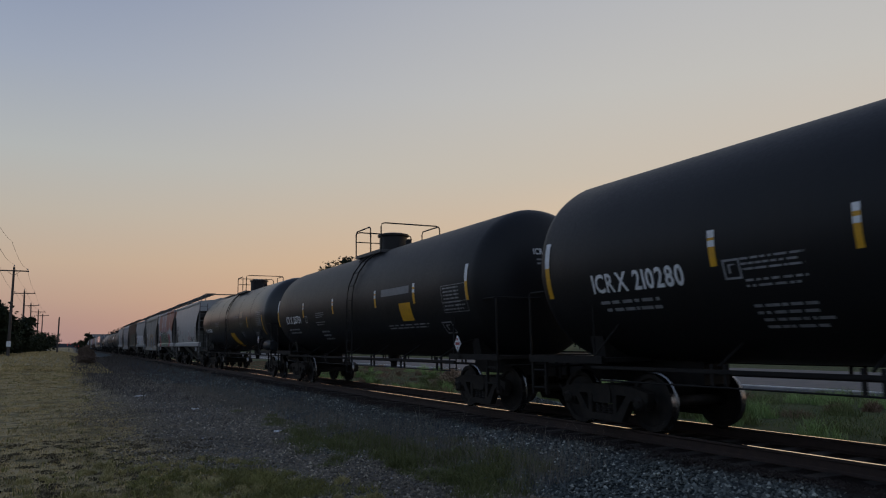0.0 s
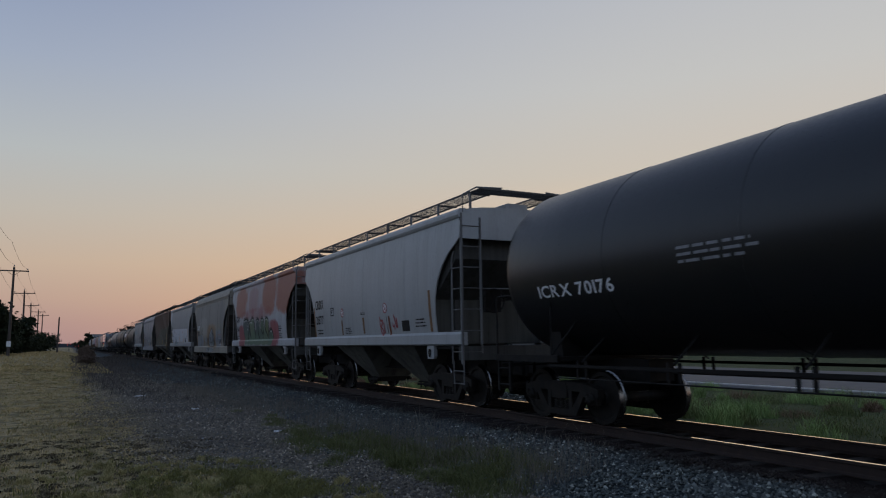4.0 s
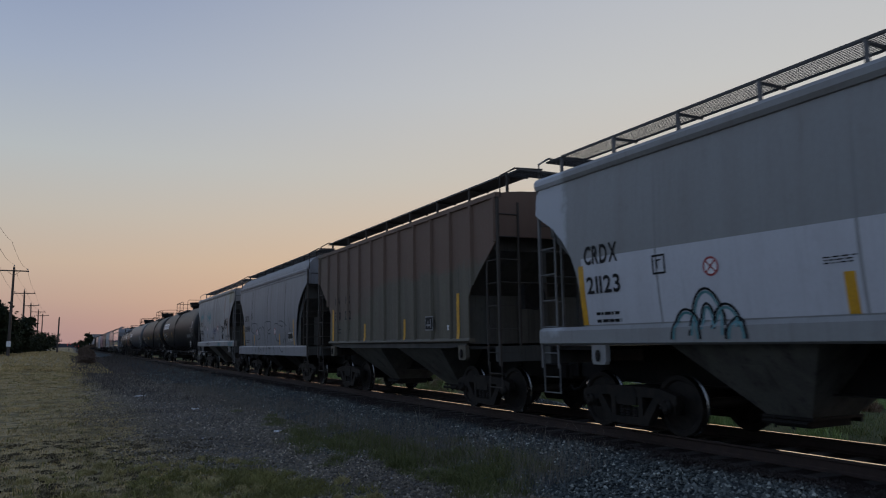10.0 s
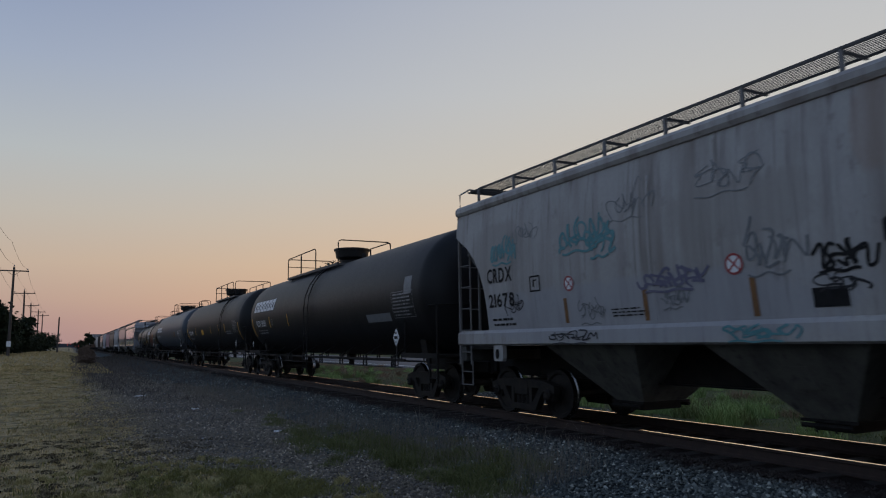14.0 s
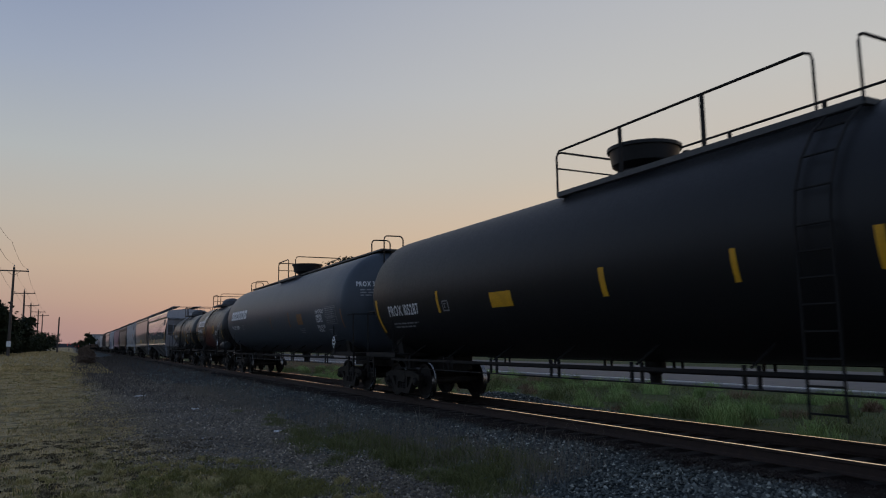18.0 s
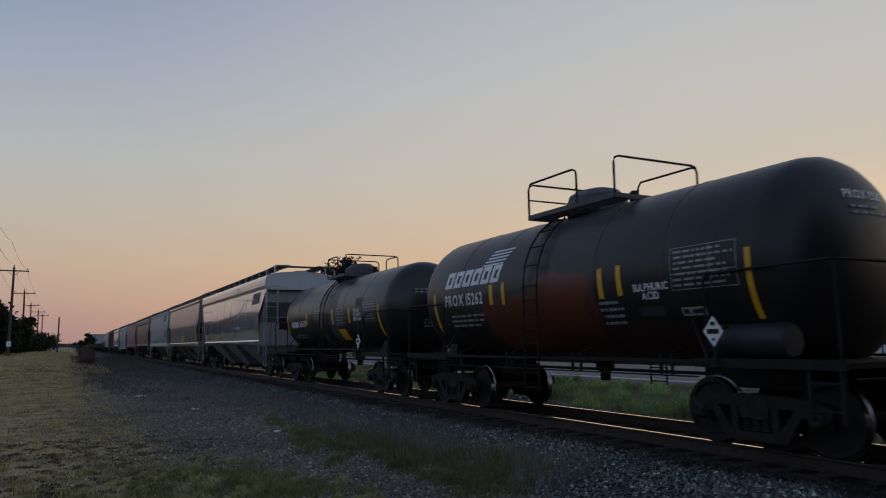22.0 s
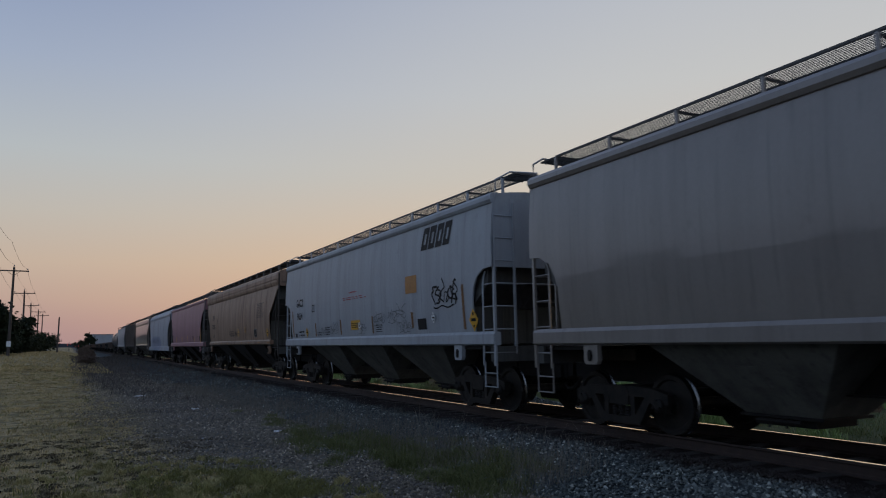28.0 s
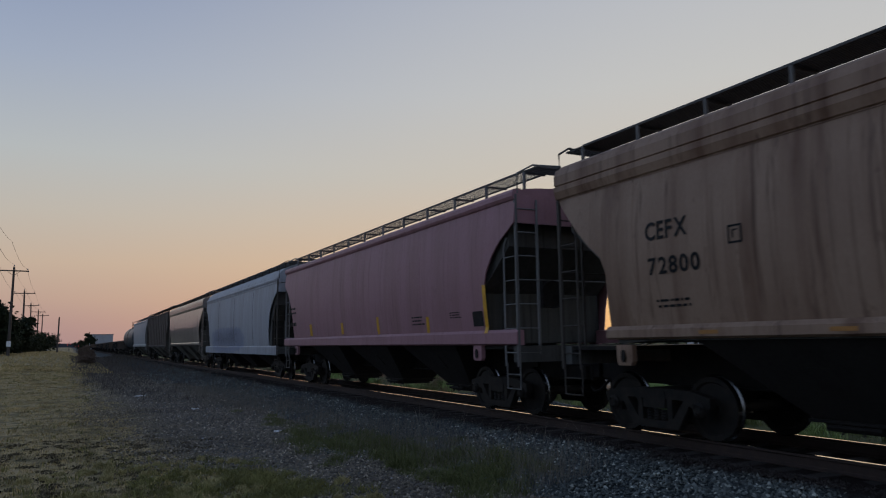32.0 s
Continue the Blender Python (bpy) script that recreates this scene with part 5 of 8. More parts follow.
M["olive_green"] = plain("olive_green_spray", (0.13, 0.16, 0.065), (0.08, 0.11, 0.05), 2.0, 0.5, 0.0, 0.1)
M["red_haze"] = plain("red_spray", (0.17, 0.028, 0.03), (0.11, 0.022, 0.024), 2.0, 0.5, 0.0, 0.1)
M["grey_ink"] = plain("faded_grey_spray", (0.05, 0.055, 0.062), (0.09, 0.095, 0.105), 5.0, 0.6, 0.0, 0.1)
M["clean_patch"] = plain("fresh_white_patch", (0.40, 0.41, 0.43), (0.33, 0.34, 0.36), 3.0, 0.5)

for k in ("letter_dark", "panel2", "navy", "grey_ink"):
    M[k].node_tree.nodes["Principled BSDF"].inputs["Specular IOR Level"].default_value = 0.15


# ---- surroundings ----
def numpy_mesh(name, verts, loops, sides, material):
    """A mesh of many loose like pieces; every face has `sides` corners."""
    me = bpy.data.meshes.new(name)
    n = len(loops) // sides
    me.vertices.add(len(verts))
    me.vertices.foreach_set("co", verts.astype(np.float32).ravel())
    me.loops.add(len(loops))
    me.loops.foreach_set("vertex_index", loops.astype(np.int32))
    me.polygons.add(n)
    me.polygons.foreach_set("loop_start", np.arange(0, n * sides, sides, dtype=np.int32))
    me.update(calc_edges=True)
    me.materials.append(material)
    return me


def island_mix(name, colours, rough=0.9, mottle=0.0):
    """A colour for each loose piece, picked from a ramp."""
    m, n, l, b = tree_of(name)
    g, r = n.new("ShaderNodeNewGeometry"), n.new("ShaderNodeValToRGB")
    l.new(g.outputs["Random Per Island"], r.inputs[0])
    ramp_stops(r, [(i / (len(colours) - 1), c) for i, c in enumerate(colours)])
    nz = noise_node(n, l, 0.35, (1, 1, 1), 4, False)
    c = blend(n, l, times(n, l, band(n, l, nz, 0.35, 0.7), 0.5), r.outputs[0], tuple(0.6 * k for k in colours[0]))
    if mottle:
        patch = band(n, l, noise_node(n, l, 1.05, (1, 1, 1), 6, False, 0.62), 0.50, 0.585)
        c = blend(n, l, times(n, l, patch, mottle), c, tuple(0.30 * k for k in colours[0]))
    l.new(c, b.inputs["Base Color"])
    b.inputs["Roughness"].default_value = rough
    b.inputs["Specular IOR Level"].default_value = 0.25
    return m


RNG = np.random.default_rng(11)


def fade(lo, hi, n, power):
    """Distances between lo and hi, denser near lo."""
    return lo + (hi - lo) * RNG.random(n) ** power


def heights(x, y):
    return np.array([swell(a, b) for a, b in zip(x, y)])


def bank(x):
    """Height of the ballast's surface at a distance across the track's axis."""
    px = [-4.3, -3.6, -2.75, -2.0, -1.55, 1.6, 2.3, 3.2, 4.2]
    pz = [-0.12, 0.02, 0.14, 0.27, 0.355, 0.355, 0.2, 0.0, -0.35]
    return np.interp(x - TRACK, px, pz)


def scatter_stones(name, x, y, z, size, material, label):
    n = len(x)
    octa = np.array([(1, 0, 0), (-1, 0, 0), (0, 1, 0), (0, -1, 0), (0, 0, 1), (0, 0, -1)], float)
    tri = np.array([(0, 2, 4), (2, 1, 4), (1, 3, 4), (3, 0, 4), (2, 0, 5), (1, 2, 5), (3, 1, 5), (0, 3, 5)])
    v = octa[None] * RNG.uniform(0.6, 1.25, (n, 6, 1)) + RNG.normal(0, 0.22, (n, 6, 3))
    v *= (size[:, None, None] * np.array([1.0, 1.0, 0.75])[None, None]) * RNG.uniform(0.7, 1.3, (n, 1, 3))
    a = RNG.uniform(0, 6.283, n)
    c, s = np.cos(a)[:, None], np.sin(a)[:, None]
    vx, vy = v[:, :, 0] * c - v[:, :, 1] * s, v[:, :, 0] * s + v[:, :, 1] * c
    v = np.stack([vx + x[:, None], vy + y[:, None], v[:, :, 2] + z[:, None] + 0.25 * size[:, None]], -1)
    loops = (tri[None] + 6 * np.arange(n)[:, None, None]).ravel()
    ob = new(name, numpy_mesh(name, v.reshape(-1, 3), loops, 3, material))
    tagged(ob, label, "gravel", kind="stuff")


def scatter_blades(name, x, y, z, tall, wide, lean, material, label, category="grass"):
    n = len(x)
    a, b = RNG.uniform(0, 6.283, n), RNG.uniform(0, 6.283, n)
    ln = lean * RNG.uniform(0.2, 1.3, n) * tall
    dx, dy = np.cos(a) * wide / 2, np.sin(a) * wide / 2
    lx, ly = np.cos(b) * ln, np.sin(b) * ln
    p0 = np.stack([x - dx, y - dy, z - 0.02], -1)
    p1 = np.stack([x + dx, y + dy, z - 0.02], -1)
    p2 = np.stack([x + 0.75 * dx + 0.35 * lx, y + 0.75 * dy + 0.35 * ly, z + 0.6 * tall], -1)
    p3 = np.stack([x - 0.75 * dx + 0.35 * lx, y - 0.75 * dy + 0.35 * ly, z + 0.6 * tall], -1)
    p4 = np.stack([x + lx, y + ly, z + tall], -1)
    v = np.stack([p0, p1, p2, p3, p4], 1).reshape(-1, 3)
    tri = np.array([(0, 1, 2), (0, 2, 3), (3, 2, 4)])
    loops = (tri[None] + 5 * np.arange(n)[:, None, None]).ravel()
    ob = new(name, numpy_mesh(name, v, loops, 3, material))
    tagged(ob, label, category, kind="stuff")


GRAVEL = island_mix("loose_stones", [(0.0718, 0.0617, 0.05), (0.268, 0.229, 0.18), (0.134, 0.115, 0.092), (0.412, 0.349, 0.27), (0.0909, 0.0794, 0.0641), (0.316, 0.27, 0.207), (0.201, 0.168, 0.125), (0.718, 0.609, 0.461)])
BALLAST = island_mix("ballast_stone", [(0.0451, 0.0511, 0.0508), (0.15, 0.169, 0.161), (0.0752, 0.0865, 0.0831), (0.261, 0.28, 0.258), (0.0501, 0.0571, 0.0554), (0.191, 0.209, 0.194), (0.0953, 0.108, 0.103), (0.621, 0.63, 0.554)])
darken_bed(BALLAST, (0.024, 0.015, 0.0125))
DRY = island_mix("dry_grass", [(0.646, 0.461, 0.203), (0.456, 0.348, 0.144), (0.741, 0.545, 0.279), (0.361, 0.291, 0.108), (0.57, 0.414, 0.18)], mottle=0.6)
WEED = island_mix("green_weeds", [(0.12, 0.136, 0.044), (0.2, 0.204, 0.076), (0.08, 0.096, 0.032), (0.248, 0.224, 0.1)])
DARK_BLADES = island_mix("dark_lawn_blades", [(0.09, 0.072, 0.042), (0.13, 0.10, 0.058), (0.055, 0.048, 0.03)])
LEAFY = island_mix("yellow_green_leaves", [(0.42, 0.36, 0.15), (0.54, 0.45, 0.22), (0.28, 0.25, 0.11), (0.60, 0.49, 0.25)])
TUFT = island_mix("olive_tufts", [(0.20, 0.195, 0.06), (0.31, 0.275, 0.095), (0.135, 0.14, 0.048), (0.36, 0.31, 0.10)], mottle=0.4)
STRAW = island_mix("grey_straw", [(0.22, 0.19, 0.15), (0.31, 0.27, 0.22), (0.15, 0.13, 0.105), (0.25, 0.21, 0.16)])
VERGE = island_mix("verge_blades", [(0.134, 0.173, 0.0581), (0.231, 0.258, 0.1), (0.0972, 0.127, 0.0422), (0.304, 0.275, 0.127)])
FRESH = island_mix("fresh_weeds", [(0.269, 0.405, 0.138), (0.42, 0.546, 0.211), (0.202, 0.299, 0.0972), (0.504, 0.563, 0.244)])
TAN_STRAW = island_mix("tan_straw", [(0.276, 0.205, 0.127), (0.38, 0.292, 0.186), (0.196, 0.151, 0.0882), (0.172, 0.162, 0.0686)])
TAN_GRASS = island_mix("tan_verge_grass", [(0.26, 0.17, 0.11), (0.36, 0.24, 0.155), (0.18, 0.125, 0.08), (0.31, 0.215, 0.125)])
DEAD = island_mix("dead_weed_stems", [(0.12, 0.10, 0.085), (0.17, 0.14, 0.115), (0.085, 0.07, 0.062), (0.145, 0.125, 0.095)])


def ragged(x, y, scale=0.5, seed=0.0):
    return np.array([noise.noise((a * scale, b * scale, seed)) for a, b in zip(x, y)])


def build_scatter():
    # ballast stones on the near bank
    n = 68000
    y = fade(3.0, 60, n, 1.8)
    x = TRACK - RNG.uniform(1.15, 4.7, n)
    scatter_stones("ballast_stones", x, y, np.maximum(bank(x), -0.02), RNG.uniform(0.013, 0.036, n), BALLAST, "loose grey ballast stones on the bank")
    # gravel between the field and the bank, thinning out into the grass
    n = 105000
    y = fade(6.5, 60, n, 1.8)
    x = RNG.uniform(-0.6, 5.6, n)
    keep = ragged(x, y, 0.55) * 0.9 + (x - 1.4 - 0.9 * np.clip((15 - y) / 4, 0, 1) + 0.5 * np.clip((y - 16) / 8, 0, 1)) * 0.55 > RNG.uniform(-0.5, 0.5, n)
    x, y = x[keep], y[keep]
    scatter_stones("gravel_stones", x, y, heights(x, y), RNG.uniform(0.007, 0.024, len(x)) * RNG.choice([1.0, 1.0, 1.5], len(x)), GRAVEL, "grey gravel strewn over the bare strip")
    # coarser stones lying on the fine gravel close by
    n = 5200
    y = fade(7.6, 20, n, 1.3)
    x = RNG.uniform(0.6, 4.9, n)
    keep = ragged(x, y, 0.9, 71.0) + (x - 1.6) * 0.3 > RNG.uniform(-0.4, 0.5, n)
    x, y = x[keep], y[keep]
    scatter_stones("coarse_stones", x, y, heights(x, y) + 0.004, RNG.uniform(0.016, 0.036, len(x)), GRAVEL, "coarse grey stones on the bare gravel strip")
    # a few pale lumps
    n = 70
    y = fade(7.5, 40, n, 1.3)
    x = RNG.uniform(2.0, 6.5, n)
    scatter_stones("pale_stones", x, y, np.maximum(heights(x, y), bank(x)), RNG.uniform(0.016, 0.042, n), island_mix("chalky_stone", [(0.42, 0.42, 0.43), (0.55, 0.54, 0.52), (0.3, 0.3, 0.31)]), "pale chalky lumps among the gravel")
    # dry lawn of the field: a low ragged mat with tufts
    n = 290000
    y = fade(7.5, 70, n, 1.75)
    x = RNG.uniform(-15, 4.6, n)
    edge = ragged(x, y, 0.55, 3.0) * 1.1 + ragged(x, y, 0.16, 8.0) * 0.7
    near = np.clip((15.0 - y) / 4.0, 0, 1)
    inside = 1.05 + 0.7 * np.clip((24 - y) / 9, 0, 1) + edge + near * (1.35 + ragged(x, y, 0.9, 17.0) * 1.9) - x
    keep = inside > RNG.exponential(0.25, n) - 0.15
    keep &= ragged(x, y, 1.1, 5.0) + 0.6 * ragged(x, y, 3.1, 6.0) > -0.42
    hole = ragged(x, y, 2.6, 33.0) + 0.6 * ragged(x, y, 6.5, 34.0)
    keep &= ~((hole < -0.20) & (y < 15 + 4 * RNG.random(n)))
    x, y = x[keep], y[keep]
    tuft = ragged(x, y, 2.1, 12.0) + 0.55 * ragged(x, y, 5.0, 13.0)
    clump = np.clip(0.35 + 1.5 * tuft + 0.5 * ragged(x, y, 0.35, 2.0), 0.06, 1.15)
    tall = RNG.uniform(0.012, 0.055, len(x)) * (0.35 + clump) * (1.0 + 0.25 * (y < 16) + 0.9 * np.clip((14 - y) / 4, 0, 1) * np.clip(2.2 * tuft, 0, 1))
    wide = RNG.uniform(0.005, 0.011, len(x)) * (1 + y / 18)
    z = heights(x, y)
    green = 0.5 * ragged(x, y, 0.5, 40.0) + 0.75 * tuft + 0.035 * np.clip(14 - y, -4, 6) + RNG.normal(0, 0.12, len(x)) > 0.30
    scatter_blades("dry_lawn", x[~green], y[~green], z[~green], tall[~green], wide[~green], 1.3, DRY, "short yellowed lawn grass of the field")
    scatter_blades("green_lawn", x[green], y[green], z[green], tall[green] * 1.4, wide[green], 1.0, TUFT, "olive green tufts in the yellowed lawn")
    # dark flattened blades in the holes of the lawn
    n = 150000
    y = fade(7.5, 18, n, 1.3)
    x = RNG.uniform(-9, 3.6, n)
    hole = ragged(x, y, 2.6, 33.0) + 0.6 * ragged(x, y, 6.5, 34.0)
    keep = (hole < -0.19) & (2.6 + ragged(x, y, 0.9, 17.0) - x > RNG.exponential(0.3, n))
    x, y = x[keep], y[keep]
    scatter_blades("dark_thatch", x, y, heights(x, y) + 0.012, RNG.uniform(0.006, 0.016, len(x)), RNG.uniform(0.014, 0.030, len(x)), 2.6, DARK_BLADES, "dark flattened blades in the holes of the lawn")
    # low leafy cushions standing clear of one another at the field's edge
    count = 300
    cx, cy = RNG.uniform(-5.0, 3.7, count), RNG.uniform(7.9, 13.6, count)
    keep = ragged(cx, cy, 0.8, 91.0) - 0.05 * np.clip(cy - 9.5, 0, 9) - 0.18 * np.clip(cx - 2.4, 0, 9) > -0.22
    cx, cy = cx[keep], cy[keep]
    cr, ch = RNG.uniform(0.05, 0.15, len(cx)), RNG.uniform(0.05, 0.13, len(cx))
    pick = RNG.integers(0, len(cx), len(cx) * 260)
    angle, out = RNG.uniform(0, 2 * math.pi, len(pick)), np.sqrt(RNG.random(len(pick)))
    x, y = cx[pick] + np.cos(angle) * out * cr[pick], cy[pick] + np.sin(angle) * out * cr[pick]
    scatter_blades("leafy_tufts", x, y, heights(x, y), ch[pick] * (1.1 - 0.75 * out ** 2) * RNG.uniform(0.6, 1.2, len(x)), RNG.uniform(0.008, 0.017, len(x)), 0.9, LEAFY, "yellow-green leafy tufts along the edge of the gravel", "weeds")
    # weeds at the foot of the bank: many low overlapping tufts of uneven height
    for cx, cy, sx, sy, tufts, high in ((4.75, 17.6, 0.35, 1.6, 26, 0.14), (5.1, 14.0, 0.42, 1.3, 60, 0.22), (5.4, 11.4, 0.42, 1.1, 60, 0.22), (5.5, 9.3, 0.5, 0.7, 40, 0.2), (2.75, 9.6, 0.28, 0.35, 34, 0.13), (1.7, 10.3, 0.75, 0.7, 60, 0.10), (0.6, 9.2, 0.9, 0.6, 50, 0.09), (1.9, 13.0, 0.5, 0.7, 16, 0.07), (3.0, 12.8, 0.2, 0.3, 6, 0.06), (2.6, 10.8, 0.24, 0.3, 34, 0.15), (1.9, 12.1, 0.35, 0.3, 30, 0.10)):
        tx, ty = RNG.normal(cx, sx, tufts), RNG.normal(cy, sy, tufts)
        th, tr = high * RNG.uniform(0.35, 1.15, tufts), RNG.uniform(0.07, 0.22, tufts)
        pick = RNG.integers(0, tufts, tufts * 230)
        x, y = tx[pick] + RNG.normal(0, 1, len(pick)) * tr[pick], ty[pick] + RNG.normal(0, 1, len(pick)) * tr[pick] * 1.3
        fall = np.exp(-(((x - tx[pick]) ** 2 + (y - ty[pick]) ** 2) / (2.2 * tr[pick] ** 2)))
        scatter_blades("weed_clump", x, y, np.maximum(heights(x, y), bank(x)), th[pick] * (0.2 + 0.8 * fall) * RNG.uniform(0.4, 1.25, len(x)), RNG.uniform(0.004, 0.011, len(x)), 1.5, WEED if cx > 3.5 else TUFT, "low green weeds at the foot of the ballast bank", "weeds")
    n = 10000
    y = fade(8.0, 34, n, 1.2)
    drift = ragged(np.zeros(n), y, 0.4, 51.0)
    x = 6.05 - 0.045 * (y - 9) + 0.5 * drift + RNG.normal(0, 0.48, n)
    keep = ragged(x, y, 0.7, 55.0) > -0.25
    x, y = x[keep], y[keep]
    scatter_blades("tall_straw", x, y, np.maximum(heights(x, y), bank(x)), RNG.uniform(0.12, 0.5, len(x)) * (0.75 + 0.5 * RNG.random(len(x))), RNG.uniform(0.0022, 0.005, len(x)), 0.55, STRAW, "thin grey straw standing along the bank", "dry grass")
    # flattened tan straw among the near gravel
    n = 46000
    y = fade(7.5, 26, n, 1.5)
    x = RNG.uniform(-1.6, 3.9, n)
    keep = np.where(RNG.random(n) < np.clip((x + 1.4) / 2.4, 0, 1), 0.0, -9.0) + ragged(x, y, 0.8, 71.0) + 0.5 * ragged(x, y, 2.4, 72.0) - (x - 1.9) * 0.45 > RNG.uniform(-0.25, 0.45, n)
    x, y = x[keep], y[keep]
    scatter_blades("flattened_straw", x, y, heights(x, y) + 0.012, RNG.uniform(0.01, 0.035, len(x)), RNG.uniform(0.005, 0.010, len(x)), 2.6, TAN_STRAW, "flattened tan straw among the gravel", "dry grass")
    # short dead weeds over the strip further on
    n = 26000
    y = fade(17, 150, n, 1.5)
    x = RNG.uniform(0.2, 7.4, n) + 0.9 * ragged(np.zeros(n), y, 0.3, 66.0)
    keep = np.clip((x - 1.6) * 0.8, -1, 0) + ragged(x, y, 0.4, 61.0) + (y - 30) / 22 > RNG.uniform(-0.3, 0.5, n)
    x, y = x[keep], y[keep]
    scatter_blades("dead_weeds", x, y, np.maximum(heights(x, y), bank(x)), RNG.uniform(0.04, 0.22, len(x)), RNG.uniform(0.006, 0.016, len(x)) * (1 + y / 30), 0.9, DEAD, "dark dead weeds over the old gravel", "weeds")
    # rank grass beyond the track
    n = 110000
    y = fade(2.0, 90, n, 1.3)
    x = RNG.uniform(12.9, 24.5, n)
    keep = ragged(x, y, 0.5, 21.0) + 0.7 * ragged(x, y, 1.6, 22.0) + 0.15 + (x - 14.2) * 0.13 > 0
    x, y = x[keep], y[keep]
    tall = np.clip(0.40 + 0.9 * ragged(x, y, 0.28, 30.0) + 0.6 * ragged(x, y, 1.1, 37.0), 0.08, 1.2) * np.clip((x - 12.6) / 3.5, 0.25, 1)
    high, wide = RNG.uniform(0.08, 0.45, len(x)) * tall, RNG.uniform(0.006, 0.015, len(x))
    dry = ragged(x, y, 0.13, 35.0) + 0.4 * ragged(x, y, 0.6, 36.0) + RNG.normal(0, 0.1, len(x)) + np.clip((y - 27) / 14, -0.4, 0.6) > 0.12
    z = heights(x, y)
    scatter_blades("verge_grass", x[~dry], y[~dry], z[~dry], high[~dry], wide[~dry], 1.1, VERGE, "rank green verge grass between track and road")
    scatter_blades("dry_verge_grass", x[dry], y[dry], z[dry], high[dry] * 0.8, wide[dry], 1.1, TAN_GRASS, "dry tan grass patches on the verge")
    # knee-high weed clumps standing out of the verge
    for kind, ink, count, low, high in (("verge_weeds", FRESH, 120, 0.22, 0.55), ("tan_verge_weeds", TAN_GRASS, 40, 0.2, 0.45), ("dark_verge_weeds", VERGE, 90, 0.2, 0.5)):
        cy = fade(3.0, 60, count, 1.25)
        cx = RNG.uniform(13.0, 23.6, count)
        if kind == "verge_weeds":
            cx[:22], cy[:22] = RNG.normal(15.3, 0.55, 22), RNG.normal(13.9, 0.8, 22)
            cx[22:52], cy[22:52] = RNG.uniform(19.5, 24.2, 30), RNG.uniform(14, 40, 30)
        cr, ch = RNG.uniform(0.15, 0.5, count), RNG.uniform(low, high, count)
        pick = RNG.integers(0, count, count * 330)
        angle, out = RNG.uniform(0, 2 * math.pi, len(pick)), np.sqrt(RNG.random(len(pick)))
        x, y = cx[pick] + np.cos(angle) * out * cr[pick], cy[pick] + np.sin(angle) * out * cr[pick] * 1.4
        scatter_blades(kind, x, y, heights(x, y), ch[pick] * (1.1 - 0.8 * out ** 2) * RNG.uniform(0.4, 1.2, len(x)), RNG.uniform(0.008, 0.022, len(x)), 0.8, ink, "rank weeds standing in clumps on the verge", "weeds")
    # spilt ballast heaped beyond the far rail
    n = 5000
    x, y = RNG.normal(12.7, 0.45, n), RNG.normal(20.0, 2.6, n)
    heap = 0.34 * np.exp(-((x - 12.7) ** 2 / 0.4 + (y - 20.0) ** 2 / 11))
    scatter_stones("spilt_ballast", x, y, np.maximum(bank(x), heights(x, y)) + heap * RNG.random(n) ** 0.5, RNG.uniform(0.02, 0.05, n), BALLAST, "spilt ballast heaped beside the far rail")
    # far field texture
    n = 26000
    y = fade(60, 240, n, 1.3)
    x = RNG.uniform(-30, 3.0, n)
    scatter_blades("far_field_grass", x, y, heights(x, y), RNG.uniform(0.05, 0.2, n), RNG.uniform(0.05, 0.12, n), 0.6, DRY, "yellowed grass of the far field")


build_scatter()


def build_scraps():
    """Sun-bleached scraps lying on the gravel."""
    for x, y, a, b, turn in ((2.55, 31.4, 0.2, 0.08, 10), (4.35, 16.7, 0.16, 0.06, 60), (3.6, 24.0, 0.12, 0.06, 30)):
        bm = bmesh.new()
        prism(bm, [(-a, -b), (-a * 0.3, -b * 1.2), (a, -b * 0.6), (a * 0.8, b), (-a * 0.2, b * 0.7), (-a * 0.9, b * 1.1)], 0.0, 0.035, "z")
        for q in bm.verts:
            q.co.z += 0.03 * noise.noise(q.co * 9)
        bmesh.ops.recalc_face_normals(bm, faces=bm.faces[:])
        o = part("litter_scrap", bm, M["letter_white"], None, "bleached white scrap lying on the gravel", at=pose(x, y, swell(x, y) + 0.01, 0, 0, turn))
        tagged(o, category="litter")


build_scraps()


def build_road():
    bm = bmesh.new()
    ys = [-500 + 50 * i for i in range(60)]
    prof = [(24.9, -0.14), (25.2, -0.03), (32.6, 0.02), (40.0, -0.02), (40.4, -0.14)]
    rows = [[bm.verts.new((x, y, z)) for x, z in prof] for y in ys]
    for a, b in zip(rows, rows[1:]):
        for i in range(4):
            bm.faces.new((a[i], a[i + 1], b[i + 1], b[i]))
    tar = plain("worn_asphalt", (0.06, 0.062, 0.068), (0.10, 0.10, 0.105), 1.4, 0.75, 0.0, 0.4, shift=False)
    road = part("road", bm, tar, None, "grey two-lane asphalt road beyond the track")
    tagged(road, kind="structure", category="road")
    for x, name in ((25.75, "edge_line"), (32.1, "edge_line")):
        bm = bmesh.new()
        box(bm, x - 0.07, x + 0.07, -500, 2400, -0.024, 0.008 if x < 30 else 0.028)
        part(name, bm, M["letter_white"], road)


build_road()


def leaf_material(name, a, b):
    return island_mix(name, [a, tuple(0.6 * k for k in a), b, tuple(0.75 * k for k in b)], 0.8)


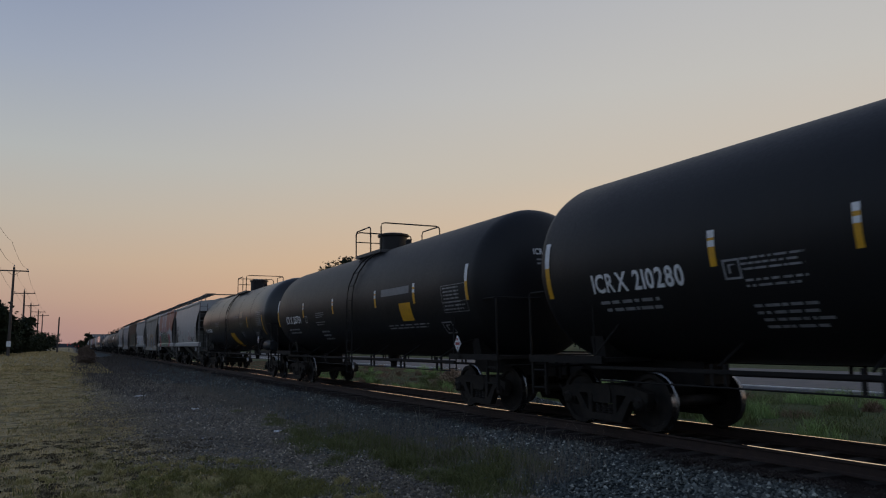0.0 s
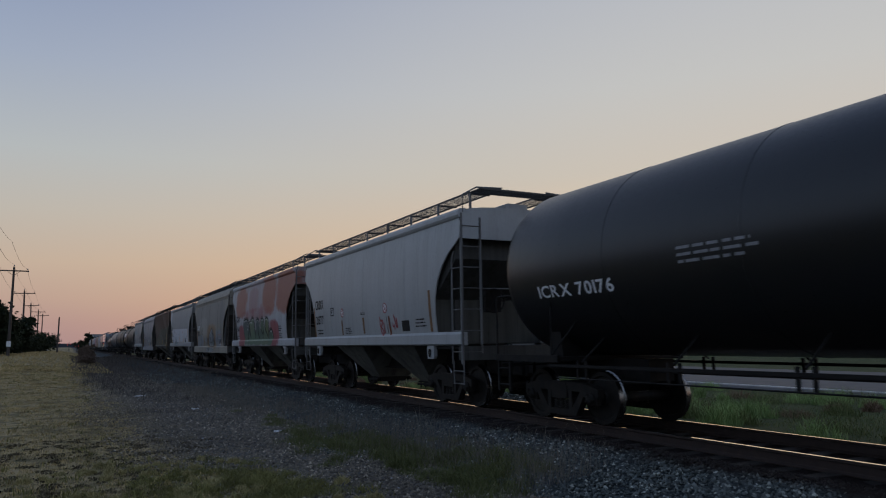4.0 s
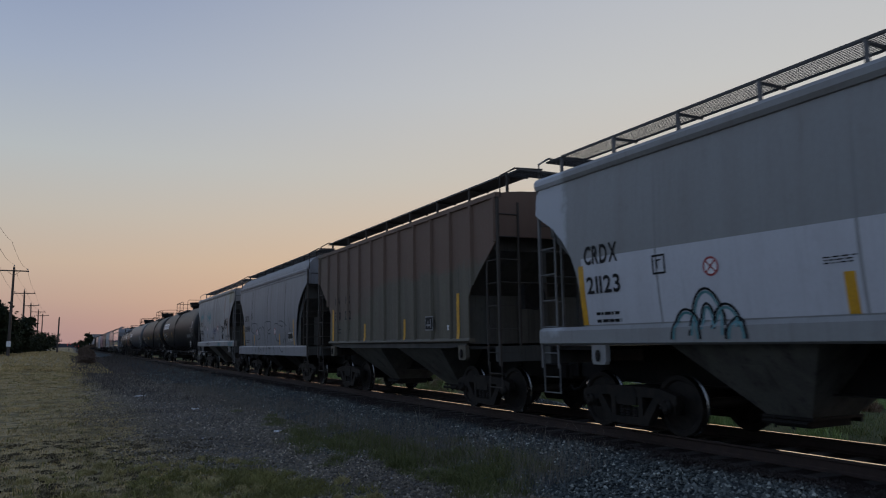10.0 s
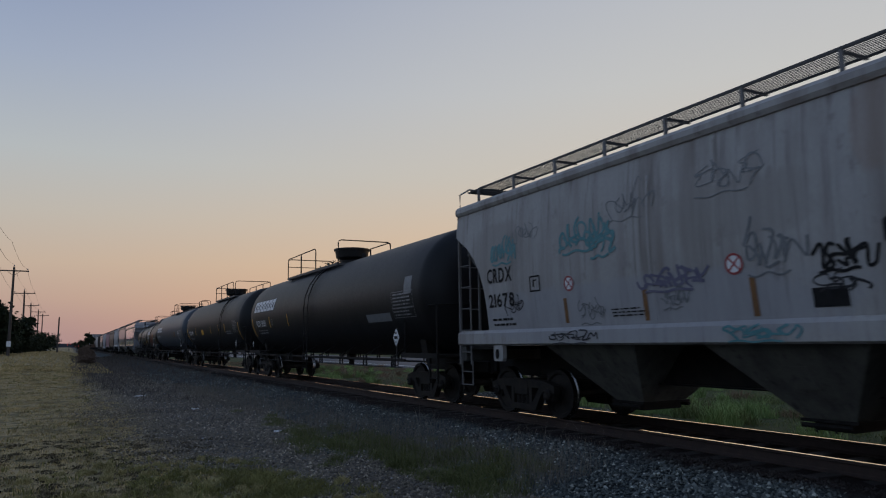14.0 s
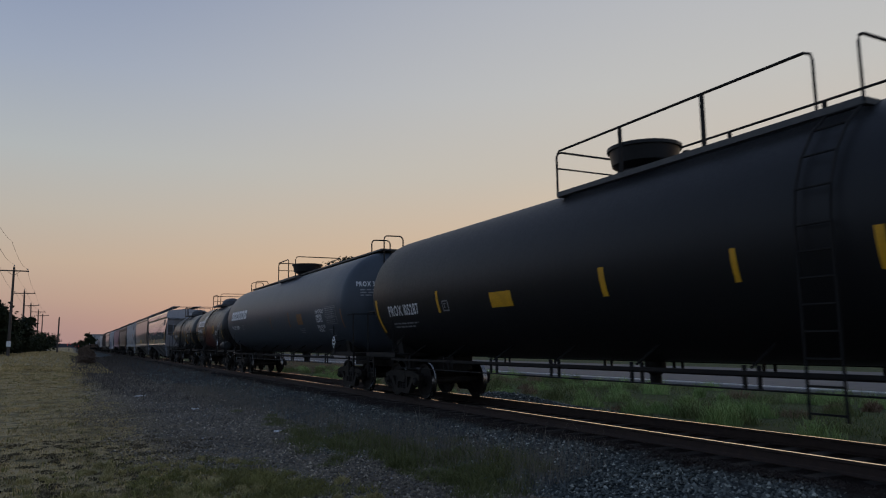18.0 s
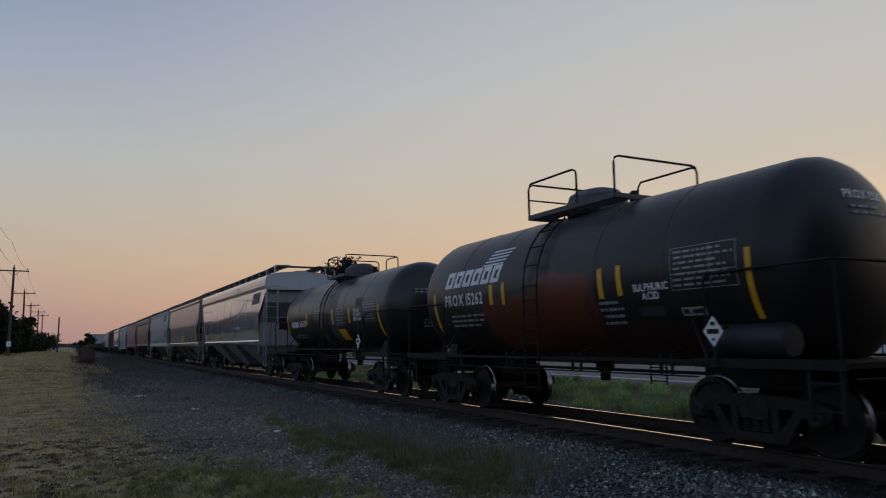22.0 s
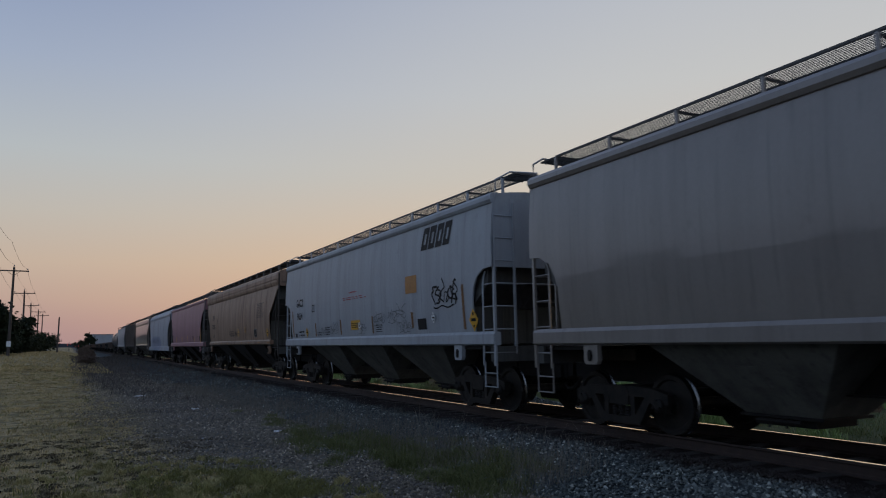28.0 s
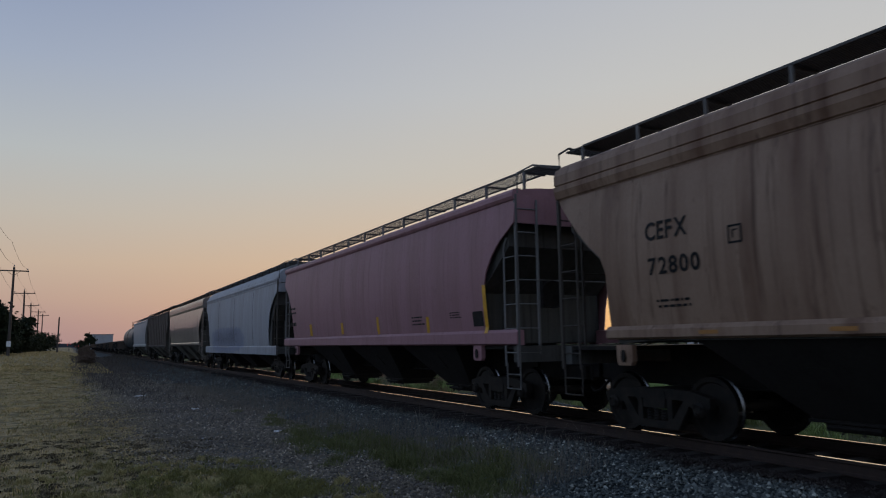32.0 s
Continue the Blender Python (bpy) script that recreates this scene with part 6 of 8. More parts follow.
LEAF = leaf_material("dusk_leaves", (0.020, 0.028, 0.012), (0.034, 0.042, 0.018))
PALE_LEAF = leaf_material("dry_pale_shrub", (0.25, 0.175, 0.13), (0.17, 0.12, 0.09))
BARK = plain("bark", (0.035, 0.028, 0.022), (0.06, 0.048, 0.038), 4.0, 0.9, 0.0, 0.6, 0.02, (5, 5, 0.7))


def tree(name, x, y, z, height, spread, label, leaf=LEAF, leaves=2600, seed=0, conifer=False, size=0.22, low=0.25):
    rng = np.random.default_rng(seed)
    top = empty(name, pose(x, y, z - 0.1))
    tagged(top, label, "tree" if height > 3 else "shrub", "trees by the line" if height > 3 else "")
    bm = bmesh.new()
    h = height * 0.8
    pts = [(0.1 * math.sin(k * 1.3 + seed), 0.1 * math.cos(k * 1.7 + seed), h * k / 6) for k in range(7)]
    for a, b, k in zip(pts, pts[1:], range(6)):
        tube(bm, [a, b], 0.035 * height * (1 - k / 7.5) * 0.5, 7)
    limbs = []
    for k in range(9):
        a = 2.4 * k + seed
        zz = height * (low + 0.06 * k)
        reach = spread * (0.75 if not conifer else 0.8 * (1 - zz / height))
        tip = (reach * math.cos(a), reach * math.sin(a), min(height * 0.95, zz + height * 0.18))
        limbs.append(tip)
        tube(bm, [(0, 0, zz), (tip[0] * 0.5, tip[1] * 0.5, zz + height * 0.07), tip], 0.012 * height * 0.5, 5)
    part("trunk", bm, BARK, top)
    # crown: clumps of leaves round the limbs' ends, ragged and with gaps
    if conifer:
        zz = height * (low * 0.6 + (1 - low * 0.6) * rng.random(leaves) ** 0.8)
        rad = spread * (1.02 - zz / height) * np.sqrt(rng.random(leaves)) * (0.75 + 0.35 * np.sin(zz * 3.1))
        ang = rng.uniform(0, 6.283, leaves)
        c = np.stack([rad * np.cos(ang), rad * np.sin(ang), zz - 0.25 * rad], -1)
    else:
        k = 26
        cen = np.stack([rng.normal(0, spread * 0.42, k), rng.normal(0, spread * 0.42, k), height * rng.uniform(low + 0.08, 0.9, k)], -1)
        cen[:9] = np.array(limbs)
        cen[:, :2] *= np.clip(1.25 - np.abs(cen[:, 2:3] / height - 0.5) * 1.2, 0.4, 1)
        pick = rng.integers(0, k, leaves)
        c = cen[pick] + rng.normal(0, 1, (leaves, 3)) * np.array([0.20, 0.20, 0.15]) * spread * rng.uniform(0.5, 1.2, (k, 1))[pick]
        c[:, 2] = np.clip(c[:, 2], 0.05 * height, height * 1.02)
    u = rng.normal(0, 1, (leaves, 3))
    u /= np.linalg.norm(u, axis=1, keepdims=True)
    w = np.cross(u, rng.normal(0, 1, (leaves, 3)))
    w /= np.linalg.norm(w, axis=1, keepdims=True)
    s = size * rng.uniform(0.5, 1.4, (leaves, 1))
    v = np.stack([c - u * s, c + w * s * 0.45, c + u * s, c - w * s * 0.45], 1).reshape(-1, 3)
    loops = np.arange(4 * leaves)
    ob = new("crown", numpy_mesh("crown", v, loops, 4, leaf))
    ob.parent = top
    return top


def at_bearing(px, dist):
    """A place dist metres off in the direction that lies px to the right of the lens axis, in tangents."""
    a = radians(27.542) + math.atan(px)
    return dist * math.sin(a), dist * math.cos(a)


def build_trees():
    # dark trees by the poles, and lower shrubs behind them
    for i, (x, y, h, s) in enumerate(((-9.8, 118, 7.6, 3.4), (-12.4, 126, 8.4, 4.0), (-15.5, 122, 8.2, 4.2), (-8.6, 131, 6.2, 3.0))):
        tree("roadside_tree", x, y, swell(x, y), h, s, "dark leafy tree beside the pole line", seed=i + 1, low=0.06, leaves=13000, size=0.28)
    for i, (x, y, h, s) in enumerate(((-9.6, 190, 5.0, 4.2), (-8.0, 215, 4.6, 4.0), (-6.8, 232, 5.2, 3.4), (-11.5, 205, 5.5, 4.4))):
        tree("far_tree", x, y, swell(x, y), h, s, "small dark tree at the field's far edge", seed=20 + i, low=0.05, leaves=3500, size=0.3)
    for i, (x, y, h, s) in enumerate(((1.35, 96, 2.2, 0.65), (1.95, 94, 2.5, 0.65), (1.7, 91, 1.3, 0.8))):
        tree("dry_shrub", x, y, 0.0, h, s, "pale dried shrub close to the track", PALE_LEAF, 6000, 40 + i, size=0.09, low=0.05)
    for i, (x, y, h, s) in enumerate(((5.5, 420, 5.5, 3.0), (9.0, 445, 10.0, 3.0))):
        tree("distant_tree", x, y, 0.0, h, s, "dark tree far down the line", seed=50 + i, leaves=1200, size=0.6, low=0.1)
    # low bushes on the verge beyond the track
    tree("dry_bush", 16.7, 31.0, -0.1, 0.9, 0.75, "dry tan bush on the verge beyond the track", leaf_material("dry_bush_leaves", (0.46, 0.32, 0.21), (0.36, 0.25, 0.165)), 4000, 82, size=0.06, low=0.05)
    # the belt behind the road
    rnd = random.Random(5)
    base = [tree("belt_tree", 0, 0, 0, 9.0, 3.8, "dark leafy tree of the belt beyond the road", seed=60, leaves=3400, size=0.3, low=0.1),
            tree("belt_tree", 0, 0, 0, 10.5, 3.2, "dark pointed tree of the belt beyond the road", seed=61, leaves=3400, size=0.28, conifer=True)]
    spots = []
    for i in range(24):
        px = 0.34 + 0.018 * i + rnd.uniform(-0.006, 0.006)
        spots.append((*at_bearing(px, rnd.uniform(118, 132)), rnd.uniform(0.85, 1.15) * (1.42 if px > 0.44 else 1.0)))
    for i in range(14):
        px = -0.10 + 0.032 * i
        spots.append((*at_bearing(px, rnd.uniform(150, 175)), rnd.uniform(0.55, 0.8)))
    x, y = at_bearing(-0.139, 118)
    tree("belt_tree", x, y, swell(x, y), 15.7, 4.4, "tall dark tree rising above the belt beyond the road", seed=67, leaves=9000, size=0.3, low=0.3)
    for i, (x, y, k) in enumerate(spots):
        b = base[1] if i % 3 == 1 else base[0]
        m = pose(x, y, swell(x, y) - 0.2, 0, 0, rnd.uniform(0, 360))
        t = copy_thing(b, m)
        t.scale = (k, k, k)
    for b in base:
        for o in (*b.children_recursive, b):
            bpy.data.objects.remove(o)


build_trees()


# ---- pole line ----
POLES = [(-7.2, 109.0), (-8.0, 154.0), (-8.7, 199.0), (-8.6, 234.0), (-8.45, 261.0)]


def build_poles():
    for k, (x, y) in enumerate(POLES):
        z = swell(x, y)
        p = empty("utility_pole", pose(x, y, z - 0.05, 0.4 * math.sin(k * 2.1), 1.0 * math.cos(k * 1.7) - 0.6, 0))
        tagged(p, "weathered timber utility pole with a crossarm", "utility pole", "utility poles in the field")
        bm = bmesh.new()
        top = ARM + 0.55 - z
        lathe(bm, [(0, 0), (0.19, 0), (0.165, top * 0.5), (0.125, top), (0, top)], "z", 12)
        part("pole", bm, M["pole"], p, smooth=True)
        bm = bmesh.new()
        a = ARM - z
        box(bm, -1.75, 1.75, -0.2, -0.1, a - 0.08, a + 0.08)
        arm = part("crossarm", bm, M["pole"], p)
        for s in (-1, 1):
            bm = bmesh.new()
            tube(bm, [(s * 0.75, -0.16, a - 0.06), (0, -0.16, a - 0.65)], 0.025, 5)
            part("brace", bm, M["pole"], arm)
        for s in (-1.6, 1.6, 0.0):
            bm = bmesh.new()
            zz = a + 0.08 if s else top
            lathe(bm, [(0, zz), (0.03, zz), (0.03, zz + 0.12), (0.07, zz + 0.14), (0.07, zz + 0.2), (0.04, zz + 0.26), (0, zz + 0.28)], "z", 8, (s, -0.15 if s else 0, 0))
            part("insulator", bm, M["panel"], arm)
        if k == 0:
            bm = bmesh.new()
            box(bm, -0.25, 0.25, -0.3, -0.2, 1.3, 2.0)
            part("sign_plate", bm, M["letter_white"], p, "small white plate")
        if k == 1:
            bm = bmesh.new()
            tube(bm, [(0.16, -0.1, 0), (0.15, -0.1, 6.0)], 0.05, 6)
            part("conduit", bm, M["panel"], p)
    # wires, sagging from pole to pole, and on past the camera
    ends = [(POLES[0][0], POLES[0][1] - 28 * k) for k in range(4, 0, -1)] + POLES
    for a, b in zip(ends, ends[1:]):
        for s in (-1.6, 1.6, 0.0):
            bm = bmesh.new()
            pts = []
            for i in range(13):
                t = i / 12
                zt = ARM + (0.25 if s else 0.85)
                pts.append((a[0] + (b[0] - a[0]) * t + s, a[1] + (b[1] - a[1]) * t - 0.15, zt - 3.0 * t * (1 - t) * 0.75))
            tube(bm, pts, 0.014, 4)
            w = part("overhead_wire", bm, M["wire"], None, "thin dark overhead wire strung between poles")
            tagged(w, category="wire", group="overhead wires")
    bm = bmesh.new()
    lathe(bm, [(0, 0), (0.17, 0), (0.13, 7.6), (0, 7.6)], "z", 12)
    post = part("bare_pole", bm, M["pole"], None, "bare timber pole without a crossarm", True, pose(-2.5, 172, swell(-2.5, 172) - 0.1, 0, 0.5, 0))
    tagged(post, category="pole")


ARM = 12.15
build_poles()


# ---- houses beyond the road, far sheds and signals ----
def house(x, y, turn, w, d, wall_h, roof_h, label, windows, wall_col, roof_mat):
    h = empty("house", pose(x, y, swell(x, y) - 0.15, 0, 0, turn))
    tagged(h, label, "house", "buildings beyond the road")
    bm = bmesh.new()
    prism(bm, [(-d / 2, 0), (d / 2, 0), (d / 2, wall_h), (0, wall_h + roof_h), (-d / 2, wall_h)], -w / 2, w / 2, "x")
    bmesh.ops.recalc_face_normals(bm, faces=bm.faces[:])
    wall = part("wall", bm, wall_col, h)
    for s in (-1, 1):
        bm = bmesh.new()
        o = 0.35
        k = roof_h / (d / 2)
        prism(bm, [(s * 0.0, wall_h + roof_h + 0.02), (s * (d / 2 + o), wall_h - o * k + 0.02), (s * (d / 2 + o), wall_h - o * k + 0.14), (s * 0.0, wall_h + roof_h + 0.14)], -w / 2 - 0.3, w / 2 + 0.3, "x")
        bmesh.ops.recalc_face_normals(bm, faces=bm.faces[:])
        part("roof", bm, roof_mat, h)
    for kx, kz, kw, kh in windows:
        bm = bmesh.new()
        box(bm, kx - kw / 2 - 0.08, kx + kw / 2 + 0.08, -d / 2 - 0.05, -d / 2 - 0.01, kz - 0.08, kz + kh + 0.08)
        fr = part("window", bm, M["letter_white"], wall)
        for s in (-1, 1):
            bm = bmesh.new()
            box(bm, kx + s * kw / 4 - kw / 4 + 0.03, kx + s * kw / 4 + kw / 4 - 0.03, -d / 2 - 0.07, -d / 2 - 0.052, kz, kz + kh)
            part("pane", bm, GLASS, wall)
    return h


GLASS, _n, _l, _b = tree_of("dark_window_glass")
_b.inputs["Base Color"].default_value, _b.inputs["Roughness"].default_value = (0.015, 0.018, 0.022, 1), 0.08
SIDING = plain("white_siding", (0.62, 0.62, 0.64), (0.5, 0.5, 0.52), 1.2, 0.6, 0.0, 0.2, 0.01, (0.3, 0.3, 12))
SHINGLE = plain("pale_roof", (0.45, 0.45, 0.47), (0.36, 0.36, 0.38), 1.5, 0.7)
SHINGLE2 = plain("dark_roof", (0.10, 0.10, 0.105), (0.07, 0.07, 0.075), 1.5, 0.8)


def build_houses():
    win = [(-2.2, 1.1, 1.2, 1.1), (1.5, 1.1, 1.6, 1.1)]
    x, y = at_bearing(0.385, 108)
    house(x, y, -49, 8.6, 6.0, 2.7, 1.6, "white clapboard house with dark windows", win, SIDING, SHINGLE)
    x, y = at_bearing(0.452, 112)
    house(x, y, 38, 7.0, 4.4, 2.7, 1.5, "narrow white house with its gable to the road", [(0, 1.0, 1.0, 1.1)], SIDING, SHINGLE)
    x, y = at_bearing(0.55, 110)
    house(x, y, -58, 9.4, 5.0, 1.9, 0.9, "long low white house with a pale roof", win, SIDING, SHINGLE)
    x, y = at_bearing(0.62, 104)
    house(x, y, -60, 6.0, 3.4, 2.4, 0.4, "white mobile home standing low on its lot", [(0, 1.1, 1.6, 1.1)], SIDING, SHINGLE)
    x, y = at_bearing(0.09, 140)
    house(x, y, -32, 10.0, 6.0, 2.4, 1.2, "grey shed beyond the road", [(0, 1.0, 1.4, 1.0)], M["dull"], SHINGLE2)
    # a tall grey warehouse where the line runs out of sight
    w = empty("warehouse", pose(17.0, 505, 0.0))
    tagged(w, "tall grey flat-roofed warehouse far down the line", "warehouse")
    bm = bmesh.new()
    box(bm, -6.4, 6.4, -9, 9, -0.5, 9.4)
    part("wall", bm, M["pale"], w)
    bm = bmesh.new()
    box(bm, -6.7, 6.7, -9.3, 9.3, 9.4, 9.75)
    part("roof", bm, M["dull"], w)
    for k in (-4.2, 0.0, 4.2):
        bm = bmesh.new()
        box(bm, k - 1.4, k + 1.4, -9.08, -9.004, 0.0, 3.4)
        part("loading_door", bm, M["dull"], w)
    # a pale shed and a low bluish ridge far down the field
    house(-13.5, 300, 0, 12.0, 5.0, 2.2, 0.7, "low pale shed at the far end of the field", [(0, 0.9, 1.2, 0.8)], SIDING, SHINGLE)
    bm = bmesh.new()
    k = 60
    out = [(-900 + 40 * i, 16 + 9 * noise.noise((i * 0.3, 0, 0)) + 4 * noise.noise((i * 1.1, 0, 3))) for i in range(k)]
    prism(bm, [(-900, -5)] + out + [(out[-1][0], -5)], 2900, 3000, "y")
    bmesh.ops.recalc_face_normals(bm, faces=bm.faces[:])
    ridge = part("backdrop_ridge", bm, plain("hazy_ridge", (0.05, 0.06, 0.085), (0.06, 0.07, 0.09), 0.02, 1.0), None, "low bluish wooded ridge on the horizon")
    tagged(ridge, kind="structure", category="backdrop")
    # fence along the house lots
    for i in range(26):
        px = 0.33 + 0.014 * i
        x, y = at_bearing(px, 92)
        bm = bmesh.new()
        box(bm, -0.06, 0.06, -0.06, 0.06, 0, 1.3)
        bmesh.ops.bevel(bm, geom=bm.edges[:], offset=0.012, segments=1, affect="EDGES")
        o = part("fence_post", bm, M["pole"], None, "short dark timber fence post by the lots", at=pose(x, y, swell(x, y) - 0.1))
        tagged(o, category="fence post", group="fence posts beyond the road")


build_houses()


def glow(name, col, strength):
    m, n, l, b = tree_of(name)
    b.inputs["Base Color"].default_value = (*col, 1)
    b.inputs["Emission Color"].default_value, b.inputs["Emission Strength"].default_value = (*col, 1), strength
    return m


def build_signals():
    red = glow("red_signal_lamp", (1.0, 0.10, 0.09), 0.9)
    for x, y in ((-0.6, 330.0), (2.4, 352.0)):
        s = empty("crossing_signal", pose(x, y, swell(x, y)))
        tagged(s, "level crossing signal mast with lit red lamps", "crossing signal", "level crossing signals")
        bm = bmesh.new()
        lathe(bm, [(0, 0), (0.12, 0), (0.08, 3.6), (0, 3.6)], "z", 10)
        part("mast", bm, M["panel2"], s)
        bm = bmesh.new()
        box(bm, -0.75, 0.75, -0.05, 0.05, 2.35, 2.45)
        part("lamp_arm", bm, M["panel2"], s)
        for k in (-0.6, 0.6):
            bm = bmesh.new()
            lathe(bm, [(0, -0.16), (0.28, -0.14), (0.28, 0.1), (0, 0.12)], "y", 14, (k, -0.1, 2.4))
            hood = part("lamp_housing", bm, M["panel2"], s)
            bm = bmesh.new()
            lathe(bm, [(0, -0.19), (0.15, -0.165), (0, -0.162)], "y", 14, (k, -0.1, 2.4))
            part("red_lens", bm, red, hood, "glowing red lens")


build_signals()


def build_near_woods():
    """The belt of woods across the field on the near side, which the glossy cars mirror."""
    rng = np.random.default_rng(77)
    k = 2000
    cy = rng.uniform(-170, 820, k)
    cx = -52 + rng.normal(0, 4, k) + 6 * np.sin(cy * 0.045)
    top = 5.5 + 2.6 * np.sin(cy * 0.11) + 1.8 * np.sin(cy * 0.041 + 1) + rng.normal(0, 0.9, k)
    n = 26
    c = np.repeat(np.stack([cx, cy, top * rng.random(k) ** 0.6], -1), n, 0) + rng.normal(0, 1, (k * n, 3)) * np.array([1.6, 1.6, 0.9])
    u, v = rng.normal(0, 0.55, (k * n, 3)), rng.normal(0, 0.55, (k * n, 3))
    vv = np.stack([c - u, c + v, c + u, c - v], 1).reshape(-1, 3)
    vv[:, 2] = np.maximum(vv[:, 2], 0.0)
    ob = new("woods", numpy_mesh("woods", vv, np.arange(len(vv)), 4, LEAF))
    tagged(ob, "dark belt of woods across the field", "woods", kind="stuff")


build_near_woods()


BROWN_PATCH, PINK_HAZE, RED_HAZE = (0.31, 0.115, 0.075), (0.30, 0.17, 0.165), (0.26, 0.04, 0.05)
M["patched"] = sprayed("white_paint_with_brown_patches", (0.43, 0.43, 0.44), [
    (0.2, 3.5, 4.4, 0.9, PINK_HAZE, 0.45), (3.6, 3.5, 1.25, 0.75, BROWN_PATCH, 0.85), (1.0, 3.5, 0.95, 0.6, PINK_HAZE, 0.7), (-1.95, 3.6, 1.2, 0.85, BROWN_PATCH, 0.95), (-4.6, 3.65, 1.4, 0.95, BROWN_PATCH, 0.95),
    (3.45, 1.8, 0.7, 0.6, RED_HAZE, 0.9), (-2.75, 1.9, 0.8, 0.6, RED_HAZE, 0.9), (0.4, 2.85, 3.0, 0.25, RED_HAZE, 0.3), (2.2, 2.6, 0.3, 0.4, RED_HAZE, 0.35), (1.0, 2.7, 0.3, 0.45, RED_HAZE, 0.35), (-0.6, 2.8, 0.35, 0.45, RED_HAZE, 0.35)])
M["two_tone"] = sprayed("two_tone_white_paint", (0.29, 0.29, 0.285), [(5.6, 3.2, 0.55, 1.6, (0.5, 0.51, 0.54), 0.8)], 0.5, 0.25)
M["rusty_black"] = sprayed("black_paint_with_rust_red_belly", (0.012, 0.0115, 0.012), [(0.3, 1.75, 1.75, 0.62, (0.115, 0.027, 0.015), 0.95), (-0.5, 2.3, 0.9, 0.35, (0.13, 0.03, 0.017), 0.9), (1.5, 2.05, 0.7, 0.25, (0.10, 0.025, 0.015), 0.8), (-1.8, 1.3, 2.2, 0.4, (0.05, 0.015, 0.011), 0.7)], 0.3, 0.4, (0.04, 0.03, 0.027))
M["tagged_white"] = sprayed("stained_white_paint", (0.40, 0.385, 0.37), [(-3.4, 3.7, 0.3, 0.5, (0.28, 0.17, 0.11), 0.3), (1.0, 1.9, 4.0, 0.5, (0.34, 0.34, 0.36), 0.6), (-5.0, 4.0, 0.7, 0.35, (0.25, 0.22, 0.1), 0.5), (4.2, 3.2, 0.9, 0.6, (0.26, 0.24, 0.22), 0.5), (-1.5, 3.1, 1.2, 0.4, (0.28, 0.26, 0.24), 0.5)], 0.5, 0.8)
M["cloudy_grey"] = sprayed("grey_paint_with_faded_scrawl", (0.288, 0.264, 0.215), [(0.0, 3.3, 6.0, 0.7, (0.20, 0.19, 0.185), 0.5), (-4.0, 3.0, 0.5, 1.0, (0.15, 0.145, 0.14), 0.5), (2.0, 2.6, 1.5, 0.6, (0.31, 0.29, 0.27), 0.5), (-0.9, 1.9, 1.6, 0.8, (0.24, 0.13, 0.055), 0.75), (3.6, 1.75, 1.5, 0.4, (0.2, 0.22, 0.25), 0.6), (-3.2, 1.85, 1.0, 0.5, (0.19, 0.22, 0.26), 0.6)], 0.55, 0.75)
M["rust_brown"] = sprayed("brown_paint_rusted_above", (0.15, 0.133, 0.098), [(-1.5, 3.9, 6.5, 0.9, (0.17, 0.10, 0.072), 0.8), (3.5, 3.4, 3.0, 1.2, (0.15, 0.10, 0.076), 0.7)], 0.55, 0.5, (0.05, 0.04, 0.033))
M["blue_scrawl"] = sprayed("pale_paint_with_blue_spray", (0.36, 0.38, 0.42), [(2.0, 1.7, 4.5, 0.7, (0.17, 0.20, 0.30), 0.7)], 0.5, 0.4)

# ---- the train, front to rear ----
A = tank_car("tank_car", -6.4, 11.9, M["black"], "black tank car with white reporting marks and amber stripes")[0]
B = tank_car("tank_car", 11.9, 30.17, M["black"], "black tank car with amber placard panel and red hazard placard")[0]
C = tank_car("tank_car", 30.17, 48.86, M["gloss_black"], "worn charcoal tank car with yellow patch on its belly", r=1.62, zc=2.80, reservoir=True, seams=True, ladder_y=0.0)[0]
D = hopper("covered_hopper", 48.86, 61.8, M["white"], "white two-bay covered hopper with small red graffiti")[0]
E = hopper("covered_hopper", 61.8, 74.85, M["patched"], "white hopper with brown patches and green bubble graffiti")[0]
F = hopper("covered_hopper", 74.85, 87.78, M["cloudy_grey"], "dull grey hopper with deep side sill and face graffiti", "deep")[0]
G = hopper("covered_hopper", 87.78, 101.05, M["two_tone"], "two-tone grey and white two-bay covered hopper")[0]
H = hopper("covered_hopper", 101.05, 114.05, M["rust_brown"], "dark brown covered hopper with ribbed sides and yellow stripes", "ribbed")[0]
I = hopper("covered_hopper", 114.05, 126.85, M["grey"], "grey hopper with deep side sill and outlined graffiti", "deep")[0]
J = hopper("covered_hopper", 126.85, 139.95, M["tagged_white"], "white two-bay covered hopper covered with tags")[0]
K = tank_car("tank_car", 139.95, 160.55, M["black"], "long black tank car with white wordmark", inset=0.55, platform=(-1.3, 5.1), dome_style="pressure", ladder_y=0.0)[0]
L = tank_car("tank_car", 160.55, 181.43, M["black"], "long black pressure tank car with white placards", inset=0.78, platform=(-4.6, 1.3), dome_style="pressure", hoop=0.9, ladder_y=-4.35)[0]
MM = tank_car("tank_car", 181.43, 202.06, M["slate"], "long blue-grey pressure tank car with white wordmark", zc=2.73, platform=(-1.6, 1.1), ladder_y=None, dome_style="pressure", end_loops=True)[0]
N = tank_car("tank_car", 201.94, 214.55, M["rusty_black"], "short black acid tank car with rust-red belly stains", r=1.45, zc=2.47, hand=1.0, half_truck=4.17, platform=(-1.6, 0.95), dome_style="sloped", ladder_y=0.2, inset=1.0, reservoir=True, seams=True)[0]
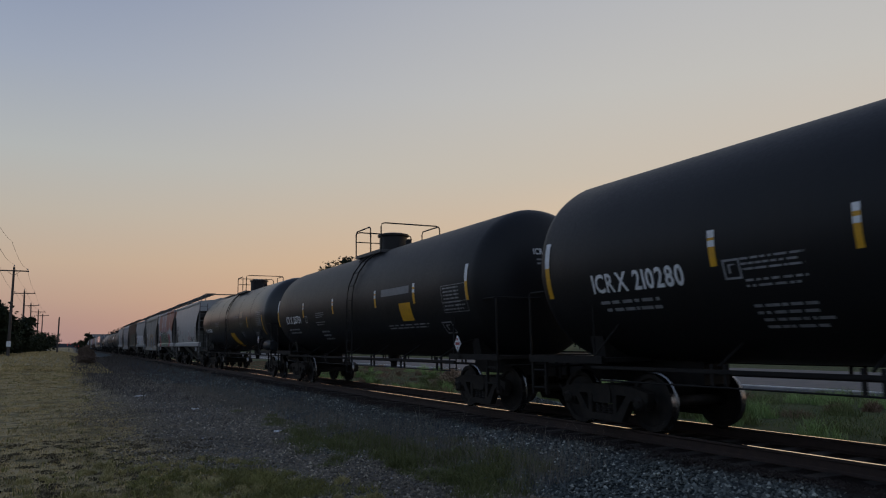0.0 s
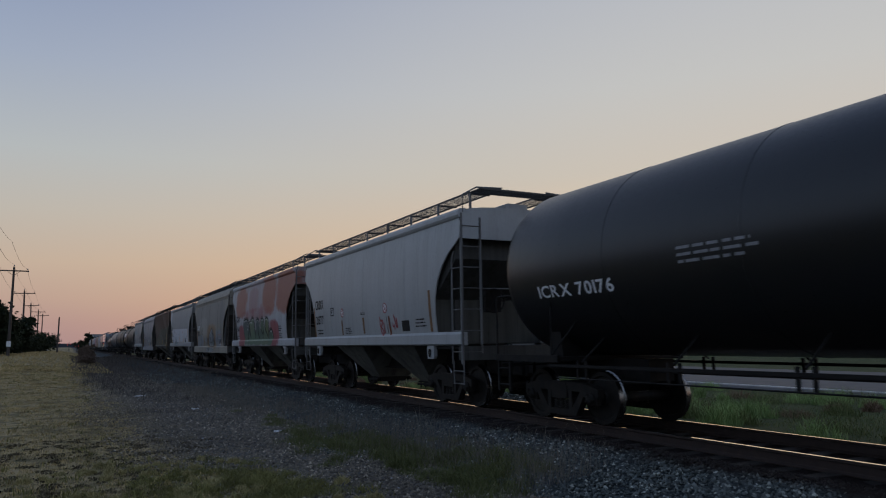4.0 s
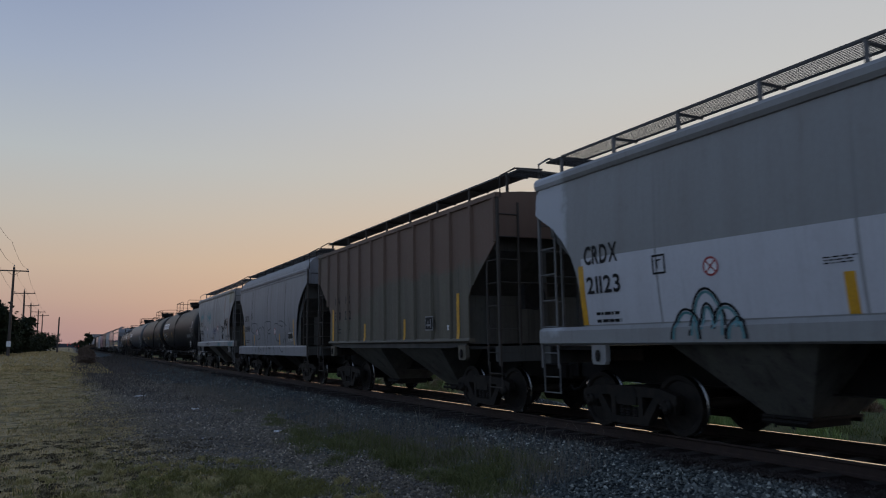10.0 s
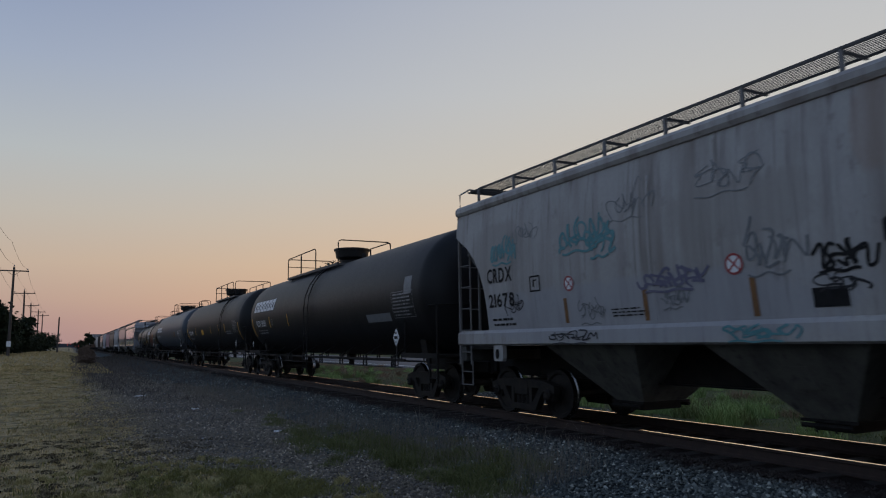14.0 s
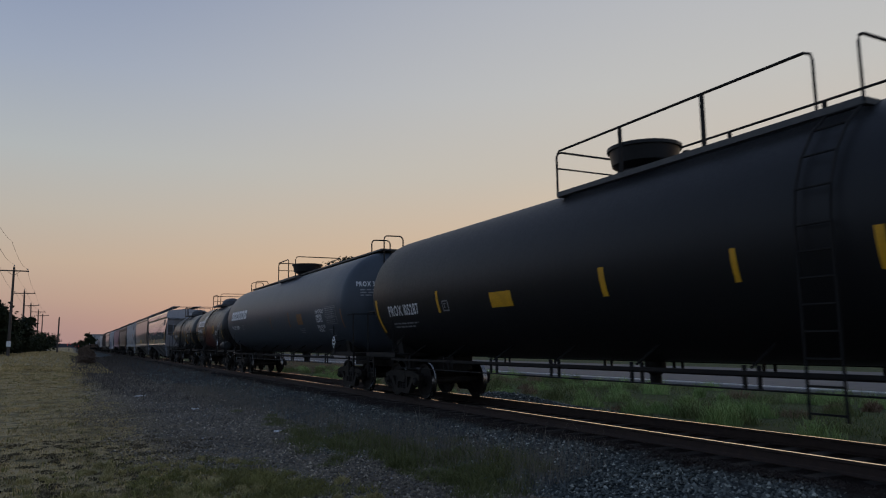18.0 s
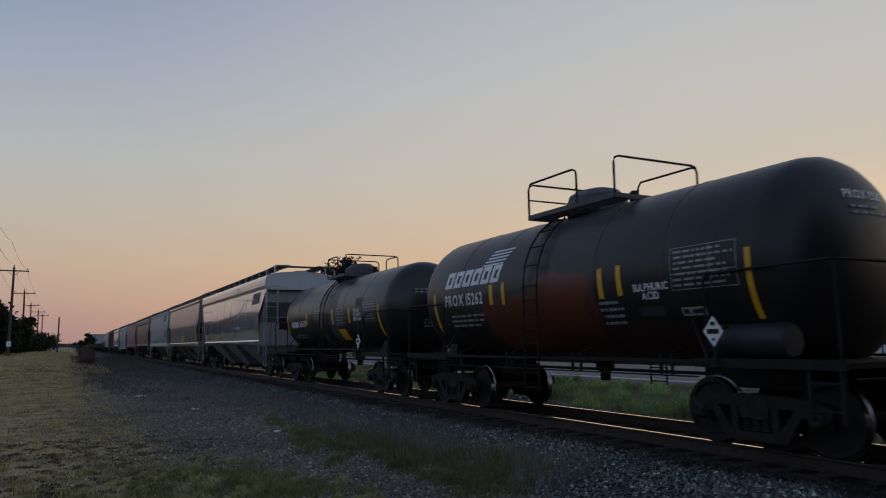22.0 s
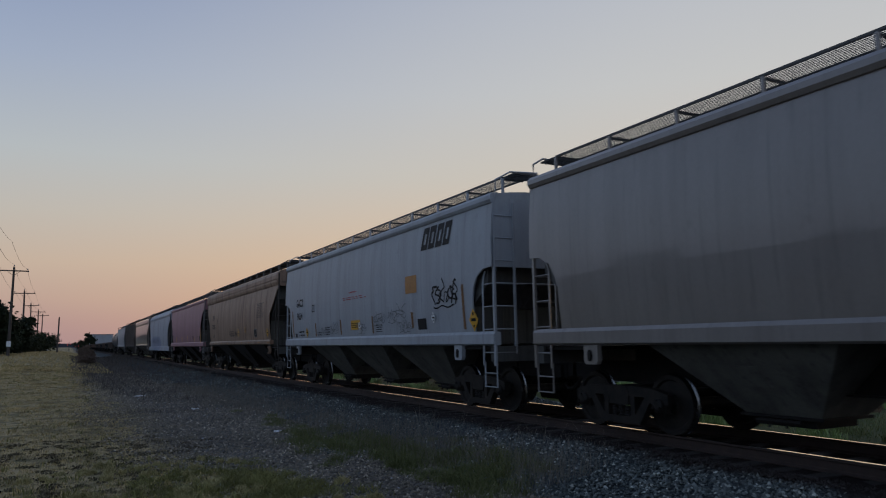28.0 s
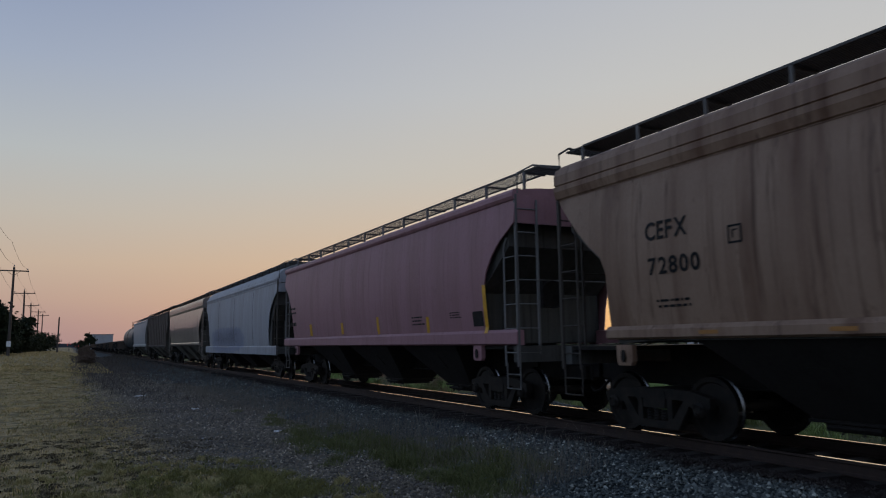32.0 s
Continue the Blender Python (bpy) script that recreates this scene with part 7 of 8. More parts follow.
O = tank_car("tank_car", 214.67, 227.8, M["gloss_black"], "short black tank car with amber stripes", r=1.31, zc=2.47, hand=1.12, half_truck=4.5, platform=(-1.1, 0.65), dome_style="sloped", ladder_y=0.05, dome_y=-0.2, seams=True, inset=0.82, shift=-0.2)[0]
P = hopper("covered_hopper", 227.8, 246.0, M["silver"], "glossy light grey three-bay covered hopper", "long", 3, hold_paint=M["grey"], bay_paint=M["grey"])[0]
Q = hopper("covered_hopper", 246.0, 262.9, M["beige"], "beige covered hopper with rounded end openings", "round", 3)[0]
R = hopper("covered_hopper", 262.9, 279.7, M["pale"], "white covered hopper with black tags", "round", 3)[0]
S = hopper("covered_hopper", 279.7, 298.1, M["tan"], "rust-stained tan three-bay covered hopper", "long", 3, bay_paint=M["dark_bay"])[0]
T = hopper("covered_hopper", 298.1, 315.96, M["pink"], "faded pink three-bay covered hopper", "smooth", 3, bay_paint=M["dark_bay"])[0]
U = hopper("covered_hopper", 315.96, 334.5, M["blue_scrawl"], "pale blue-grey hopper with deep sill", "deep", 3)[0]
V = hopper("covered_hopper", 334.5, 353.3, M["beige"], "brownish beige covered hopper", "long", 3)[0]
W = hopper("covered_hopper", 353.3, 373.0, M["brown"], "dark brown covered hopper", "ribbed", 3)[0]
X = hopper("covered_hopper", 373.0, 393.0, M["pale"], "off-white covered hopper far down the train", "smooth", 3)[0]
Y = tank_car("tank_car", 393.0, 413.0, M["slate"], "grey tank car far down the train")[0]


def gondola(s0, s1, paint, label, high=2.3):
    car = start_car("gondola_car", s0, s1, label, "freight car")
    half = (s1 - s0) / 2
    L, W = half - 0.55, 1.5
    running_gear(car, L - 1.7, half)
    for s in (-1, 1):
        bm = bmesh.new()
        box(bm, min(s * W, s * (W - 0.06)), max(s * W, s * (W - 0.06)), -L, L, 1.05, high)
        side = part("side_wall", bm, paint, car)
        for i in range(13):
            y = -L + 0.1 + (2 * L - 0.2) * i / 12
            bm = bmesh.new()
            box(bm, min(s * W, s * (W + 0.09)), max(s * W, s * (W + 0.09)), y - 0.06, y + 0.06, 1.05, high - 0.06)
            part("side_post", bm, paint, side)
        bm = bmesh.new()
        box(bm, s * W - 0.1, s * W + 0.1, -L, L, high, high + 0.1)
        part("top_chord", bm, paint, side)
        bm = bmesh.new()
        box(bm, -W + 0.061, W - 0.061, min(s * L, s * (L - 0.08)), max(s * L, s * (L - 0.08)), 1.05, high - 0.01)
        part("end_wall", bm, paint, car)
    bm = bmesh.new()
    box(bm, -W + 0.061, W - 0.061, -L + 0.081, L - 0.081, 1.0, 1.12)
    part("floor", bm, M["steel"], car)
    return car


at = 413.0
for k in range(13):
    gondola(at, at + 16.6, M["black2"] if k % 2 else M["brown"], "low dark gondola car with ribbed sides")
    at += 16.6

# ---- lettering, stripes and spray paint on the near sides ----
words(A, 'ICRX 210280', 6.58, 1.94, 2.20, 0.29, 'letter_white')
small_print(A, 6.50, 1.60, 1.87, 0.23, 2, 'letter_white')
bar(A, 4.15, 0.11, 2.39, 0.48, 'yellow')
bar(A, 2.17, 0.09, 2.39, 0.49, 'yellow')
bar(A, 7.79, 0.12, 2.18, 0.96, 'yellow')
frame_mark(A, 3.96, 0.27, 2.20, 0.26, 'letter_white')
small_print(A, 3.71, 0.94, 2.28, 0.20, 3, 'letter_white')
small_print(A, 3.69, 1.02, 2.07, 0.14, 2, 'letter_white')
small_print(A, 3.69, 1.11, 1.55, 0.35, 4, 'letter_white')
words(B, 'ICRX 210734', 6.77, 1.94, 2.22, 0.27, 'letter_white')
small_print(B, 6.68, 1.55, 1.82, 0.24, 2, 'letter_white')
bar(B, 4.48, 0.11, 2.40, 0.51, 'yellow')
bar(B, 7.95, 0.13, 2.15, 1.02, 'yellow')
frame_mark(B, 4.27, 0.26, 2.20, 0.25, 'letter_white')
small_print(B, 3.04, 0.93, 2.32, 0.20, 3, 'letter_white')
small_print(B, 3.09, 0.98, 2.06, 0.16, 2, 'letter_white')
small_print(B, 2.92, 0.87, 1.56, 0.36, 3, 'letter_white')
bar(B, 1.21, 0.12, 2.40, 0.48, 'yellow')
bar(B, -2.41, 0.12, 2.41, 0.48, 'yellow')
bar(B, -4.92, 0.12, 2.40, 0.50, 'yellow')
bar(B, -2.91, 1.80, 2.68, 0.19, 'panel')
bar(B, -4.03, 0.69, 2.00, 0.45, 'yellow')
small_print(B, -6.48, 1.04, 2.14, 0.55, 7, 'letter_white')
frame_mark(B, -6.07, 0.47, 1.65, 0.27, 'letter_white')
small_print(B, -2.92, 2.86, 1.80, 0.14, 2, 'letter_white')
placard(B, -7.05, 1.42, 0.18, 'red')
bar(B, -7.55, 0.12, 2.34, 0.76, 'yellow')
bar(B, -7.548, 0.124, 2.74, 0.37, 'letter_white', 0.009)
bar(A, 4.152, 0.114, 2.65, 0.22, 'letter_white', 0.009)
bar(A, 2.172, 0.094, 2.66, 0.23, 'letter_white', 0.009)
bar(A, 7.792, 0.124, 2.71, 0.44, 'letter_white', 0.009)
bar(B, 4.482, 0.114, 2.68, 0.23, 'letter_white', 0.009)
bar(B, 7.952, 0.134, 2.71, 0.47, 'letter_white', 0.009)
bar(B, 1.212, 0.124, 2.66, 0.22, 'letter_white', 0.009)
bar(B, -2.408, 0.124, 2.67, 0.22, 'letter_white', 0.009)
bar(B, -4.918, 0.124, 2.67, 0.23, 'letter_white', 0.009)
small_print(C, 3.78, 1.47, 2.47, 0.29, 3, 'letter_white')
bar(C, -2.93, 0.62, 2.77, 0.31, 'buff')
bar(C, -4.47, 0.15, 2.27, 0.49, 'yellow')
bar(C, 0.09, 1.09, 1.38, 0.70, 'yellow')
small_print(C, -6.47, 1.04, 2.33, 0.60, 7, 'letter_white')
bar(C, -7.52, 0.11, 1.90, 0.86, 'yellow')
placard(C, -6.81, 1.66, 0.18, 'red')
frame_mark(C, -5.83, 0.53, 1.75, 0.26, 'letter_white')
small_print(C, -1.40, 1.42, 2.80, 0.16, 2, 'letter_white')
small_print(C, -2.79, 0.92, 2.35, 0.19, 3, 'letter_white')
small_print(C, -2.73, 0.79, 1.85, 0.26, 3, 'letter_white')
words(C, 'ICRX 70176', 7.16, 2.01, 2.22, 0.21, 'letter_white')
words(D, 'CRDX', 4.42, 0.86, 2.60, 0.30, 'letter_dark')
words(D, '21577', 4.38, 0.80, 2.11, 0.27, 'letter_dark')
small_print(D, 4.34, 0.76, 1.74, 0.21, 2, 'letter_dark')
bar(D, 4.59, 0.11, 1.70, 0.97, 'worn_yellow')
no_entry(D, 1.73, 2.39, 0.14)
no_entry(D, -1.65, 2.38, 0.14)
bar(D, -2.68, 0.45, 1.74, 0.27, 'letter_dark')
bar(D, 0.05, 0.13, 1.73, 0.45, 'worn_yellow')
bar(D, 1.86, 0.10, 1.72, 0.44, 'worn_yellow')
bar(D, -4.28, 0.12, 1.70, 0.97, 'worn_yellow')
small_print(D, -3.49, 0.64, 1.81, 0.24, 3, 'letter_dark')
frame_mark(D, 2.85, 0.34, 2.33, 0.26, 'letter_dark')
small_print(D, 0.18, 0.42, 2.26, 0.08, 2, 'letter_dark')
small_print(D, 1.57, 0.60, 1.72, 0.22, 4, 'letter_dark')
words(E, 'BCAX', 4.60, 0.85, 2.56, 0.29, 'letter_dark')
words(E, '668', 4.54, 0.59, 2.12, 0.25, 'letter_dark')
small_print(E, 4.44, 0.42, 1.72, 0.21, 2, 'letter_dark')
small_print(E, -3.49, 0.58, 1.96, 0.26, 3, 'letter_dark')
small_print(E, -3.54, 0.53, 1.70, 0.21, 3, 'letter_dark')
words(F, 'GBRX', 4.31, 0.85, 2.49, 0.25, 'letter_dark')
words(F, '8801', 4.19, 0.71, 2.05, 0.29, 'letter_dark')
bar(F, 4.35, 0.95, 2.44, 0.29, 'letter_white')
bar(F, -3.99, 0.10, 1.44, 0.99, 'worn_yellow')
bar(F, -1.69, 0.11, 1.54, 0.61, 'worn_yellow')
bar(F, -3.43, 0.58, 1.51, 0.29, 'letter_dark')
small_print(F, -3.27, 0.64, 1.94, 0.16, 2, 'red')
frame_mark(F, 2.52, 0.27, 2.12, 0.41, 'letter_dark')
bar(F, 1.76, 0.13, 1.43, 0.46, 'worn_yellow')
bar(F, 4.45, 0.17, 1.40, 1.01, 'worn_yellow')
words(G, 'CRDX', 4.57, 0.80, 2.67, 0.30, 'letter_dark')
words(G, '21123', 4.55, 0.79, 2.20, 0.27, 'letter_dark')
small_print(G, 4.43, 0.77, 1.70, 0.23, 2, 'letter_dark')
bar(G, 4.74, 0.13, 1.70, 0.96, 'yellow')
no_entry(G, 2.00, 2.40, 0.13)
no_entry(G, -1.70, 2.41, 0.13)
bar(G, -4.27, 0.12, 1.70, 0.96, 'yellow')
bar(G, 0.21, 0.13, 1.70, 0.46, 'yellow')
bar(G, -1.81, 0.14, 1.72, 0.46, 'yellow')
bar(G, -2.71, 0.38, 1.72, 0.27, 'letter_dark')
small_print(G, -3.48, 0.70, 1.97, 0.20, 3, 'letter_dark')
frame_mark(G, 3.05, 0.25, 2.38, 0.28, 'letter_dark')
small_print(G, 0.44, 0.45, 2.25, 0.10, 3, 'letter_dark')
words(H, 'NA', 4.05, 0.44, 2.66, 0.24, 'letter_dark')
words(H, 'HX', 3.10, 0.40, 2.66, 0.24, 'letter_dark')
words(H, '330', 4.09, 0.56, 2.19, 0.25, 'letter_dark')
words(H, '202', 3.16, 0.53, 2.18, 0.26, 'letter_dark')
bar(H, 4.34, 0.15, 1.54, 0.99, 'yellow')
bar(H, 1.54, 0.13, 1.51, 0.50, 'yellow')
bar(H, -1.22, 0.12, 1.52, 0.52, 'yellow')
bar(H, -4.04, 0.13, 1.52, 0.99, 'yellow')
bar(H, -2.59, 0.41, 1.73, 0.33, 'faint_white', 0.064)
bar(H, -2.615, 0.36, 1.755, 0.28, 'letter_dark', 0.068)
bar(H, -2.66, 0.25, 1.84, 0.03, 'faint_white', 0.072)
bar(H, -2.74, 0.03, 1.79, 0.17, 'faint_white', 0.072)
bar(H, -2.86, 0.03, 1.79, 0.20, 'faint_white', 0.072)
bar(H, -3.59, 0.25, 1.72, 0.11, 'letter_white')
small_print(H, 3.04, 0.39, 1.84, 0.11, 2, 'letter_dark')
small_print(H, 3.99, 0.52, 1.74, 0.20, 2, 'letter_dark')
words(I, 'CRDX', 4.29, 0.89, 2.55, 0.25, 'letter_dark')
words(I, '20348', 4.29, 0.99, 2.07, 0.24, 'letter_dark')
small_print(I, 4.18, 0.86, 1.53, 0.16, 2, 'letter_dark')
bar(I, 4.65, 0.13, 1.43, 0.95, 'yellow')
bar(I, 2.46, 0.08, 1.45, 0.46, 'yellow')
frame_mark(I, 3.01, 0.26, 2.62, 0.27, 'letter_dark')
bar(I, -3.32, 0.65, 1.57, 0.32, 'letter_white')
bar(I, -3.345, 0.60, 1.66, 0.20, 'letter_dark', 0.010)
bar(I, -3.345, 0.60, 1.595, 0.035, 'letter_dark', 0.010)
bar(I, -4.04, 0.11, 1.43, 0.95, 'yellow')
no_entry(I, -1.32, 1.99, 0.14)
no_entry(I, 1.84, 2.01, 0.13)
bar(I, -1.94, 0.12, 1.44, 0.44, 'yellow')
words(J, 'CRDX', 4.54, 0.90, 2.61, 0.28, 'letter_dark')
words(J, '21678', 4.53, 0.93, 2.13, 0.26, 'letter_dark')
small_print(J, 4.45, 0.88, 1.73, 0.20, 2, 'letter_dark')
no_entry(J, 1.91, 2.41, 0.13)
no_entry(J, -1.48, 2.39, 0.14)
bar(J, -2.50, 0.43, 1.79, 0.22, 'letter_dark')
bar(J, 0.20, 0.09, 1.73, 0.47, 'worn_yellow')
bar(J, -1.68, 0.09, 1.72, 0.48, 'worn_yellow')
bar(J, 2.10, 0.09, 1.75, 0.42, 'worn_yellow')
frame_mark(J, 3.06, 0.32, 2.34, 0.29, 'letter_dark')
bar(J, -4.22, 0.13, 1.68, 1.21, 'worn_yellow')
small_print(J, 0.93, 0.86, 1.80, 0.15, 3, 'letter_dark')
words(K, 'PROX 33650', 8.04, 1.71, 2.24, 0.27, 'letter_white')
small_print(K, 7.94, 1.66, 1.90, 0.22, 2, 'letter_white')
bar(K, 5.68, 0.10, 2.16, 0.46, 'yellow')
bar(K, 2.87, 0.09, 2.15, 0.47, 'yellow')
bar(K, 8.79, 0.11, 1.81, 0.80, 'yellow')
frame_mark(K, 5.38, 0.28, 2.25, 0.24, 'letter_white')
placard(K, 8.80, 1.49, 0.13, 'letter_white')
small_print(K, -7.45, 1.23, 2.12, 0.61, 7, 'letter_white')
bar(K, -5.46, 1.71, 2.03, 0.22, 'panel')
placard(K, -7.54, 1.59, 0.23, 'letter_white')
bar(K, -8.21, 0.44, 2.67, 0.44, 'panel')
words(L, 'PROX 105287', 8.04, 1.81, 2.15, 0.26, 'letter_white')
small_print(L, 7.99, 1.54, 1.82, 0.17, 2, 'letter_white')
bar(L, 8.86, 0.12, 1.74, 0.87, 'yellow')
bar(L, 5.21, 0.11, 2.13, 0.49, 'yellow')
frame_mark(L, 4.95, 0.28, 2.15, 0.24, 'letter_white')
bar(L, 2.86, 0.79, 2.13, 0.30, 'yellow')
bar(L, -0.54, 0.13, 2.14, 0.46, 'yellow')
bar(L, -3.11, 0.09, 2.16, 0.43, 'yellow')
bar(L, -4.97, 0.11, 2.15, 0.46, 'yellow')
small_print(L, -7.22, 1.06, 2.13, 0.56, 8, 'letter_white')
small_print(L, -5.23, 1.79, 2.02, 0.22, 2, 'letter_white')
placard(L, -7.99, 1.51, 0.18, 'letter_white')
bar(L, -8.60, 0.12, 1.72, 0.88, 'yellow')
words(MM, 'PROX 30193', 7.94, 1.75, 2.22, 0.18, 'letter_white')
small_print(MM, -7.40, 1.04, 2.12, 0.52, 8, 'letter_white')
words(MM, 'ANHYDROUS', -6.36, 0.88, 2.48, 0.13, 'letter_white')
words(MM, 'AMMONIA', -6.38, 0.65, 2.33, 0.12, 'letter_white')
words(MM, 'LIQUEFIED', -6.35, 0.69, 2.19, 0.12, 'letter_white')
words(MM, 'INHALATION', -6.29, 0.82, 1.98, 0.11, 'letter_white')
words(MM, 'HAZARD', -6.28, 0.59, 1.87, 0.10, 'letter_white')
frame_mark(MM, -7.32, 0.40, 1.70, 0.23, 'letter_white')
placard(MM, -8.16, 1.50, 0.20, 'letter_white')
bar(MM, -4.04, 0.68, 2.16, 0.39, 'worn_yellow')
small_print(MM, -4.07, 0.65, 1.84, 0.20, 3, 'letter_white')
bar(MM, -0.05, 0.12, 2.07, 0.52, 'worn_yellow')
bar(MM, -2.87, 0.14, 2.10, 0.57, 'worn_yellow')
bar(MM, -8.90, 0.09, 1.95, 0.58, 'worn_yellow')
frame_mark(MM, 5.50, 0.32, 2.17, 0.24, 'letter_white')
words(N, 'PROX 15262', 3.74, 1.67, 2.25, 0.25, 'letter_white')
words(N, 'SULPHURIC', -2.42, 0.72, 2.18, 0.11, 'letter_white')
words(N, 'ACID', -2.58, 0.35, 2.05, 0.11, 'letter_white')
small_print(N, -3.25, 1.08, 2.17, 0.55, 7, 'letter_white')
small_print(N, 3.63, 1.59, 1.76, 0.31, 3, 'letter_white')
bar(N, 1.81, 0.14, 2.20, 0.41, 'yellow')
bar(N, 1.33, 0.11, 2.18, 0.44, 'yellow')
bar(N, -1.61, 0.12, 2.12, 0.49, 'yellow')
bar(N, -2.06, 0.11, 2.14, 0.48, 'yellow')
bar(N, -4.50, 0.09, 1.70, 0.91, 'yellow')
bar(N, 4.32, 0.12, 1.69, 0.86, 'yellow')
placard(N, -4.02, 1.55, 0.20, 'letter_white')
small_print(N, -1.56, 0.62, 1.67, 0.43, 4, 'letter_white')
frame_mark(N, -3.28, 0.44, 1.78, 0.12, 'letter_white')
bar(N, -2.45, 0.52, 1.80, 0.15, 'panel2')
words(O, 'GATX', 4.13, 0.90, 2.08, 0.22, 'bars')
words(O, '6669', 3.11, 0.86, 2.09, 0.24, 'letter_white')
small_print(O, 4.07, 1.98, 1.65, 0.19, 2, 'letter_white')
bar(O, 4.80, 0.18, 1.88, 0.69, 'yellow')
bar(O, 2.23, 0.18, 2.14, 0.44, 'yellow')
bar(O, -0.69, 0.18, 2.09, 0.50, 'yellow')
bar(O, -2.32, 0.17, 2.10, 0.47, 'yellow')
bar(O, -4.76, 0.14, 1.66, 0.91, 'yellow')
bar(O, -1.13, 0.69, 1.56, 0.36, 'yellow')
words(O, 'FRA AIP', -2.83, 0.50, 2.40, 0.11, 'letter_white')
words(O, 'SR13449', -2.82, 0.63, 2.28, 0.11, 'letter_white')
words(O, 'SR13450', -2.77, 0.67, 2.15, 0.11, 'letter_white')
small_print(O, -3.66, 1.07, 2.13, 0.51, 6, 'letter_white')
small_print(O, -1.16, 0.91, 2.07, 0.56, 6, 'letter_white')
placard(O, -3.90, 1.51, 0.21, 'letter_white')
small_print(O, 1.18, 0.63, 2.30, 0.35, 4, 'letter_white')
bar(O, -2.97, 0.64, 2.56, 0.27, 'panel2')
words(P, 'GACX', 6.39, 0.79, 2.41, 0.26, 'letter_dark')
words(P, '8367', 6.34, 0.69, 2.10, 0.26, 'letter_dark')
small_print(P, 6.25, 1.05, 1.75, 0.18, 2, 'letter_dark')
frame_mark(P, 5.27, 0.22, 2.23, 0.24, 'letter_dark')
bar(P, 7.23, 0.12, 1.72, 0.94, 'yellow')
bar(P, 4.92, 0.12, 1.70, 0.47, 'yellow')
bar(P, 1.57, 0.09, 1.68, 0.49, 'yellow')
bar(P, 2.77, 0.74, 1.74, 0.28, 'yellow')
small_print(P, 2.71, 0.62, 1.80, 0.15, 3, 'letter_dark')
words(P, 'DO NOT HAMMER ON SIDES OF CAR', 1.66, 2.41, 2.58, 0.11, 'red')
small_print(P, 4.54, 0.63, 1.84, 0.10, 2, 'letter_dark')
bar(P, -7.08, 0.11, 1.71, 0.93, 'yellow')
placard(P, -6.89, 2.07, 0.16, 'yellow')
bar(P, -1.71, 0.14, 1.70, 0.45, 'yellow')
small_print(P, -1.79, 0.83, 2.08, 0.13, 2, 'letter_dark')
small_print(P, -1.79, 0.80, 1.82, 0.13, 3, 'letter_dark')
small_print(P, 0.58, 0.48, 1.86, 0.16, 3, 'letter_dark')
bar(Q, 0.33, 1.31, 1.77, 0.39, 'yellow')
bar(Q, -3.45, 0.45, 1.78, 0.21, 'letter_dark')
placard(Q, -7.04, 1.90, 0.22, 'yellow')
bar(Q, -6.49, 0.10, 1.72, 0.93, 'yellow')
bar(Q, -4.21, 0.11, 1.73, 0.45, 'yellow')
small_print(Q, -1.67, 1.05, 1.77, 0.35, 4, 'letter_dark')
small_print(Q, -5.13, 0.60, 1.87, 0.21, 3, 'letter_dark')
bar(R, -3.59, 0.66, 2.66, 0.43, 'orange')
bar(R, -4.21, 0.46, 1.76, 0.26, 'letter_dark')
bar(R, -6.47, 0.10, 1.72, 0.96, 'worn_yellow')
placard(R, -6.95, 1.91, 0.24, 'yellow')
bar(R, -3.85, 0.12, 1.82, 0.38, 'worn_yellow')
bar(R, 0.44, 0.77, 1.85, 0.28, 'yellow')
small_print(R, 0.39, 0.65, 1.90, 0.17, 3, 'letter_dark')
small_print(R, 1.14, 2.15, 2.74, 0.11, 2, 'red')
small_print(R, 0.54, 0.91, 2.92, 0.10, 1, 'red')
bar(R, 1.42, 0.12, 1.73, 0.46, 'worn_yellow')
bar(R, -1.24, 0.10, 1.72, 0.47, 'worn_yellow')
small_print(R, -1.52, 0.44, 1.74, 0.23, 4, 'letter_dark')
words(S, 'CEFX', 6.33, 0.80, 2.88, 0.26, 'letter_dark')
words(S, '72800', 6.30, 0.96, 2.38, 0.24, 'letter_dark')
frame_mark(S, 4.86, 0.22, 2.65, 0.24, 'letter_dark')
small_print(S, 6.22, 0.83, 1.88, 0.16, 2, 'letter_dark')
bar(S, -4.39, 0.53, 1.81, 0.33, 'letter_dark')
bar(S, -4.37, 0.57, 1.79, 0.37, 'faint_white', 0.004)
bar(S, -4.62, 0.014, 1.82, 0.31, 'faint_white', 0.009)
bar(S, -4.40, 0.52, 1.93, 0.012, 'faint_white', 0.009)
placard(S, -6.98, 1.95, 0.21, 'yellow')
small_print(S, -4.96, 1.42, 2.63, 0.67, 9, 'panel2')
small_print(S, -0.72, 0.55, 1.86, 0.40, 5, 'yellow')
placard(S, -0.48, 2.01, 0.17, 'panel2')
placard(S, -2.61, 2.14, 0.15, 'yellow')
small_print(S, 1.34, 1.44, 1.87, 0.31, 3, 'letter_dark')
bar(T, -6.59, 0.42, 1.77, 0.31, 'letter_dark')
bar(T, -4.37, 0.15, 1.67, 0.38, 'yellow')
bar(T, -7.06, 0.13, 1.62, 0.98, 'yellow')
bar(T, -1.28, 0.16, 1.69, 0.47, 'yellow')
bar(T, 1.66, 0.21, 1.74, 0.35, 'yellow')
small_print(T, -3.56, 0.77, 1.85, 0.25, 3, 'letter_dark')
small_print(T, -5.56, 0.57, 1.96, 0.16, 3, 'letter_dark')
small_print(T, 7.54, 1.16, 2.52, 0.33, 2, 'letter_dark')
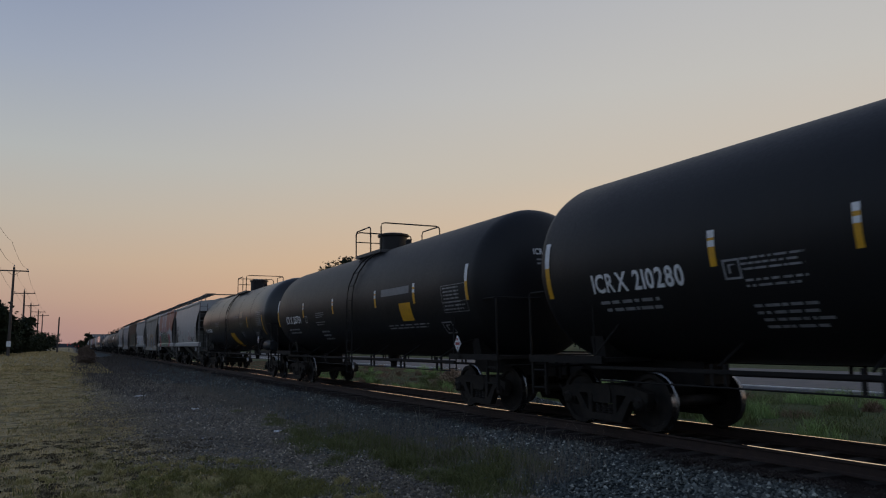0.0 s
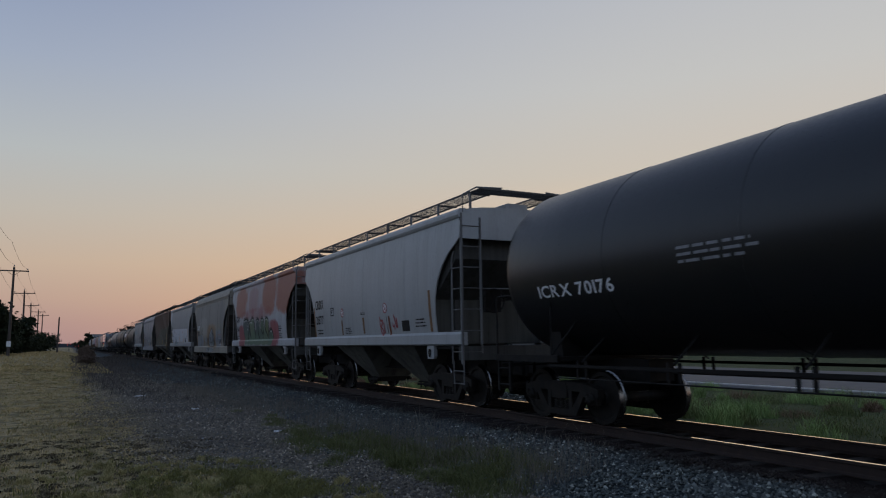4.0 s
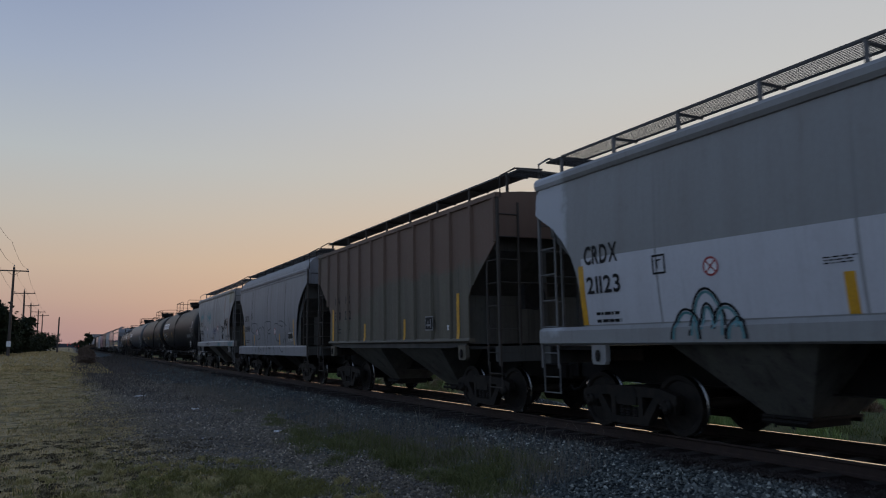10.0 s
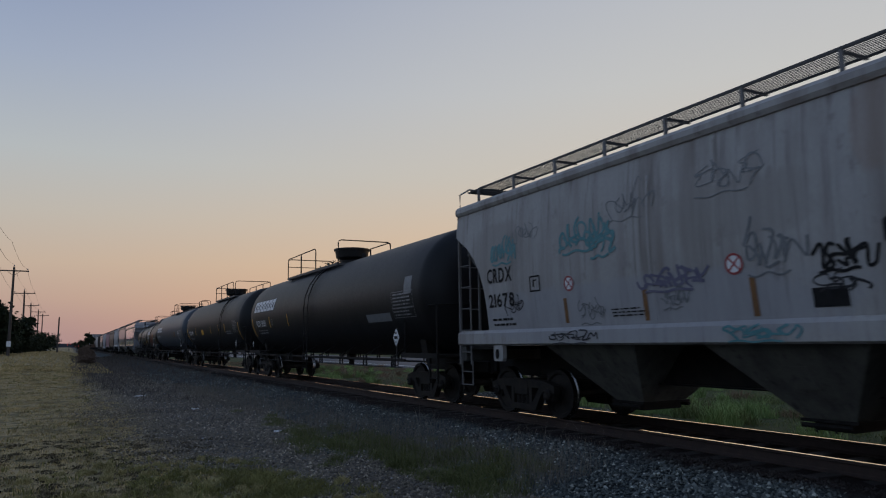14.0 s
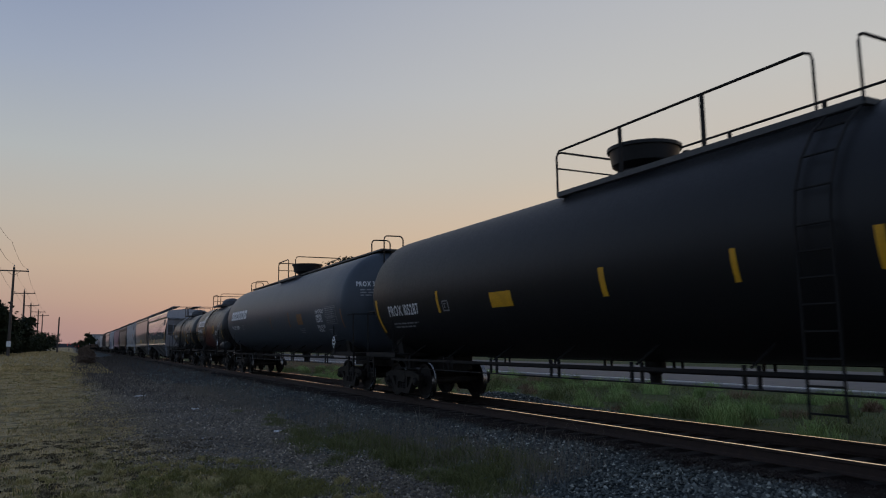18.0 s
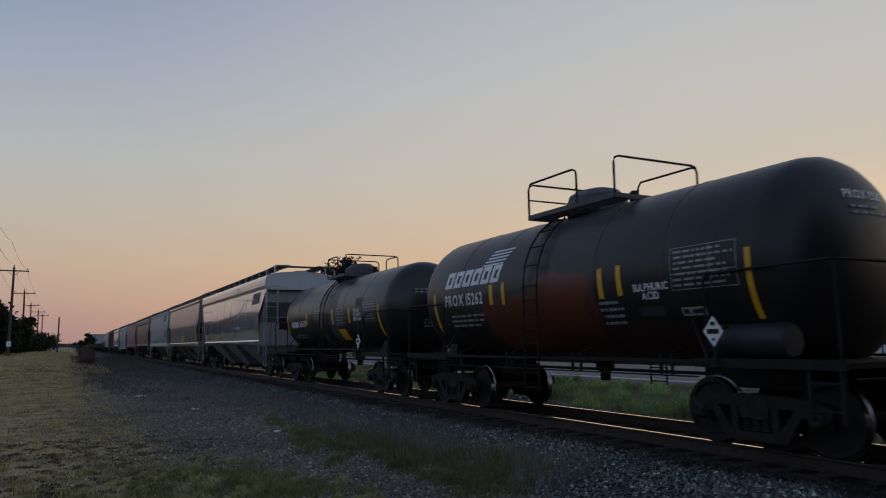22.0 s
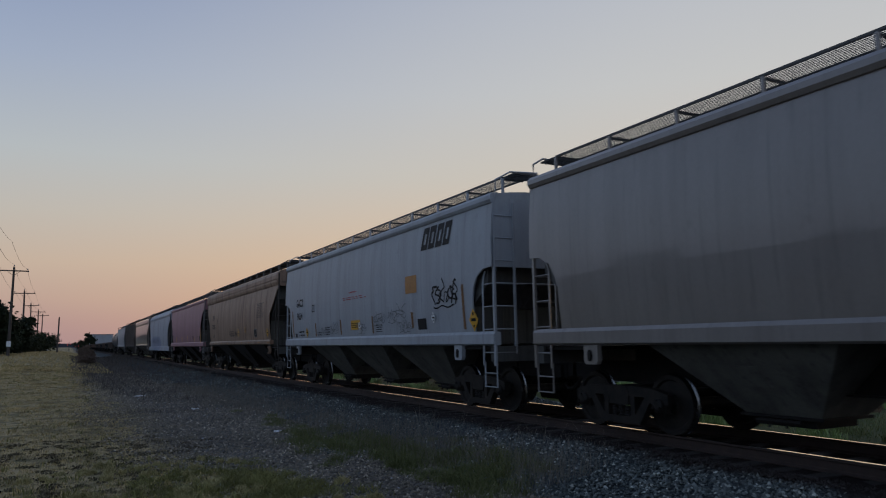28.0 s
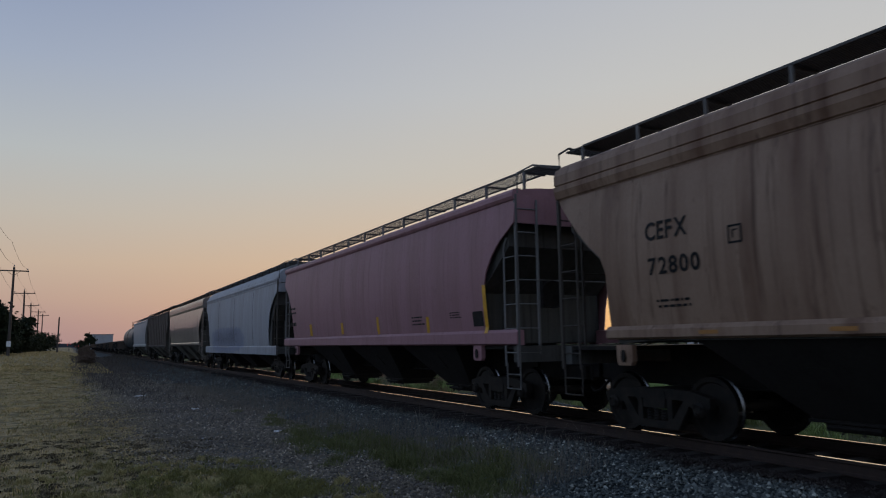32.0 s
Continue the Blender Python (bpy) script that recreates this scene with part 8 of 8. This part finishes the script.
small_print(T, 7.47, 1.08, 2.04, 0.30, 1, 'letter_dark')
bar(T, 4.93, 0.27, 1.73, 0.40, 'yellow')
words(R, 'GACX', 6.12, 0.82, 2.80, 0.27, 'letter_dark')
words(R, '9654', 6.09, 0.67, 2.34, 0.25, 'letter_dark')
frame_mark(R, 4.24, 0.27, 2.54, 0.25, 'letter_dark')
bar(R, 5.22, 0.74, 1.73, 0.66, 'clean_patch')
placard(R, 4.89, 1.86, 0.18, 'yellow')
bar(R, 6.72, 0.11, 1.71, 0.96, 'worn_yellow')
bar(R, 3.98, 0.12, 1.71, 0.46, 'worn_yellow')
bar(R, 6.45, 0.26, 1.70, 0.14, 'panel2')
small_print(R, 6.0, 0.85, 1.71, 0.24, 2, 'letter_dark')
small_print(R, 3.75, 0.5, 1.72, 0.14, 2, 'letter_dark')
small_print(R, 2.9, 0.6, 1.72, 0.3, 4, 'letter_dark')

# jacket bands round the shell on both sides of the ladder, sky sheen painted in as paler grey
for lo, hi in ((0.22, 0.70), (-1.22, -0.45)):
    bm = bmesh.new()
    lathe(bm, [(1.30, lo), (1.314, lo + 0.006), (1.314, hi - 0.006), (1.30, hi)], "y", 64, (0, 0, 2.47))
    part("jacket_band", bm, M["jacket"], O, "grey jacket band with the sky's sheen in its colour", True)
# rungs up the front head of the ammonia tank
bm = bmesh.new()
ladder(bm, (0.52, -9.75, 1.2), (0.52, -9.75, 3.3), 0.40, 7, 0.012, "x")
part("head_ladder", bm, M["steel"], MM)
# wordmarks as plain leaning shapes
slanted_mark(K, 8.4, 3.55, 2.88, 0.46, 6, "letter_white")
slanted_mark(MM, 7.95, 3.5, 2.69, 0.42, 6, "letter_white")
slanted_mark(N, 3.75, 2.35, 2.65, 0.36, 6, "letter_white")
for k in range(5):
    bar(N, 2.2 - 0.06 * k, 0.8, 3.02 + 0.07 * k, 0.035, "letter_white")
slanted_mark(P, -5.85, 1.5, 3.28, 0.50, 4, "navy")
slanted_mark(R, -4.48, 1.5, 3.64, 0.53, 4, "letter_dark")

# marks on the tanks' front heads
head_words(MM, "PROX 30193", -1.25, 0.80, 3.21, 0.15)
head_words(O, "6669", -0.16, 0.42, 3.03, 0.12)
head_words(N, "PROX 15262", -0.35, 0.85, 3.23, 0.12)
head_words(B, "ICRX 210734", -0.46, 0.85, 3.27, 0.13)
head_words(C, "ICRX 70176", -0.54, 0.80, 3.29, 0.11)

head_words(L, "PROX 105287", -0.20, 0.90, 3.42, 0.13)


def head_print(car, x, w, z, h, rows):
    """Fine lines of capacity marks under a head's number, as broken bars."""
    _, r, zc, flat, head = SIDE[car.name]
    rnd = random.Random(rows * 31 + int(100 * z))
    v, f = [], []
    for i in range(rows):
        k, a = z - h * i, x
        while a < x + w * (0.75 + 0.25 * (i % 2)):
            step = rnd.uniform(0.07, 0.2)
            b = len(v)
            v += [(a, k), (a + step, k), (a + step, k + 0.45 * h), (a, k + 0.45 * h)]
            f.append((b, b + 1, b + 2, b + 3))
            a += step + 0.05
    me = bpy.data.meshes.new("head_print")
    me.from_pydata([(p, -(flat + head * math.sqrt(max(0.0, 1 - (p * p + (k - zc) ** 2) / r ** 2))) - 0.014, k) for p, k in v], [], f)
    tagged(part_mesh("head_print", me, M["faint_white"], car), kind="stuff")


for car, x, w, z, rows in ((B, -0.40, 0.75, 3.14, 2), (C, -0.46, 0.7, 3.16, 2), (L, -0.10, 0.62, 3.28, 4), (MM, -1.15, 0.75, 3.08, 3), (N, -0.3, 0.75, 3.1, 2), (O, -0.6, 0.85, 2.92, 2), (O, -0.35, 0.45, 2.06, 3)):
    head_print(car, x, w, z, 0.085, rows)

# fresh white band along the two-tone hopper
M["band"] = car_paint("clean_white_band", (0.56, 0.56, 0.585), 0.45, 0.2, (0.3, 0.28, 0.27))
shape("white_band", G, [(4.62, 1.70), (-4.30, 1.70), (-4.30, 2.66), (4.66, 2.78)], "band", 0.003)

# spray paint
v, f = [], []
for line, width in (([(-1.23, 2.15), (-1.32, 2.02), (-1.46, 2.08), (-1.40, 1.95), (-1.30, 1.88), (-1.44, 1.80), (-1.47, 1.64)], 0.05), ([(-1.26, 2.10), (-1.25, 1.84), (-1.36, 1.66), (-1.44, 1.70)], 0.045), ([(-1.50, 2.00), (-1.55, 1.72)], 0.05), ([(-2.20, 2.18), (-2.26, 2.02), (-2.36, 1.84)], 0.06), ([(-2.08, 1.98), (-2.12, 1.84), (-2.20, 1.95), (-2.22, 1.80)], 0.04), ([(-2.36, 2.10), (-2.40, 1.84)], 0.05)):
    sweep(v, f, line, width)
tagged(flat_part("sprayed_tag", D, v, f, "red", 0.008), kind="stuff")
v, f = [], []
sweep(v, f, [(-1.71, 2.18), (-1.74, 1.95), (-1.77, 1.71)], 0.03)
tagged(flat_part("sprayed_tag", D, v, f, "grey_ink", 0.008), kind="stuff")
v, f = [], []
sweep(v, f, [(-1.87, 2.16), (-1.90, 1.90), (-1.94, 1.66)], 0.11)
tagged(flat_part("sprayed_tag", D, v, f, "rust_ink", 0.008), kind="stuff")
# overlapping swollen letters in green and teal, black-edged, with white shine, over a red splash
graffiti_letter(E, [(-2.01, 1.96), (-2.13, 2.03), (-2.36, 2.06), (-2.49, 2.01), (-2.56, 1.89), (-2.56, 1.65), (-2.53, 1.54), (-2.36, 1.42), (-1.58, 1.43), (-1.78, 1.55), (-1.85, 1.80)], 'teal', 4, 0)
graffiti_letter(E, [(-1.39, 2.52), (-1.51, 2.56), (-1.75, 2.56), (-1.91, 2.48), (-1.93, 2.34), (-1.88, 2.05), (-1.82, 1.80), (-1.78, 1.55), (-1.65, 1.43), (-1.58, 1.47), (-1.71, 1.64), (-1.65, 1.81), (-1.53, 1.94), (-1.40, 2.12)], 'olive_green', 4, 1)
graffiti_letter(E, [(-0.62, 2.40), (-0.69, 2.53), (-0.86, 2.57), (-1.04, 2.55), (-1.14, 2.45), (-1.17, 2.27), (-1.34, 2.08), (-1.53, 1.94), (-1.68, 1.81), (-1.75, 1.63), (-1.61, 1.43), (-0.62, 1.43), (-0.80, 1.61), (-0.86, 1.84), (-0.73, 2.02), (-0.61, 2.17)], 'green', 6, 2, [(-0.93, 2.24), (-1.04, 2.05), (-1.11, 1.93), (-1.06, 1.86), (-0.94, 1.97)])
graffiti_letter(E, [(0.37, 2.38), (0.28, 2.50), (0.07, 2.58), (-0.13, 2.58), (-0.31, 2.47), (-0.41, 2.30), (-0.43, 2.09), (-0.59, 2.06), (-0.75, 1.98), (-0.86, 1.84), (-0.77, 1.57), (-0.62, 1.43), (0.90, 1.44), (0.66, 1.64), (0.58, 1.89), (0.47, 2.04), (0.18, 2.10), (0.10, 2.12), (0.17, 2.27)], 'teal', 6, 3, [(-0.04, 2.28), (-0.11, 2.25), (-0.08, 2.01), (-0.23, 1.81), (-0.19, 1.67), (-0.08, 1.77), (-0.00, 2.01)])
graffiti_letter(E, [(1.67, 2.42), (1.51, 2.51), (1.27, 2.51), (1.16, 2.44), (1.20, 2.55), (1.12, 2.62), (0.89, 2.65), (0.70, 2.57), (0.64, 2.42), (0.60, 2.19), (0.64, 2.04), (0.57, 1.84), (0.63, 1.59), (0.90, 1.44), (1.66, 1.45), (1.49, 1.61), (1.42, 1.92), (1.56, 2.20)], 'green', 9, 4, [(1.61, 2.36), (1.49, 2.09), (1.48, 1.87), (1.60, 1.84), (1.68, 2.10)])
graffiti_letter(E, [(2.01, 2.61), (1.84, 2.60), (1.71, 2.48), (1.76, 2.21), (1.67, 1.93), (1.50, 1.85), (1.45, 1.61), (1.66, 1.45), (2.17, 1.45), (2.03, 1.67), (1.91, 1.94), (1.97, 2.16)], 'teal', 3, 5)
graffiti_letter(E, [(2.85, 2.50), (2.60, 2.62), (2.11, 2.63), (1.95, 2.58), (1.97, 2.16), (1.94, 1.92), (2.07, 1.67), (2.17, 1.45), (2.56, 1.45), (2.74, 1.80), (2.86, 2.21)], 'teal', 4, 6)
# pale goggling mask with black whorls, its teeth run down over the sill
MASK = [(-0.16, 2.00), (-0.25, 2.13), (-0.46, 2.15), (-0.64, 2.09), (-0.62, 2.23), (-0.83, 2.37), (-0.98, 2.43), (-1.12, 2.46), (-1.24, 2.39), (-1.38, 2.29), (-1.59, 2.15), (-1.72, 1.97), (-1.82, 1.79), (-1.86, 1.57), (-1.82, 1.42), (-1.33, 1.41), (-0.78, 1.37), (-0.28, 1.40), (-0.14, 1.53), (-0.09, 1.78)]
shape("sprayed_mask", F, MASK, "chalk", 0.010)
v, f = [], []
stroke(v, f, MASK + MASK[:1], 0.05)
for cy, cz, rr in ((-0.40, 1.80, 0.30), (-1.70, 1.68, 0.22), (-1.33, 2.05, 0.20)):
    for q in (0.14, 0.34, 0.54, 0.74, 0.94):
        ring(v, f, cy, cz, rr * q - 0.026, rr * q, 20)
stroke(v, f, [(-0.65, 1.50), (-0.62, 1.82), (-0.75, 2.09), (-0.95, 2.26), (-1.11, 2.33)], 0.035)
stroke(v, f, [(-0.80, 1.50), (-0.78, 1.80), (-0.90, 2.03), (-1.06, 2.19), (-1.25, 2.24), (-1.42, 2.05)], 0.035)
stroke(v, f, [(-0.96, 1.55), (-0.93, 1.76), (-1.03, 1.94), (-1.17, 2.03), (-1.31, 1.95), (-1.37, 1.75)], 0.035)
stroke(v, f, [(-1.09, 1.60), (-1.10, 1.79), (-1.21, 1.85), (-1.28, 1.70)], 0.035)
stroke(v, f, [(-1.39, 1.49), (-1.47, 1.64), (-1.45, 1.90), (-1.36, 2.13)], 0.035)
stroke(v, f, [(-0.79, 1.66), (-0.98, 1.60), (-1.26, 1.62), (-1.43, 1.57)], 0.035)
flat_part("mask_pattern", F, v, f, "letter_dark", 0.014)
shape("mask_beard", F, [(0.72, 1.06), (0.75, 1.30), (-0.05, 1.32), (-1.62, 1.32), (-1.60, 1.12), (-0.9, 1.05)], "chalk", 0.010)
v, f = [], []
for k in range(15):
    stroke(v, f, [(-0.12 - 0.105 * k, 1.31), (-0.14 - 0.105 * k, 1.20), (-0.11 - 0.107 * k, 1.08 + 0.03 * (k % 3))], 0.032)
for cy, cz in ((0.52, 1.20), (0.25, 1.17), (0.02, 1.24)):
    for q in (0.03, 0.075, 0.11):
        ring(v, f, cy, cz, q, q + 0.02, 14)
flat_part("beard_pattern", F, v, f, "letter_dark", 0.014)
bar(F, -3.70, 0.025, 1.50, 0.31, "letter_white", 0.010)
bar(F, -3.42, 0.60, 1.505, 0.022, "letter_white", 0.010)
bar(F, -3.40, 0.60, 1.80, 0.018, "letter_white", 0.010)
# thin unfinished letter outlines across sheet and sill
v, f = [], []
sweep(v, f, [(2.44, 1.98), (2.80, 1.99), (3.04, 2.13), (3.01, 2.32), (2.82, 2.42), (1.90, 2.40), (1.76, 2.30), (1.81, 2.12), (2.09, 2.03)], 0.036)
sweep(v, f, [(2.44, 1.98), (2.49, 1.70), (2.65, 1.43)], 0.036)
sweep(v, f, [(2.09, 2.03), (2.15, 1.69), (2.09, 1.43)], 0.036)
sweep(v, f, [(1.60, 2.11), (1.36, 2.19), (1.02, 2.19), (0.97, 2.07)], 0.036)
sweep(v, f, [(1.60, 2.11), (1.33, 1.86), (1.31, 1.72), (1.75, 1.68)], 0.036)
sweep(v, f, [(0.96, 2.16), (0.84, 2.23), (0.59, 2.21), (0.51, 2.05), (0.55, 1.83)], 0.036)
sweep(v, f, [(0.48, 1.47), (0.47, 2.31), (0.29, 2.43), (-0.45, 2.43), (-0.65, 2.39), (-0.69, 2.22), (-0.65, 2.10), (-0.18, 2.05), (-0.17, 1.88), (-0.58, 1.91)], 0.036)
sweep(v, f, [(-0.18, 2.05), (-0.17, 1.90), (-0.41, 1.91)], 0.05)
sweep(v, f, [(-1.24, 2.22), (-1.39, 2.32), (-1.85, 2.29), (-1.98, 2.19)], 0.036)
sweep(v, f, [(-1.36, 1.87), (-1.48, 1.68), (-1.66, 1.58), (-1.93, 1.59)], 0.05)
sweep(v, f, [(-2.57, 1.51), (-2.62, 1.64), (-2.77, 1.68), (-2.91, 1.63), (-2.94, 1.53)], 0.036)
sweep(v, f, [(-2.11, 2.22), (-2.35, 2.16), (-2.59, 2.18)], 0.036)
sweep(v, f, [(-1.95, 2.38), (-2.37, 2.39), (-2.75, 2.30), (-3.16, 2.15)], 0.036)
sweep(v, f, [(-3.46, 2.47), (-3.55, 2.15), (-3.59, 1.91), (-3.69, 1.99)], 0.036)
flat_part("letter_outline", I, v, f, "grey_ink", 0.008)
v, f = [], []
sweep(v, f, [(2.65, 1.43), (2.94, 1.08)], 0.036)
sweep(v, f, [(2.09, 1.43), (2.15, 1.10)], 0.036)
sweep(v, f, [(1.64, 1.34), (1.42, 1.28), (1.32, 1.11)], 0.036)
sweep(v, f, [(1.31, 1.25), (1.05, 1.21), (1.03, 1.07)], 0.036)
sweep(v, f, [(0.65, 1.39), (0.64, 1.12)], 0.036)
sweep(v, f, [(0.17, 1.42), (0.07, 1.05)], 0.036)
sweep(v, f, [(-0.13, 1.32), (-0.64, 1.29), (-0.68, 1.37)], 0.036)
sweep(v, f, [(-0.92, 1.37), (-1.12, 1.32), (-1.20, 1.08)], 0.036)
sweep(v, f, [(-2.04, 1.36), (-2.19, 1.24), (-2.42, 1.14), (-2.62, 1.18)], 0.036)
flat_part("letter_outline", I, v, f, "grey_ink", 0.008)
TAIL = [(1.55, 1.66), (1.47, 1.74), (1.38, 1.70), (1.26, 1.66), (1.12, 1.86), (1.00, 1.93), (0.88, 1.84), (0.78, 1.64), (0.66, 1.44)]
for ink, width, off in (("letter_dark", 0.15, 0.009), ("chalk", 0.09, 0.013)):
    v, f = [], []
    sweep(v, f, TAIL[3:], width)
    if ink == "letter_dark":
        sweep(v, f, TAIL[:4], 0.04)
    flat_part("mask_tail", F, v, f, ink, off)
v, f = [], []
for k in range(9):
    a = -0.22 - 0.03 * k
    sweep(v, f, [(-0.68 - 0.11 * k, 1.46), (-0.66 - 0.12 * k, 1.60 + 0.05 * math.sin(2.1 * k)), (-0.74 - 0.105 * k, 1.78 + 0.08 * math.cos(1.7 * k))], 0.022)
for cy, cz, rr in ((-0.55, 1.86, 0.07), (-0.98, 2.30, 0.09), (-1.55, 1.90, 0.08), (-1.20, 1.72, 0.06)):
    ring(v, f, cy, cz, rr - 0.03, rr, 14)
flat_part("mask_pattern", F, v, f, "letter_dark", 0.017)
tag(F, 3.6, 1.6, 1.45, 0.5, "blue_ink", 6, 0.03, 8)
tag(F, 0.9, 0.8, 1.6, 0.45, "letter_dark", 7, 0.03, 5)
tag(F, -2.2, 1.6, 1.5, 0.5, "blue_ink", 8, 0.03, 7)
# nested arches sprayed like a cloud
for ink, grow in (("letter_dark", 0.0), ("teal_ink", -0.045)):
    v, f = [], []
    for cy, half, low, high in ((2.52, 0.26, 1.45, 1.86), (2.15, 0.30, 1.50, 2.12), (1.85, 0.22, 1.60, 1.90), (1.68, 0.16, 1.45, 1.72), (2.15, 0.13, 1.58, 1.92)):
        stroke(v, f, [(cy + (half + grow) * math.cos(math.pi * k / 14), low + (high - low + grow) * math.sin(math.pi * k / 14)) for k in range(15)], 0.035)
    tagged(flat_part("sprayed_tag", G, v, f, ink, 0.009), kind="stuff")
tag(I, -2.4, 1.6, 1.5, 0.6, "panel", 14, 0.03, 6)
for y, w, z, h, ink, seed, width, loops in (
        (4.40, 0.85, 2.98, 0.42, "teal_ink", 15, 0.045, 9), (2.15, 1.15, 2.95, 0.50, "teal_ink", 16, 0.05, 7), (1.35, 0.55, 2.80, 0.42, "teal_ink", 41, 0.05, 5),
        (-2.55, 0.62, 2.20, 0.30, "letter_dark", 17, 0.045, 6), (-3.35, 0.85, 2.40, 0.45, "letter_dark", 18, 0.045, 9), (0.25, 1.15, 2.15, 0.28, "violet_ink", 19, 0.045, 8),
        (3.60, 0.70, 3.25, 0.40, "panel", 31, 0.02, 4), (0.90, 0.90, 3.30, 0.45, "panel", 32, 0.018, 5), (-0.80, 1.10, 3.35, 0.40, "panel", 33, 0.018, 6),
        (-1.60, 0.75, 2.25, 0.50, "panel", 34, 0.03, 6), (-2.50, 0.50, 1.95, 0.22, "panel2", 35, 0.025, 4), (2.60, 1.20, 1.42, 0.20, "panel2", 36, 0.025, 7),
        (-1.20, 1.00, 1.43, 0.20, "teal_ink", 37, 0.03, 6), (-3.60, 0.90, 1.75, 0.30, "panel2", 20, 0.035, 6), (-4.30, 1.20, 1.42, 0.20, "teal_ink", 21, 0.03, 8),
        (-0.15, 0.45, 1.90, 0.30, "panel", 42, 0.02, 5), (1.75, 0.60, 1.74, 0.35, "panel", 43, 0.02, 5), (3.95, 0.55, 1.95, 0.30, "panel2", 44, 0.018, 4)):
    tag(J, y, w, z, h, ink, seed, width, loops)
for y, w, z, h, seed in ((-1.2, 0.9, 1.95, 0.28, 51), (-2.3, 1.1, 2.0, 0.38, 52), (0.0, 0.7, 1.75, 0.3, 53), (2.4, 0.8, 1.8, 0.3, 54), (-3.0, 0.8, 1.74, 0.3, 55), (3.4, 0.6, 1.76, 0.25, 56)):
    tag(R, y, w, z, h, "panel", seed, 0.02, 6)
for y, z in ((-0.32, 1.95), (-5.1, 2.02)):
    placard(R, y, z, 0.13, "letter_white")
for y in (5.45, 3.6, 1.9, -1.6, -3.2, -5.2, -6.9):
    bar(S, y, 0.32, 1.52, 0.05, "orange", 0.009)
tag(R, -5.0, 1.25, 2.28, 0.52, "letter_dark", 22, 0.04, 8)
tag(U, 5.5, 6.0, 1.45, 0.8, "blue_ink", 24, 0.05, 12)


def motions():
    """The train rolls by at an even pace and its wheels turn with it."""
    for car, s in CARS:
        walk(car, [(t, pose(TRACK, s - travel(t), RAIL)) for t in range(0, 33, 4)])
    for a, wheels in WHEELS.items():
        first = wheels[0]
        rows = [(k / 15, pose(0, a * 0.889, 0.457, math.degrees(travel(k / 15) / 0.457), 0, 0)) for k in range(0, 481)]
        walk(first, rows)
        for w in wheels[1:]:
            w.rotation_mode = "QUATERNION"
            w.animation_data_create()
            w.animation_data.action = first.animation_data.action
            w.animation_data.action_slot = first.animation_data.action_slot


motions()
